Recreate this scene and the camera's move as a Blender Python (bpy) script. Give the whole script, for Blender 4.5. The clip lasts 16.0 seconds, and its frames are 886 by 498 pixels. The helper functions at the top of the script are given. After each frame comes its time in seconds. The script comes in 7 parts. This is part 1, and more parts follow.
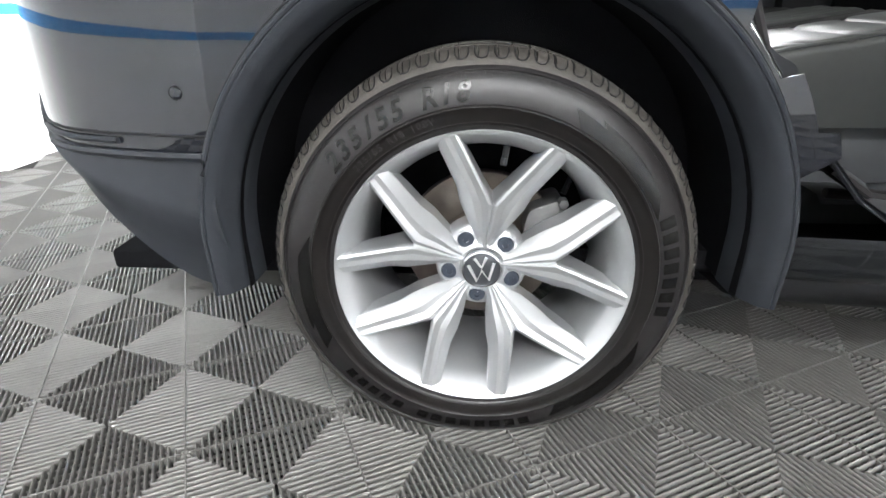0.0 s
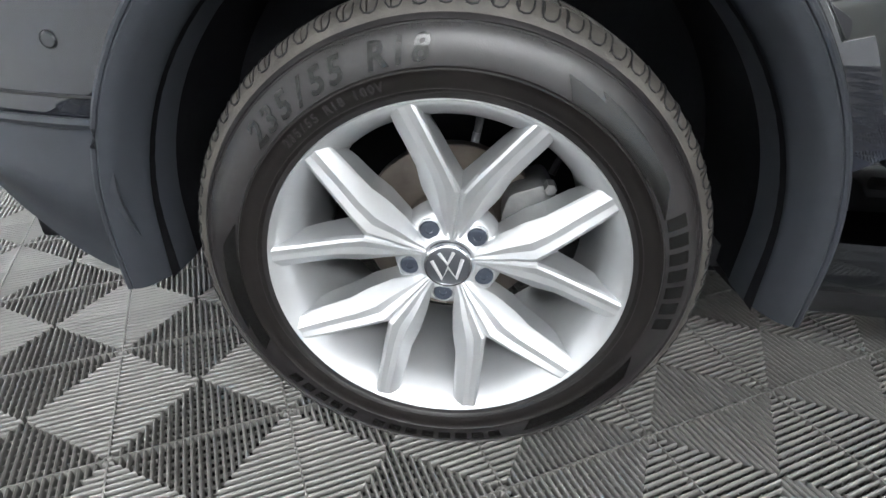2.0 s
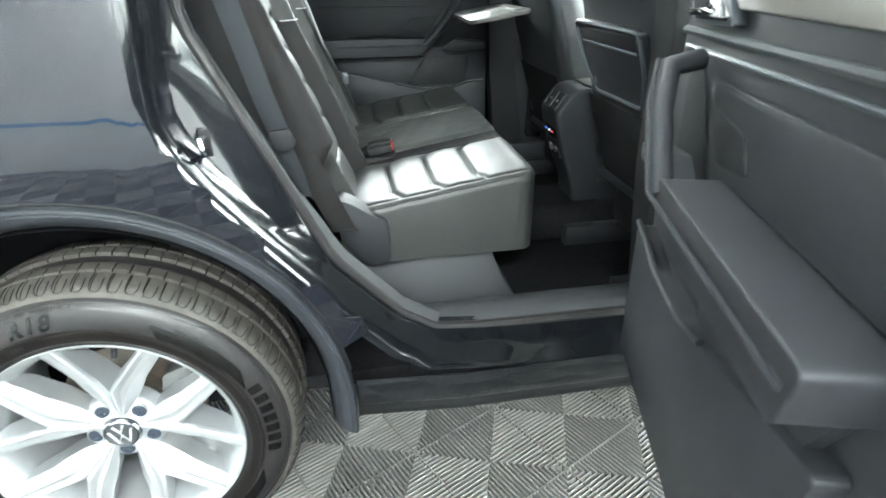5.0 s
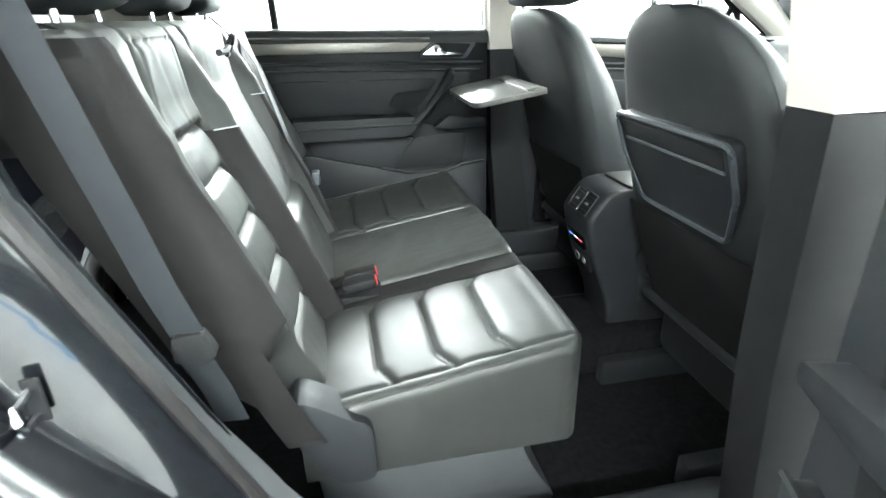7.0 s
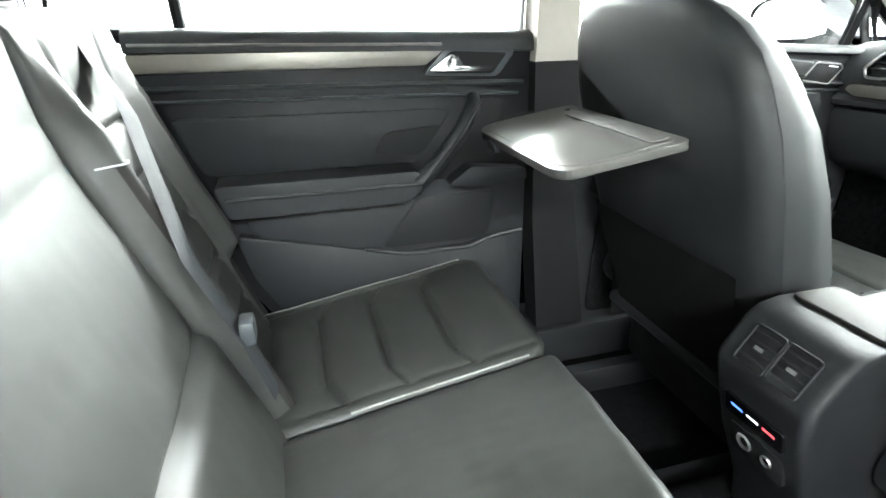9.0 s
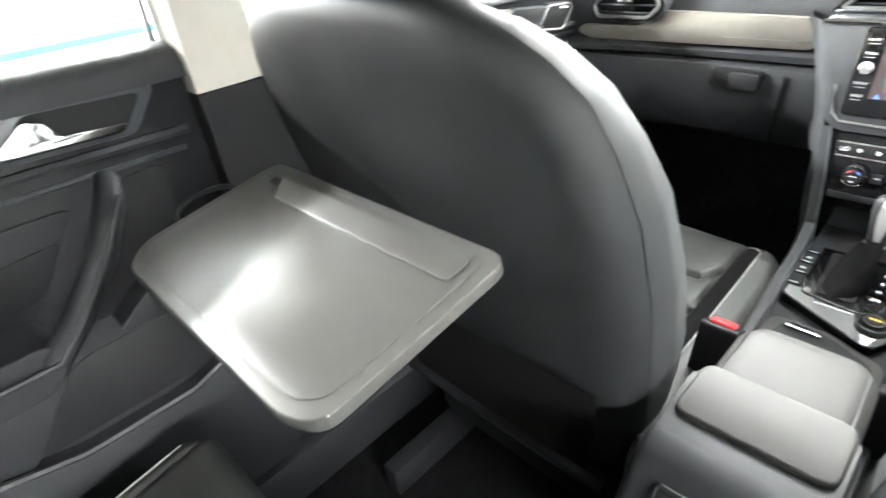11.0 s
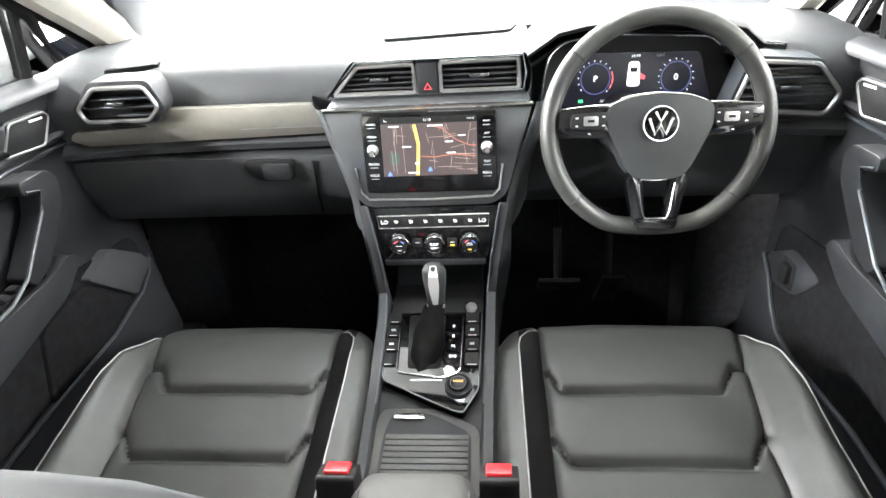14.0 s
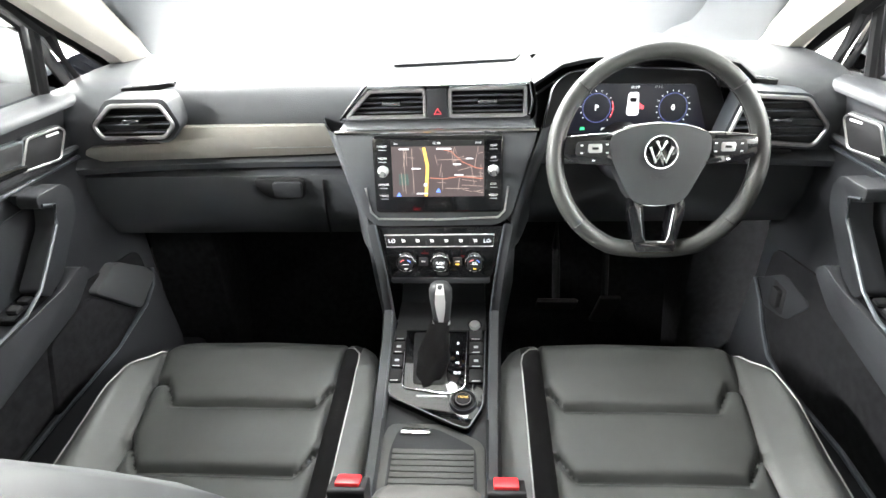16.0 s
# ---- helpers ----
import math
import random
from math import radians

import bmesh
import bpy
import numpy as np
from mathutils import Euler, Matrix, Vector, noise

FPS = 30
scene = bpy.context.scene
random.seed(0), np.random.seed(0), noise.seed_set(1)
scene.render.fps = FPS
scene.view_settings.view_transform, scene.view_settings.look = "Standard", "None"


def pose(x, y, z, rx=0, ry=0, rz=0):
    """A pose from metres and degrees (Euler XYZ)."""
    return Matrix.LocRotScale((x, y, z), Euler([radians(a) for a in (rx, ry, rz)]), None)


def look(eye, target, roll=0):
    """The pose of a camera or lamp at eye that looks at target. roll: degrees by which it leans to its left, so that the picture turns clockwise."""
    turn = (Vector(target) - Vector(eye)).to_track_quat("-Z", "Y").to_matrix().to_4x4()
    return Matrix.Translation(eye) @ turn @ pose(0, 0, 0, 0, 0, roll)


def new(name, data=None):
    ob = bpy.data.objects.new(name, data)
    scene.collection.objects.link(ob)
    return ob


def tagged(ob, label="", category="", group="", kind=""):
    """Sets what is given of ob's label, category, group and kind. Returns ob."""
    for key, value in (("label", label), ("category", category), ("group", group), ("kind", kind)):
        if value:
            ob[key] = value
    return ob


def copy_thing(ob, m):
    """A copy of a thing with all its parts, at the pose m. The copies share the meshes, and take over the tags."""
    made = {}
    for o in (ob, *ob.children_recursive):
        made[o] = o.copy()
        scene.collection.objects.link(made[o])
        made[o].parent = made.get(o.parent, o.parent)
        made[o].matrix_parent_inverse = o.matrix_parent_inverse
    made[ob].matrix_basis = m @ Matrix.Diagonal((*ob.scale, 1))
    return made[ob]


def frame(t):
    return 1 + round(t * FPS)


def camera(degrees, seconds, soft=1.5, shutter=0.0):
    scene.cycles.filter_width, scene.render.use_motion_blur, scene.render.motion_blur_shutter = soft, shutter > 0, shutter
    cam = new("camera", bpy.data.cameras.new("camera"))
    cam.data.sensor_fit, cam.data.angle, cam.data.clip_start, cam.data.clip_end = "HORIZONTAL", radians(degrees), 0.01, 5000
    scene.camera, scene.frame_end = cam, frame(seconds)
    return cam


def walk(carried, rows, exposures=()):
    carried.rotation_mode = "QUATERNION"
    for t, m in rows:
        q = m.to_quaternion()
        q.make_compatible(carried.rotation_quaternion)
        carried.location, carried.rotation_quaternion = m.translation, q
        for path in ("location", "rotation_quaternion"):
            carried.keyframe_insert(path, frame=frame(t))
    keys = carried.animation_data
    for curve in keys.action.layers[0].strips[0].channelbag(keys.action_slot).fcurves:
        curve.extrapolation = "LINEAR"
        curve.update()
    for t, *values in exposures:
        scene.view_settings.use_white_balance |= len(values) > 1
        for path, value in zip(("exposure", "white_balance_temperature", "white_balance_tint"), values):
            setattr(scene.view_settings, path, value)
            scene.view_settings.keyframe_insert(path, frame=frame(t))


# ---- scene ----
import collections

cam = camera(78.0, 16.0, shutter=0.25)
PATH = [
    (0, (-0.016, -0.888, 0.785), (-0.126, 0.934, -0.033), -0.3),
    (0.5, (0.005, -0.935, 0.798), (-0.11, 0.846, -0.104), 0.5),
    (1, (0.03, -0.858, 0.811), (-0.087, 0.901, -0.134), 0.8),
    (1.5, (0.042, -0.744, 0.805), (-0.075, 0.996, -0.174), 0.8),
    (2, (0.037, -0.694, 0.782), (-0.075, 1.029, -0.227), 1.1),
    (2.5, (0.013, -0.689, 0.774), (-0.079, 1.021, -0.26), 1.8),
    (3, (-0.004, -0.73, 0.797), (-0.055, 0.976, -0.246), 2.7),
    (3.5, (0.049, -0.8, 0.899), (0.152, 0.914, -0.126), 4.3),
    (4, (0.214, -0.894, 0.974), (0.411, 0.824, -0.031), 2.6),
    (4.5, (0.384, -0.943, 1.124), (0.605, 0.789, 0.147), 0.3),
    (5, (0.538, -0.967, 1.223), (0.831, 0.788, 0.309), -0.8),
    (5.2, (0.576, -0.97, 1.263), (0.885, 0.783, 0.351), -1.3),
    (7.3, (0.592, -0.34, 1.289), (0.967, 1.465, 0.512), -1.1),
    (7.5, (0.592, -0.262, 1.28), (0.992, 1.538, 0.505), -1.0),
    (8, (0.599, -0.045, 1.267), (1.045, 1.746, 0.496), -0.7),
    (8.2, (0.599, 0.042, 1.259), (1.064, 1.828, 0.489), -0.5),
    (10.3, (0.778, 0.748, 1.309), (1.414, 2.413, 0.402), -6.0),
    (10.5, (0.814, 0.781, 1.317), (1.58, 2.367, 0.37), -7.0),
    (11, (0.902, 0.793, 1.353), (2.028, 2.064, 0.296), -6.9),
    (11.5, (1.005, 0.797, 1.365), (2.402, 1.712, 0.264), -5.8),
    (12, (1.067, 0.78, 1.375), (2.591, 1.425, 0.252), -6.2),
    (12.5, (1.106, 0.764, 1.402), (2.685, 1.23, 0.266), -7.3),
    (13, (1.142, 0.755, 1.426), (2.75, 1.077, 0.281), -6.8),
    (13.5, (1.163, 0.756, 1.432), (2.796, 0.968, 0.297), -5.4),
    (14, (1.163, 0.772, 1.444), (2.81, 0.933, 0.32), -4.2),
    (14.5, (1.151, 0.777, 1.458), (2.811, 0.917, 0.352), -3.5),
    (15, (1.137, 0.789, 1.469), (2.811, 0.919, 0.381), -2.9),
    (15.5, (1.138, 0.794, 1.47), (2.822, 0.912, 0.396), -2.6),
    (16, (1.136, 0.803, 1.461), (2.825, 0.92, 0.395), -2.3),
]
walk(cam, [(t, look(eye, aim, roll)) for t, eye, aim, roll in PATH], [(0, 0.08, 6250, 10), (3.0, 0.05, 6080, 8), (4.5, 0.7, 6050, 2), (5.2, 1.15, 6000, 0), (7.3, 1.38, 6100, 0), (8.2, 1.42, 6150, 1), (10.3, 2.0, 6400, 6), (11.0, 1.9, 6420, 8), (12.5, 1.75, 6450, 10), (16, 1.65, 6450, 9)])
# unseen lamps; places and watts chosen to light the walls and the cabin
LAMPS = ((0.2, -3.3, 235.0), (3.1, -3.3, 175.0), (5.7, -3.3, 40.0), (0.2, 0.87, 30.0), (3.1, 0.87, 30.0), (5.7, 0.87, 600.0), (0.2, 5.45, 600.0), (3.1, 5.45, 800.0), (5.7, 4.25, 800.0))
BANDS = ((0.745, 0.80),)
DOOR_ANGLE = 74

# ---- light ----
world = bpy.data.worlds.new("showroom_world")
scene.world = world
world.use_nodes = True
world.node_tree.nodes["Background"].inputs[0].default_value = (1.0, 1.0, 1.0, 1)
world.node_tree.nodes["Background"].inputs[1].default_value = 0.15


def area_lamp(name, loc, target, sx, sy, watts, colour=(1, 0.99, 0.97)):
    data = bpy.data.lights.new(name, "AREA")
    data.shape, data.size, data.size_y, data.energy, data.color = "RECTANGLE", sx, sy, watts, colour
    ob = new(name, data)
    ob.matrix_world = look(loc, target)
    return ob


def lamp_depth(lx, ly):
    """The far-end panels, added to brighten wall and windscreen, are deeper than the strips."""
    return 2.8 if lx > 5 and ly > 0 else 0.45


for lx, ly, watts in LAMPS:
    area_lamp("ceiling_lamp", (lx, ly, 3.13), (lx, ly, 0), 2.2, lamp_depth(lx, ly), watts)

# ---- materials ----


def mat(name, base, rough=0.5, metal=0.0, bump=None, var=0.12, vscale=6.0, coat=0.0, spec=0.5, fine=60.0, rvar=0.08):
    """Principled surface whose colour and roughness vary at two scales, with fine relief."""
    m = bpy.data.materials.new(name)
    m.use_nodes = True
    nt = m.node_tree
    p = nt.nodes["Principled BSDF"]
    tc = nt.nodes.new("ShaderNodeTexCoord")
    n1, n2 = nt.nodes.new("ShaderNodeTexNoise"), nt.nodes.new("ShaderNodeTexNoise")
    n1.inputs["Scale"].default_value, n2.inputs["Scale"].default_value = vscale, fine
    n1.inputs["Detail"].default_value, n2.inputs["Detail"].default_value = 4, 3
    for n in (n1, n2):
        nt.links.new(tc.outputs["Object"], n.inputs["Vector"])
    add = nt.nodes.new("ShaderNodeMath")
    add.operation = "MULTIPLY_ADD"
    nt.links.new(n1.outputs["Fac"], add.inputs[0])
    add.inputs[1].default_value = 0.65
    sc = nt.nodes.new("ShaderNodeMath")
    sc.operation = "MULTIPLY"
    nt.links.new(n2.outputs["Fac"], sc.inputs[0])
    sc.inputs[1].default_value = 0.35
    nt.links.new(sc.outputs[0], add.inputs[2])
    ramp = nt.nodes.new("ShaderNodeMapRange")
    ramp.inputs["From Min"].default_value, ramp.inputs["From Max"].default_value = 0.3, 0.7
    ramp.inputs["To Min"].default_value, ramp.inputs["To Max"].default_value = 1 - var, 1 + var
    nt.links.new(add.outputs[0], ramp.inputs["Value"])
    mul = nt.nodes.new("ShaderNodeVectorMath")
    mul.operation = "SCALE"
    mul.inputs[0].default_value = base
    nt.links.new(ramp.outputs[0], mul.inputs["Scale"])
    nt.links.new(mul.outputs[0], p.inputs["Base Color"])
    r2 = nt.nodes.new("ShaderNodeMapRange")
    r2.inputs["From Min"].default_value, r2.inputs["From Max"].default_value = 0.3, 0.7
    r2.inputs["To Min"].default_value, r2.inputs["To Max"].default_value = max(0.01, rough * (1 - rvar)), min(1, rough * (1 + rvar))
    nt.links.new(n1.outputs["Fac"], r2.inputs["Value"])
    nt.links.new(r2.outputs[0], p.inputs["Roughness"])
    p.inputs["Metallic"].default_value = metal
    p.inputs["Coat Weight"].default_value = coat
    p.inputs["Coat Roughness"].default_value = 0.04
    p.inputs["Specular IOR Level"].default_value = spec
    if bump:
        scale, strength, kind = bump
        if kind == "voronoi":
            t = nt.nodes.new("ShaderNodeTexVoronoi")
            t.inputs["Scale"].default_value = scale
            out = t.outputs["Distance"]
        else:
            t = nt.nodes.new("ShaderNodeTexNoise")
            t.inputs["Scale"].default_value, t.inputs["Detail"].default_value = scale, 4
            out = t.outputs["Fac"]
        nt.links.new(tc.outputs["Object"], t.inputs["Vector"])
        b = nt.nodes.new("ShaderNodeBump")
        b.inputs["Strength"].default_value, b.inputs["Distance"].default_value = strength, 0.002
        nt.links.new(out, b.inputs["Height"])
        nt.links.new(b.outputs[0], p.inputs["Normal"])
    return m


def glow(name, colour, strength, base=None):
    m = mat(name, base or colour, 0.3, var=0.02)
    p = m.node_tree.nodes["Principled BSDF"]
    p.inputs["Emission Color"].default_value = (*colour, 1)
    p.inputs["Emission Strength"].default_value = strength
    return m


def glass_mat(name, tint=(1, 1, 1), gloss=0.06):
    m = bpy.data.materials.new(name)
    m.use_nodes = True
    nt = m.node_tree
    out = nt.nodes["Material Output"]
    tr, gl, mix = nt.nodes.new("ShaderNodeBsdfTransparent"), nt.nodes.new("ShaderNodeBsdfGlossy"), nt.nodes.new("ShaderNodeMixShader")
    fr = nt.nodes.new("ShaderNodeFresnel")
    fr.inputs["IOR"].default_value = 1.3
    tr.inputs[0].default_value = (*tint, 1)
    gl.inputs["Roughness"].default_value = 0.02
    nt.links.new(fr.outputs[0], mix.inputs[0])
    nt.links.new(tr.outputs[0], mix.inputs[1])
    nt.links.new(gl.outputs[0], mix.inputs[2])
    nt.links.new(mix.outputs[0], out.inputs[0])
    return m


M_PAINT = mat("dark_metallic_paint", (0.006, 0.007, 0.011), 0.40, 0.1, None, 0.06, 3, coat=1.0, spec=0.06)
M_PAINT.node_tree.nodes["Principled BSDF"].inputs["Coat IOR"].default_value = 1.5
M_PAINT.node_tree.nodes["Principled BSDF"].inputs["Coat Roughness"].default_value = 0.02
M_SHUT = mat("gloss_black_shut_face", (0.008, 0.009, 0.011), 0.16, 0.2, None, 0.06, 3, coat=1.0)
M_CLAD = mat("grey_textured_cladding", (0.022, 0.024, 0.0285), 0.5, 0, (900, 0.10, "noise"), 0.10, 5, spec=0.2)
M_LINER = mat("black_felt_liner", (0.008, 0.008, 0.009), 0.95, 0, (400, 0.4, "noise"), 0.25, 12, spec=0.02)
M_RUBBER = mat("tyre_rubber", (0.0125, 0.0112, 0.0115), 0.40, 0, (500, 0.08, "noise"), 0.22, 14, spec=0.36)
M_BEAD = mat("tyre_bead_rubber", (0.006, 0.0048, 0.0045), 0.33, 0, (500, 0.06, "noise"), 0.25, 20, spec=0.35)
M_BOLT = mat("blue_grey_bolt_cap", (0.030, 0.036, 0.050), 0.4, 0, None, 0.08, 40)
M_CAPDISC = mat("grey_cap_disc", (0.055, 0.058, 0.064), 0.35, 0.3, None, 0.05, 40)
M_TREAD = mat("worn_tread_rubber", (0.046, 0.042, 0.037), 0.62, 0, (260, 0.2, "noise"), 0.3, 18, spec=0.3)
M_LETTER = mat("moulded_rubber_lettering", (0.004, 0.0037, 0.0036), 0.25, 0, None, 0.1, spec=0.35)
M_ALLOY = mat("silver_alloy", (0.52, 0.53, 0.54), 0.33, 0.72, (700, 0.02, "noise"), 0.04, 8, coat=0.2)
M_DISC = mat("worn_brake_disc", (0.17, 0.145, 0.125), 0.42, 0.8, (90, 0.15, "noise"), 0.25, 20)
M_CAST = mat("cast_metal", (0.13, 0.13, 0.128), 0.5, 0.6, (120, 0.4, "noise"), 0.2, 20)
M_CHROME = mat("chrome", (0.72, 0.73, 0.75), 0.12, 1.0, None, 0.03)
M_SATIN = mat("satin_silver_trim", (0.46, 0.46, 0.46), 0.32, 0.85, None, 0.05, 4)
M_DECOR = mat("brushed_decor_strip", (0.33, 0.315, 0.285), 0.34, 0.6, None, 0.08, 5)
M_LEATHER = mat("black_leather", (0.027, 0.0285, 0.027), 0.47, 0, (900, 0.10, "voronoi"), 0.14, 5, spec=0.45)
# darker copy of the bench upholstery, the seat backs' shade in its colour
M_LEATHER2 = mat("smooth_shaded_vinyl", (0.019, 0.0205, 0.022), 0.56, 0, (1500, 0.08, "voronoi"), 0.14, 4, spec=0.36)
M_ARMREST = mat("matt_armrest_leather", (0.024, 0.0235, 0.022), 0.62, 0, (900, 0.10, "voronoi"), 0.12, 6, spec=0.28)
M_CLOTH = mat("dark_seat_fabric", (0.010, 0.0095, 0.010), 0.85, 0, (900, 0.35, "noise"), 0.12, 8, spec=0.1)
M_SOFT = mat("soft_touch_black_plastic", (0.037, 0.0395, 0.043), 0.5, 0, (650, 0.22, "voronoi"), 0.08, 4, spec=0.35)
M_CONSOLE = mat("grey_console_plastic", (0.055, 0.055, 0.053), 0.45, 0, (800, 0.15, "noise"), 0.08, 4, spec=0.4)
M_SILVER = mat("silver_painted_trim", (0.62, 0.62, 0.62), 0.28, 0.5, None, 0.04, 10)
M_HARD = mat("hard_dark_plastic", (0.018, 0.019, 0.0215), 0.52, 0, (800, 0.18, "noise"), 0.08, 4, spec=0.3)
M_GLOSSK = mat("piano_black", (0.006, 0.006, 0.007), 0.08, 0, None, 0.05, coat=0.6)
M_BLACK = mat("flat_black_plastic", (0.012, 0.012, 0.013), 0.6, 0, (500, 0.1, "noise"), 0.1, spec=0.2)
M_CARPET = mat("black_carpet", (0.012, 0.012, 0.013), 0.97, 0, (700, 0.8, "noise"), 0.35, 60, spec=0.03)
M_STITCH = mat("pale_piping", (0.30, 0.30, 0.29), 0.6, 0, None, 0.08)
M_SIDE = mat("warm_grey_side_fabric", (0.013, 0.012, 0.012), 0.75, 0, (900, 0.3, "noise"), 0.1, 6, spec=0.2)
M_SILLTRIM = mat("grey_sill_plastic", (0.050, 0.052, 0.055), 0.5, 0, (800, 0.15, "noise"), 0.08, 4, spec=0.35)
M_SEAM = mat("dark_stitching", (0.012, 0.012, 0.013), 0.7, 0, None, 0.1)
M_BEIGE = mat("pale_pillar_trim", (0.60, 0.57, 0.51), 0.8, 0, (600, 0.2, "noise"), 0.05, 5)
M_RED = mat("red_buckle_button", (0.62, 0.02, 0.025), 0.35, 0, None, 0.05)
M_WHITE = mat("white_print", (0.75, 0.75, 0.75), 0.5, 0, None, 0.03)
M_GREYTXT = mat("grey_print", (0.42, 0.43, 0.45), 0.5, 0, None, 0.03)
M_WALL = mat("white_wall_paint", (0.82, 0.82, 0.81), 0.7, 0, (60, 0.05, "noise"), 0.02, 1.5)
M_CEIL = mat("white_ceiling_paint", (0.80, 0.80, 0.80), 0.85, 0, (60, 0.05, "noise"), 0.02, 1.5)
M_BLUE = mat("turquoise_wall_band", (0.01, 0.27, 0.68), 0.55, 0, None, 0.04)
M_TILE = mat("grey_floor_tile_plastic", (0.108, 0.105, 0.099), 0.30, 0, (300, 0.12, "noise"), 0.14, 3)
M_SUB = mat("dark_subfloor", (0.018, 0.018, 0.017), 0.9, 0, (60, 0.3, "noise"), 0.3, 8, spec=0.05)
M_GLASS = glass_mat("window_glass", (0.93, 0.96, 0.95))
# dark tint added to the unseen rear glass to hold back cabin light
M_REARDIM = glass_mat("dimming_rear_glass", (0.16, 0.17, 0.17))
M_LAMP = glow("lamp_diffuser", (1, 0.99, 0.97), 6.0, (0.8, 0.8, 0.8))
M_SCREEN = glow("map_screen_ground", (0.10, 0.075, 0.075), 0.55, (0.01, 0.01, 0.01))
M_ROADY = glow("map_route_orange", (0.95, 0.55, 0.10), 0.9, (0.02, 0.02, 0.02))
M_ROAD = glow("map_roads", (0.55, 0.42, 0.36), 0.55, (0.02, 0.02, 0.02))
M_ROADR = glow("map_roads_red", (0.62, 0.22, 0.14), 0.6, (0.02, 0.02, 0.02))
M_UI = glow("display_white", (0.9, 0.93, 0.96), 0.9, (0.02, 0.02, 0.02))
M_UIB = glow("display_blue", (0.12, 0.25, 0.95), 0.9, (0.02, 0.02, 0.02))
M_UIR = glow("display_red", (0.95, 0.08, 0.10), 0.8, (0.02, 0.02, 0.02))
M_UIG = glow("display_green", (0.05, 0.8, 0.25), 0.8, (0.02, 0.02, 0.02))
M_UIO = glow("display_amber", (0.95, 0.6, 0.08), 0.8, (0.02, 0.02, 0.02))
M_UIDIM = glow("display_dim_blue", (0.10, 0.13, 0.42), 0.6, (0.02, 0.02, 0.02))
M_PARK = glow("map_park_green", (0.06, 0.12, 0.10), 0.5, (0.02, 0.02, 0.02))
M_DISP = glow("cluster_display", (0.006, 0.007, 0.014), 0.35, (0.004, 0.004, 0.006))

# ---- shape helpers ----


def link(name, mesh, material, parent=None, label=""):
    if material:
        mesh.materials.append(material)
    ob = new(name, mesh)
    if parent:
        ob.parent = parent
        ob.matrix_parent_inverse = parent.matrix_basis.inverted() if parent.type == "EMPTY" else Matrix()
    if label:
        ob["label"] = label
    return ob


def part(name, bm, material, parent=None, label="", angle=38, smooth=True):
    """One mesh object from a bmesh, under a thing or a part."""
    bmesh.ops.recalc_face_normals(bm, faces=bm.faces[:])
    me = bpy.data.meshes.new(name)
    bm.to_mesh(me)
    bm.free()
    if smooth:
        me.polygons.foreach_set("use_smooth", [True] * len(me.polygons))
        me.set_sharp_from_angle(angle=radians(angle))
    return link(name, me, material, parent, label)


def thing(name, label, category, base=(0, 0, 0), group="", kind=""):
    ob = new(name)
    ob.empty_display_size = 0.05
    ob.matrix_basis = Matrix.Translation(base)
    return tagged(ob, label, category, group, kind)


def xyz(axis, a, u, v):
    return {"x": (a, u, v), "y": (u, a, v), "z": (u, v, a)}[axis]


def prism(pts, axis, a0, a1, r=0.0, seg=2):
    """An outline pushed along an axis, with rounded edges."""
    bm = bmesh.new()
    low = [bm.verts.new(xyz(axis, a0, u, v)) for u, v in pts]
    top = [bm.verts.new(xyz(axis, a1, u, v)) for u, v in pts]
    n = len(pts)
    bm.faces.new(low)
    bm.faces.new(top)
    for i in range(n):
        bm.faces.new((low[i], low[(i + 1) % n], top[(i + 1) % n], top[i]))
    bmesh.ops.recalc_face_normals(bm, faces=bm.faces[:])
    if r:
        bmesh.ops.bevel(bm, geom=bm.edges[:], offset=r, segments=seg, profile=0.5, affect="EDGES", clamp_overlap=True)
    return bm


def rbox(x0, x1, y0, y1, z0, z1, r=0.0, seg=2):
    return prism([(x0, y0), (x1, y0), (x1, y1), (x0, y1)], "z", z0, z1, r, seg)


def rrect(w, h, r, n=4, cx=0, cy=0):
    """A rounded rectangle's outline round a centre."""
    pts = []
    for sx, sy, a in ((1, 1, 0), (-1, 1, 90), (-1, -1, 180), (1, -1, 270)):
        for i in range(n + 1):
            t = radians(a + 90 * i / n)
            pts.append((cx + sx * (w / 2 - r) + r * math.cos(t), cy + sy * (h / 2 - r) + r * math.sin(t)))
    return pts


def soften(pts, r, n=3):
    """A polygon with its corners rounded by r."""
    out, k = [], len(pts)
    for i in range(k):
        p, a, b = Vector(pts[i]), Vector(pts[i - 1]), Vector(pts[(i + 1) % k])
        d1, d2 = (a - p), (b - p)
        s = min(r, d1.length * 0.45, d2.length * 0.45)
        p1, p2 = p + d1.normalized() * s, p + d2.normalized() * s
        for j in range(n + 1):
            t = j / n
            out.append(tuple(p1 * (1 - t) ** 2 + p * 2 * t * (1 - t) + p2 * t * t))
    return out


def loft(secs, cap=True, closed=True, bm=None):
    """A skin over outlines of equal count."""
    bm = bm or bmesh.new()
    rows = [[bm.verts.new(p) for p in s] for s in secs]
    n = len(rows[0])
    for a, b in zip(rows, rows[1:]):
        for i in range(n if closed else n - 1):
            bm.faces.new((a[i], a[(i + 1) % n], b[(i + 1) % n], b[i]))
    if cap and closed:
        bm.faces.new(rows[0])
        bm.faces.new(rows[-1])
    return bm


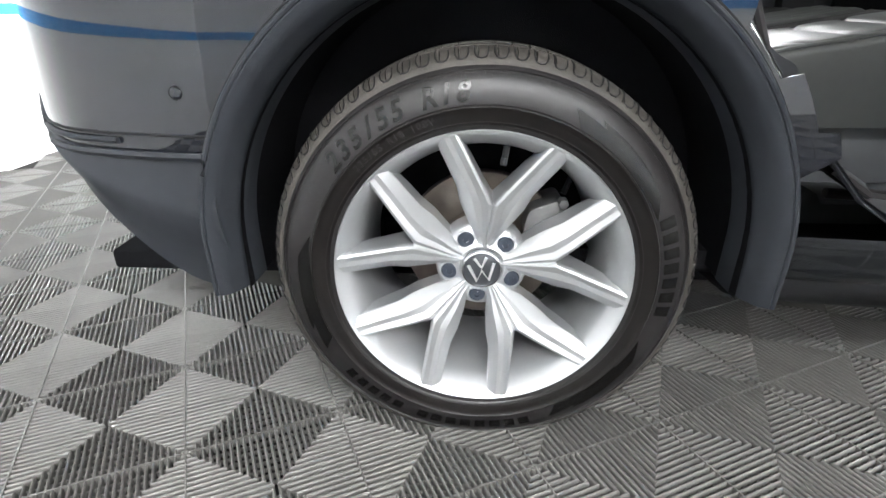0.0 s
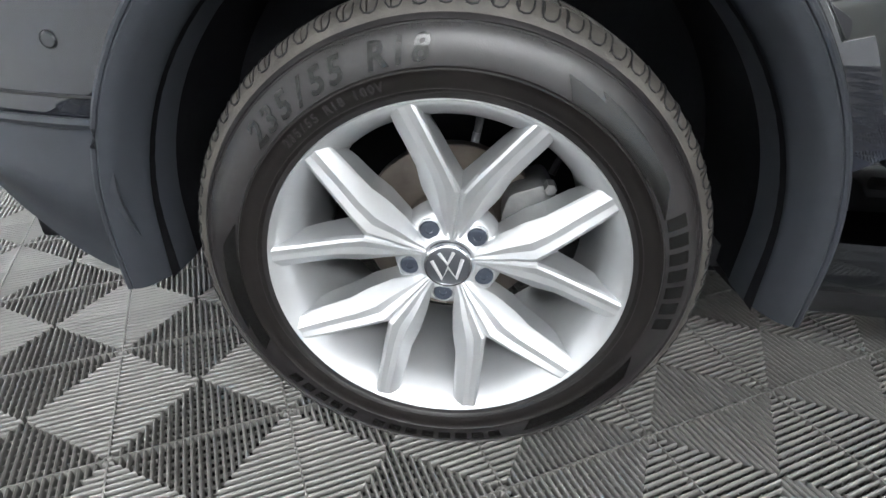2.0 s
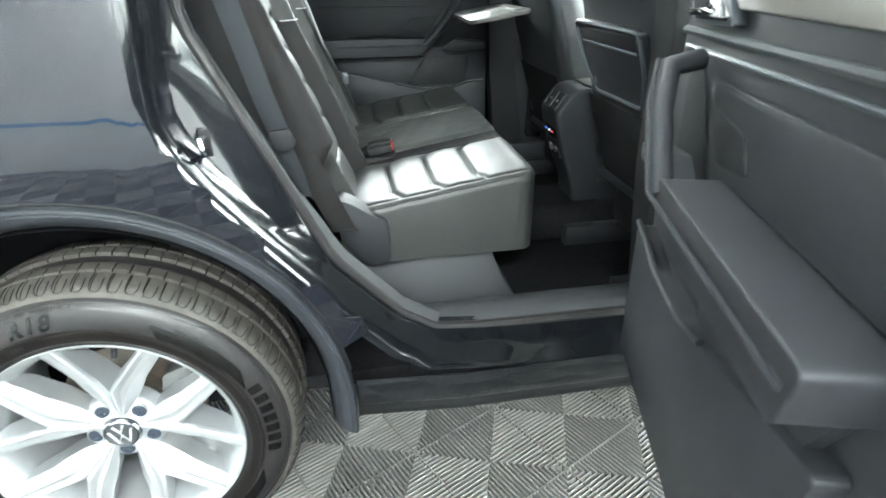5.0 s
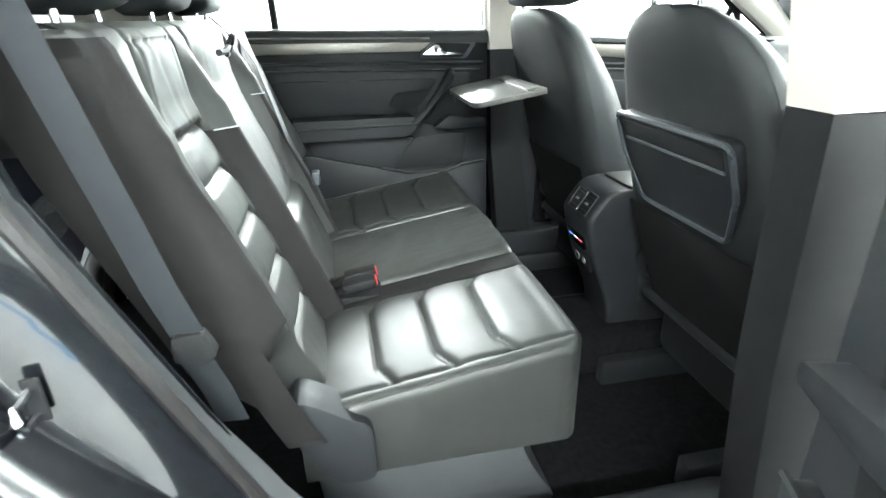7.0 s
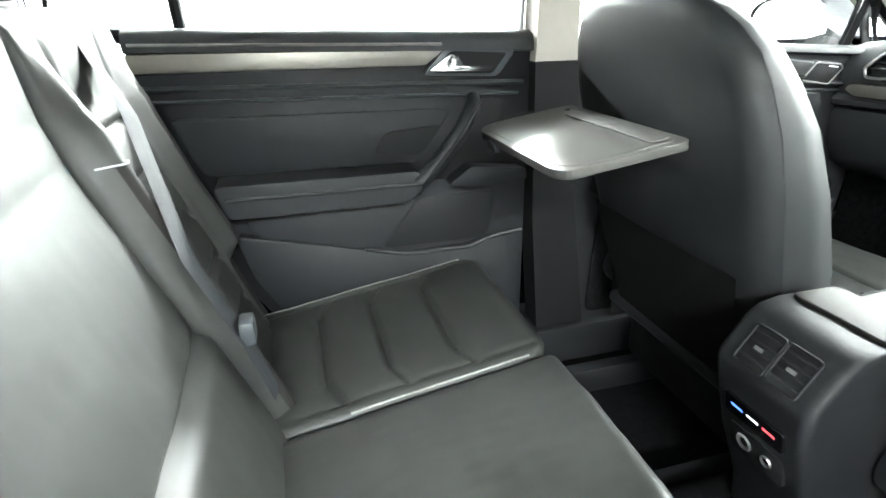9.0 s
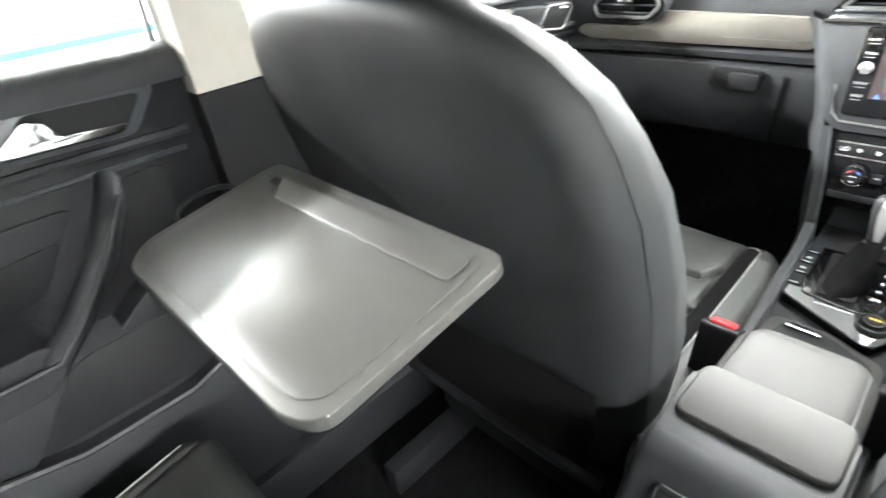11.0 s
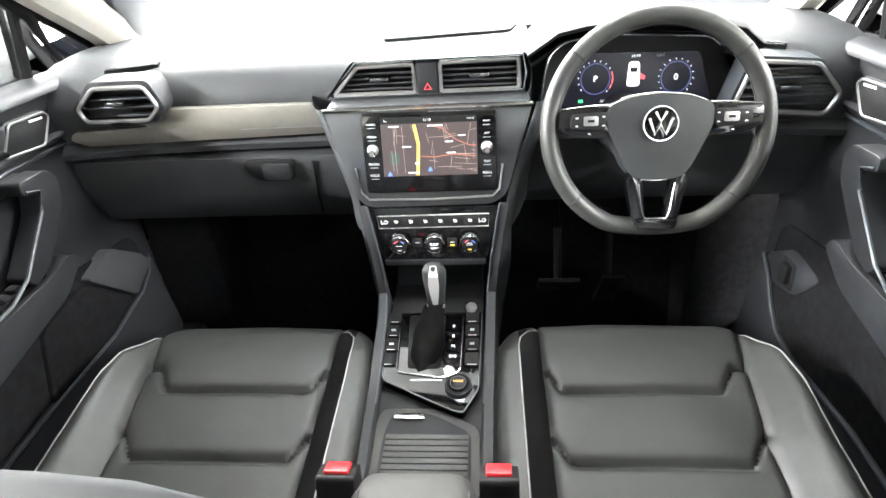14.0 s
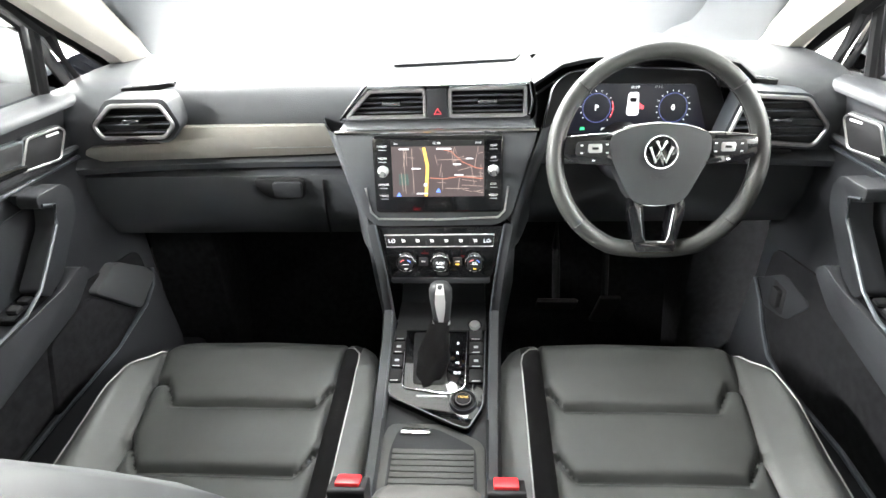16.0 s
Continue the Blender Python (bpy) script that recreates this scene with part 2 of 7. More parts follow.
def tube(path, r, n=8, closed=False, flat=1.0, bm=None, up=(0, 0, 1)):
    """A round bar along a path; flat squeezes it along up."""
    P = [Vector(p) for p in path]
    k = len(P)
    secs = []
    for i, p in enumerate(P):
        a = P[i - 1] if (closed or i) else p
        b = P[(i + 1) % k] if (closed or i < k - 1) else p
        d = (b - a).normalized()
        u = Vector(up)
        if abs(d.dot(u)) > 0.95:
            u = Vector((1, 0, 0)) if abs(d.x) < 0.9 else Vector((0, 1, 0))
        s = d.cross(u).normalized()
        u = s.cross(d).normalized()
        rr = r[i] if isinstance(r, (list, tuple)) else r
        secs.append([p + s * math.cos(2 * math.pi * j / n) * rr + u * math.sin(2 * math.pi * j / n) * rr * flat for j in range(n)])
    if closed:
        secs.append(secs[0])
        bm = loft(secs, False, True, bm)
        bmesh.ops.remove_doubles(bm, verts=bm.verts[:], dist=1e-6)
        return bm
    return loft(secs, True, True, bm)


def lathe(profile, centre, n=64, axis="y", bm=None, close=False):
    """Profile of (radius, along axis) turned round an axis through centre."""
    c = Vector(centre)
    secs = []
    for i in range(n):
        a = 2 * math.pi * i / n
        if axis == "y":
            secs.append([c + Vector((r * math.cos(a), d, r * math.sin(a))) for r, d in profile])
        elif axis == "x":
            secs.append([c + Vector((d, r * math.cos(a), r * math.sin(a))) for r, d in profile])
        else:
            secs.append([c + Vector((r * math.cos(a), r * math.sin(a), d)) for r, d in profile])
    secs.append(secs[0])
    bm = loft(secs, False, close, bm)
    bmesh.ops.remove_doubles(bm, verts=bm.verts[:], dist=1e-5)
    return bm


def sheet(fn, us, vs, thick=0.0, bm=None):
    """A curved sheet fn(u, v) with thickness along its normals."""
    bm = bm or bmesh.new()
    rows = [[bm.verts.new(fn(u, v)) for v in vs] for u in us]
    faces = []
    for a, b in zip(rows, rows[1:]):
        for i in range(len(vs) - 1):
            faces.append(bm.faces.new((a[i], a[i + 1], b[i + 1], b[i])))
    if thick:
        bmesh.ops.recalc_face_normals(bm, faces=bm.faces[:])
        bmesh.ops.solidify(bm, geom=faces, thickness=thick)
    return bm


def lerp(x, table):
    """Straight-line interpolation in a short table of (x, value)."""
    if x <= table[0][0]:
        return table[0][1]
    for (x0, v0), (x1, v1) in zip(table, table[1:]):
        if x <= x1:
            return v0 + (v1 - v0) * (x - x0) / (x1 - x0)
    return table[-1][1]


def span(a, b, n):
    return [a + (b - a) * i / (n - 1) for i in range(n)]


def letter_mesh(body, size, m, extrude=0.0002, align="CENTER", bold=0.0, slant=0.0):
    """Words in the built-in font as a mesh; m carries x right, y up, z out of the surface."""
    cu = bpy.data.curves.new("letters", "FONT")
    cu.body, cu.size, cu.extrude, cu.align_x, cu.align_y = body, size, extrude, align, "CENTER"
    cu.resolution_u, cu.offset, cu.shear = 2, bold, slant
    tmp = bpy.data.objects.new("letters", cu)
    me = tmp.to_mesh().copy()
    tmp.to_mesh_clear()
    bpy.data.objects.remove(tmp)
    me.transform(m)
    me.materials.clear()
    return me


def lettering(body, size, material, m, parent, name="lettering", extrude=0.0002, align="CENTER"):
    return link(name, letter_mesh(body, size, m, extrude, align), material, parent)


def facing(origin, right, up):
    """A frame for lettering from an origin and two directions."""
    r, u = Vector(right).normalized(), Vector(up).normalized()
    n = r.cross(u)
    return Matrix(((r.x, u.x, n.x, origin[0]), (r.y, u.y, n.y, origin[1]), (r.z, u.z, n.z, origin[2]), (0, 0, 0, 1)))


YC = 0.87

# ---- showroom ----
RX0, RX1, RY0, RY1, RH = -2.5, 7.0, -3.6, 5.8, 3.2


def room():
    for name, x0, x1, y0, y1 in (("wall_west", RX0 - 0.15, RX0, RY0, RY1), ("wall_east", RX1, RX1 + 0.15, RY0, RY1),
                                 ("wall_south", RX0 - 0.15, RX1 + 0.15, RY0 - 0.15, RY0), ("wall_north", RX0 - 0.15, RX1 + 0.15, RY1, RY1 + 0.15)):
        w = part(name, rbox(x0, x1, y0, y1, -0.02, RH), M_WALL, smooth=False)
        tagged(w, "plain white painted showroom wall", "wall", kind="structure")
    c = part("ceiling", rbox(RX0 - 0.15, RX1 + 0.15, RY0 - 0.15, RY1 + 0.15, RH, RH + 0.12), M_CEIL, smooth=False)
    tagged(c, "plain white showroom ceiling", "ceiling", kind="structure")
    t = 0.006
    for z0, z1 in BANDS:
        for x0, x1, y0, y1 in ((RX0, RX0 + t, RY0 + t, RY1 - t), (RX1 - t, RX1, RY0 + t, RY1 - t), (RX0, RX1, RY0, RY0 + t), (RX0, RX1, RY1 - t, RY1)):
            b = part("trim", rbox(x0, x1, y0, y1, z0, z1), M_BLUE, smooth=False)
            tagged(b, "turquoise blue painted band along the white wall", "wall band", kind="structure")
    for lx, ly, _ in LAMPS:
        f = thing("ceiling_light", "unseen long white ceiling light panel with frosted diffuser", "ceiling light", (lx, ly, 3.2), "showroom ceiling lights")
        part("housing", rbox(lx - 1.12, lx + 1.12, ly - lamp_depth(lx, ly) / 2 - 0.02, ly + lamp_depth(lx, ly) / 2 + 0.02, 3.15, 3.2, 0.008), M_WHITE, f)
        part("diffuser", rbox(lx - 1.1, lx + 1.1, ly - lamp_depth(lx, ly) / 2, ly + lamp_depth(lx, ly) / 2, 3.142, 3.15), M_LAMP, f, smooth=False)


room()

# ---- car body ----
car = thing("car", "dark grey metallic family car with open rear door", "car", (1.2, YC, 0))
ACX, ACZ, RIN, ROUT = 0.010, 0.40, 0.430, 0.487


def side_y(x, z):
    """How far in the painted side lies from the car's right edge."""
    y = -0.045
    if z > 0.95:
        y += 0.35 * (z - 0.95) ** 2 + 0.03 * (z - 0.95)
    if z < 0.5:
        y += 0.25 * (0.5 - z) ** 2
    y += 0.03 * (min(0.95, max(0.60, z)) - 0.70) * min(1.0, max(0.0, (0.10 - x) / 0.4))
    if x < -0.40:
        y += 0.55 * (-0.40 - x) ** 2 + (2.2 * (-0.66 - x) ** 2 if x < -0.66 else 0)
    return y


def arch_pt(a, r):
    """Along the wheel arch: a from 0 (front foot) over the top to 1 (rear foot)."""
    drop = 0.09
    total = math.pi * r + 2 * drop
    d = a * total
    if d < drop:
        return (ACX + r, ACZ - drop + d)
    if d > total - drop:
        return (ACX - r, ACZ - (d - (total - drop)))
    t = (d - drop) / r
    return (ACX + r * math.cos(t), ACZ + r * math.sin(t))


def edge_x(z):
    """The front edge of the rear quarter panel, along the door opening."""
    return 0.205 + 0.02 * max(0.0, z - 1.05) if z > 1.0 else 0.205 + 0.9 * (1.0 - z) ** 1.25


def quarter_panel():
    def fn(u, v):
        ax, az = arch_pt(u, ROUT - 0.02)
        dx = ax - ACX
        dz = az - (0.25 if dx > 0 else 0.25 + 0.31 * min(1.0, -dx / 0.3))
        k = 1e9
        if dx > 1e-6:
            for i in range(40):
                q = i / 39 * 2.2
                px, pz = ax + dx * q, az + dz * q
                if px > edge_x(pz) and pz > 0.36:
                    k = min(k, q)
                    break
        if dx < -1e-6:
            k = min(k, (-0.92 - ax) / dx)
        if dz > 1e-6:
            k = min(k, (1.30 - az) / dz)
        if k > 5 or k < 0:
            k = 0.0
        x, z = ax + dx * k * v, az + dz * k * v
        return Vector((x, side_y(x, z), z))
    us = [u for u in span(0.13, 0.842, 70)]
    part("quarter_panel", sheet(fn, us, span(0, 1, 14), 0.004), M_PAINT, car, "glossy dark grey rear quarter panel")


quarter_panel()


def arch_cladding():
    prof = [(RIN, 0.05), (RIN + 0.002, 0.0), (RIN + 0.012, -0.025), (RIN + 0.024, -0.046), (RIN + 0.030, -0.054), (RIN + 0.036, -0.058), (ROUT - 0.012, -0.062), (ROUT - 0.003, -0.058), (ROUT, -0.048), (ROUT, -0.03)]
    secs = []
    for a in span(0, 1, 61):
        secs.append([Vector((*arch_pt(a, r)[:1], side_y(*arch_pt(a, r)) + 0.045 + y, arch_pt(a, r)[1])) for r, y in prof])
    part("wheel_arch_trim", loft(secs, True, True), M_CLAD, car, "matt grey plastic wheel arch trim")
    rib = [(arch_pt(a, ROUT - 0.005)[0], side_y(*arch_pt(a, ROUT - 0.005)) - 0.0145, arch_pt(a, ROUT - 0.005)[1]) for a in span(0, 1, 61)]
    part("arch_rib", tube(rib, 0.0048, 8), M_CLAD, car)
    gap = [(arch_pt(a, ROUT + 0.0035)[0], side_y(*arch_pt(a, ROUT + 0.0035)) - 0.001, arch_pt(a, ROUT + 0.0035)[1]) for a in span(0.1, 0.86, 50)]
    part("arch_gap", tube(gap, 0.0028, 6), M_BLACK, car)
    ring = [arch_pt(a, RIN + 0.003) for a in span(0, 1, 49)]
    secs = [[Vector((x, -0.02, z)), Vector((x, 0.10, z)), Vector((x, 0.29, z))] for x, z in ring]
    part("wheel_arch_liner", loft(secs, False, False), M_LINER, car, "black felted wheel arch liner")
    part("arch_back", prism(ring + [(ring[-1][0], 0.20), (ring[0][0], 0.20)], "y", 0.28, 0.30), M_LINER, car)


arch_cladding()


def bumper():
    def low(u, v):
        x = -0.44 - 0.46 * u
        zt, zb = 0.592 - 0.02 * u, 0.318 + 0.30 * max(0, u - 0.12) ** 1.4 * 1.55
        z = zb + (zt - zb) * v
        y = side_y(x, z) - 0.004
        if v < 0.55:
            y += 0.05 * (0.55 - v) ** 1.3
        if v > 0.86:
            y += 0.008
        y += 0.006 * math.sin(v * 9)
        return Vector((x, y, z))
    part("bumper_lower", sheet(low, span(0, 1, 26), [0, 0.1, 0.25, 0.4, 0.5, 0.56, 0.6, 0.72, 0.84, 0.86, 0.865, 0.93, 1.0], 0.004), M_CLAD, car, "matt grey lower rear bumper")
    part("bumper_strip", tube([(-0.60 - 0.03 * i, side_y(-0.60 - 0.03 * i, 0.583) - 0.003, 0.583) for i in range(10)], 0.0055, 8), M_CLAD, car)
    part("bumper_gap", tube([(-0.44 - 0.03 * i, side_y(-0.44 - 0.03 * i, 0.594) - 0.0012, 0.5945) for i in range(14)], 0.0022, 6), M_BLACK, car)
    part("bumper_crease", tube([(-0.445 - 0.03 * i, side_y(-0.445 - 0.03 * i, 0.45) + 0.004 + 0.0022 * i, 0.436 + 0.0085 * i) for i in range(7)], [0.004, 0.007, 0.008, 0.008, 0.007, 0.005, 0.002], 8), M_CLAD, car)
    part("bumper_lip", tube([(-0.45 - 0.03 * i, side_y(-0.45 - 0.03 * i, 0.56) - 0.006, 0.562) for i in range(12)], 0.007, 6), M_CLAD, car)
    # round parking sensor with its ring
    sy = side_y(-0.48, 0.66)
    s = part("parking_sensor", lathe([(0.0, -0.002), (0.008, -0.0018), (0.0095, -0.0005), (0.0095, 0.004)], (-0.48, sy - 0.001, 0.661), 20), M_PAINT, car, "round painted parking sensor")
    part("sensor_ring", lathe([(0.0098, 0.002), (0.0102, -0.0004), (0.0112, -0.0004), (0.0116, 0.002)], (-0.48, sy - 0.001, 0.661), 20), M_BLACK, s)
    part("bumper_rear", rbox(-1.0, -0.88, 0.36, 1.38, 0.42, 0.95, 0.05, 3), M_PAINT, car)


bumper()


def door_shut():
    """The rear pillar's gloss black shut face and rubber seal, down into the sill."""
    def path(n):
        pts = []
        for i in range(n):
            z = 1.40 - (1.40 - 0.50) * i / (n - 1)
            pts.append((edge_x(z), z))
        return pts
    outer = path(26) + [(0.66, 0.452), (0.78, 0.44), (0.95, 0.432), (1.15, 0.43), (1.27, 0.43)]

    def seal_pt(x, z):
        return (max(0.268 + 0.44 * max(0.0, 1.13 - z), x + 0.035), 0.10, z + 0.012)
    secs = []
    for x, z in outer:
        sx, sy, sz = seal_pt(x, z)
        o = side_y(x, z)
        secs.append([Vector((x - 0.004, o + 0.001, z)), Vector((x + 0.008, o + 0.006, z)), Vector((x + 0.018, o + 0.02, z)), Vector((x + 0.026, o + 0.06, z)),
                     Vector((x + 0.034, 0.06, z)), Vector((sx - 0.012, 0.085, sz)), Vector((sx, sy, sz)), Vector((sx + 0.01, sy + 0.03, sz + 0.004))])
    part("door_shut_face", loft(secs, False, False), M_SHUT, car, "gloss black door shut face")
    part("door_seal", tube([seal_pt(x, z) for x, z in outer], 0.011, 8), M_RUBBER, car, "black rubber door seal")
    part("pillar_trim", loft([[Vector((seal_pt(x, z)[0] + 0.008, 0.105, seal_pt(x, z)[2] + 0.004)), Vector((seal_pt(x, z)[0] + 0.016 - 0.012 * min(1, max(0, (z - 0.7) / 0.1)), 0.135, seal_pt(x, z)[2] + 0.012)),
                               Vector((seal_pt(x, z)[0] - 0.02, 0.165, seal_pt(x, z)[2] + 0.02)), Vector((seal_pt(x, z)[0] - 0.10, 0.20, seal_pt(x, z)[2] + 0.03))] for x, z in outer[:-4]], False, False), M_SILLTRIM, car, "grey plastic rear pillar trim")
    # striker: chrome loop on a plate
    st = part("striker_plate", rbox(0.272, 0.29, 0.045, 0.05, 0.925, 0.975, 0.002), M_BLACK, car, "bright metal door striker")
    part("striker_loop", tube([(0.281, 0.048, 0.935), (0.281, 0.015, 0.937), (0.281, 0.010, 0.95), (0.281, 0.015, 0.963), (0.281, 0.048, 0.965)], 0.005, 8), M_CHROME, st)
    # sill below the opening: painted step, scuff edge, skirt with its shade painted black
    prof = [(-0.0435, 0.431), (-0.044, 0.415), (-0.042, 0.395), (-0.038, 0.372), (-0.031, 0.348), (-0.027, 0.344), (-0.022, 0.325), (-0.005, 0.295), (0.04, 0.266), (0.12, 0.238), (0.25, 0.222)]
    part("sill", loft([[Vector((x, y + (0.02 if x < 0.56 else 0), z)) for y, z in prof[:6]] for x in span(0.50, 2.25, 8)], False, False), M_SHUT, car, "gloss black painted door sill")
    part("sill_skirt", loft([[Vector((x, y + (0.02 if x < 0.56 else 0), z)) for y, z in prof[5:]] for x in span(0.50, 2.25, 8)], False, False), M_BLACK, car, "plastic sill skirt, blackened for its shade")
    part("scuff_plate", loft([[Vector((x, y, z)) for y, z in ((0.10, 0.446), (0.12, 0.458), (0.17, 0.46), (0.22, 0.452), (0.27, 0.40), (0.28, 0.34))] for x in span(0.62, 1.28, 6)], False, False), M_SILLTRIM, car, "grey plastic entry scuff plate")
    part("door_seal_low", tube([(0.62, 0.10, 0.468), (0.8, 0.1, 0.455), (1.27, 0.10, 0.448)], 0.010, 8), M_RUBBER, car)


door_shut()


def greenhouse():
    """Roof, far side, pillars and glass that close the cabin."""
    part("roof_skin", sheet(lambda u, v: Vector((-0.75 + 2.75 * u, 0.20 + 1.34 * v, 1.60 + 0.06 * math.sin(math.pi * v) + 0.03 * math.sin(math.pi * min(1, u * 1.1)) - (0.0 if u > 0.1 else 0.5 * (0.1 - u)))), span(0, 1, 20), span(0, 1, 12), 0.004), M_PAINT, car)
    part("headliner", sheet(lambda u, v: Vector((-0.70 + 2.62 * u, 0.24 + 1.26 * v, 1.565 + 0.03 * math.sin(math.pi * v))), span(0, 1, 8), span(0, 1, 8), 0.004), M_BEIGE, car, "pale fabric headliner")
    # cant rails, pillars on both sides
    for s, y in ((1, YC - 0.74), (-1, YC + 0.74)):
        part("roof_rail", tube([(-0.7, y + s * 0.06, 1.56), (0.3, y + s * 0.08, 1.585), (1.2, y + s * 0.08, 1.575), (1.95, y + s * 0.10, 1.50)], 0.035, 10), M_BEIGE, car)
        a = part("windscreen_pillar", tube([(2.56, y - s * 0.035, 1.125), (2.38, y - s * 0.005, 1.245), (2.20, y + s * 0.025, 1.345), (2.02, y + s * 0.06, 1.445), (1.90, y + s * 0.09, 1.515)], [0.052, 0.046, 0.043, 0.04, 0.038], 10, flat=1.25), M_BEIGE, car, "pale windscreen pillar trim")
        part("pillar_outer", tube([(2.58, y - s * 0.10, 1.10), (2.36, y - s * 0.065, 1.24), (2.16, y - s * 0.04, 1.36), (1.93, y + s * 0.02, 1.50)], 0.026, 8), M_BLACK, car)
    for y0, y1, top in ((YC + 0.70, YC + 0.775, 1.565), (YC - 0.775, YC - 0.70, 1.565)):
        s = 1 if y0 < YC else -1
        # lower trim in flat black, the pillar's shade put into its colour
        b = part("centre_pillar", loft([[Vector((x0, y0, z)), Vector((x1, y0, z)), Vector((x1, y1, z)), Vector((x0, y1, z))] for z, x0, x1 in ((0.46, 1.22, 1.36), (0.80, 1.19, 1.31), (1.168, 1.18, 1.29))], True, True), M_BLACK, car, "lower centre pillar trim, blackened for shade")
        part("centre_pillar_upper", loft([[Vector((x0, y0 + s * d, z)), Vector((x1, y0 + s * d, z)), Vector((x1, y1 + s * d, z)), Vector((x0, y1 + s * d, z))] for z, x0, x1, d in ((1.17, 1.18, 1.285, 0), (1.35, 1.17, 1.265, 0.03), (1.57, 1.15, 1.25, 0.07))], True, True), M_BEIGE, car, "pale upper centre pillar trim")
    # rear corner pillars and tail
    for s, y in ((1, 0.12), (-1, 1.62)):
        part("rear_pillar", loft([[Vector((x0, y + s * d, z)), Vector((x1, y + s * d, z)), Vector((x1, y + s * (d + 0.06), z)), Vector((x0, y + s * (d + 0.06), z))] for z, x0, x1, d in ((0.885, -0.8, 0.24, 0), (1.0, -0.8, 0.22, 0), (1.25, -0.80, 0.20, 0.0))], True, True), M_HARD, car, "dark luggage side trim")
        part("rear_pillar_upper", loft([[Vector((x0, y + s * d, z)), Vector((x1, y + s * d, z)), Vector((x1, y + s * (d + 0.06), z)), Vector((x0, y + s * (d + 0.06), z))] for z, x0, x1, d in ((1.25, -0.15, 0.17, 0.0), (1.57, -0.15, 0.12, 0.08))], True, True), M_BEIGE, car)
        part("quarter_window", loft([[Vector((x0, y - s * 0.02 + s * d, z)), Vector((x1, y - s * 0.02 + s * d, z))] for z, x0, x1, d in ((1.25, -0.72, -0.15, 0.0), (1.57, -0.6, -0.15, 0.08))], False, False), M_REARDIM, car)
    part("tailgate", rbox(-0.94, -0.84, 0.20, 1.54, 0.80, 1.22, 0.03, 2), M_PAINT, car)
    part("rear_window", sheet(lambda u, v: Vector((-0.88 + 0.22 * u, 0.24 + 1.26 * v, 1.22 + 0.36 * u)), span(0, 1, 4), span(0, 1, 6)), M_REARDIM, car)
    w = part("windscreen", sheet(lambda u, v: Vector((2.68 - 0.78 * u - 0.10 * (2 * v - 1) ** 2 * (1 - u), 0.15 + 0.06 * u + (1.44 - 0.12 * u) * v, 1.10 + 0.47 * u)), span(0, 1, 10), span(0, 1, 14)), M_GLASS, car)
    w.visible_shadow = False
    part("cabin_floor", rbox(-0.6, 2.6, 0.12, 1.62, 0.30, 0.34), M_CARPET, car, "black carpeted floor")
    part("floor_tunnel", prism(soften([(0.70, 0.335), (0.74, 0.46), (1.0, 0.46), (1.04, 0.335)], 0.05), "x", 0.5, 2.45, 0.01), M_CARPET, car)
    part("bulkhead", sheet(lambda u, v: Vector((2.35 + 0.30 * u, 0.12 + 1.5 * v, 0.33 + 0.80 * u)), span(0, 1, 4), span(0, 1, 4), 0.01), M_CARPET, car)
    for y0, y1, x0 in ((1.56, 1.74, 0.3), (0.02, 0.14, 1.28)):
        part("inner_sill", rbox(x0, 2.5, y0, y1, 0.20, 0.455, 0.02), M_HARD, car, "dark plastic inner sill")
    for y0, y1 in ((0.10, 0.27), (1.47, 1.64)):
        part("kick_panel", prism(soften([(2.26, 0.34), (2.30, 0.80), (2.60, 0.98), (2.62, 0.34)], 0.04), "y", y0, y1, 0.02), M_CARPET, car, "black carpeted footwell side")
    part("underbody", rbox(-0.9, 3.3, 0.28, 1.46, 0.19, 0.24, 0.01), M_LINER, car)
    # far side, front and bonnet
    part("side_panel", sheet(lambda u, v: Vector((-0.9 + 4.5 * u, 2 * YC - side_y(-0.3, 0.26 + 0.93 * v) - 0.35 * max(0, u - 0.8) ** 1.5, 0.26 + 0.93 * v)), span(0, 1, 30), span(0, 1, 12), 0.004), M_PAINT, car)
    part("front_side_panel", sheet(lambda u, v: Vector((2.25 + 1.35 * u, side_y(-0.3, 0.26 + 0.86 * v) + 0.35 * max(0, u - 0.5) ** 1.5, 0.26 + 0.86 * v)), span(0, 1, 12), span(0, 1, 10), 0.004), M_PAINT, car)
    part("bonnet", sheet(lambda u, v: Vector((2.62 + 0.95 * u, 0.0 + 1.74 * v, 1.045 - 0.24 * u ** 1.3 + 0.02 * math.sin(math.pi * v))), span(0, 1, 12), span(0, 1, 10), 0.004), M_PAINT, car)
    part("front_bumper", rbox(3.5, 3.62, 0.25, 1.49, 0.25, 0.90, 0.05, 3), M_PAINT, car)


greenhouse()

# ---- wheel ----
WC = (0.0, 0.0, 0.350)


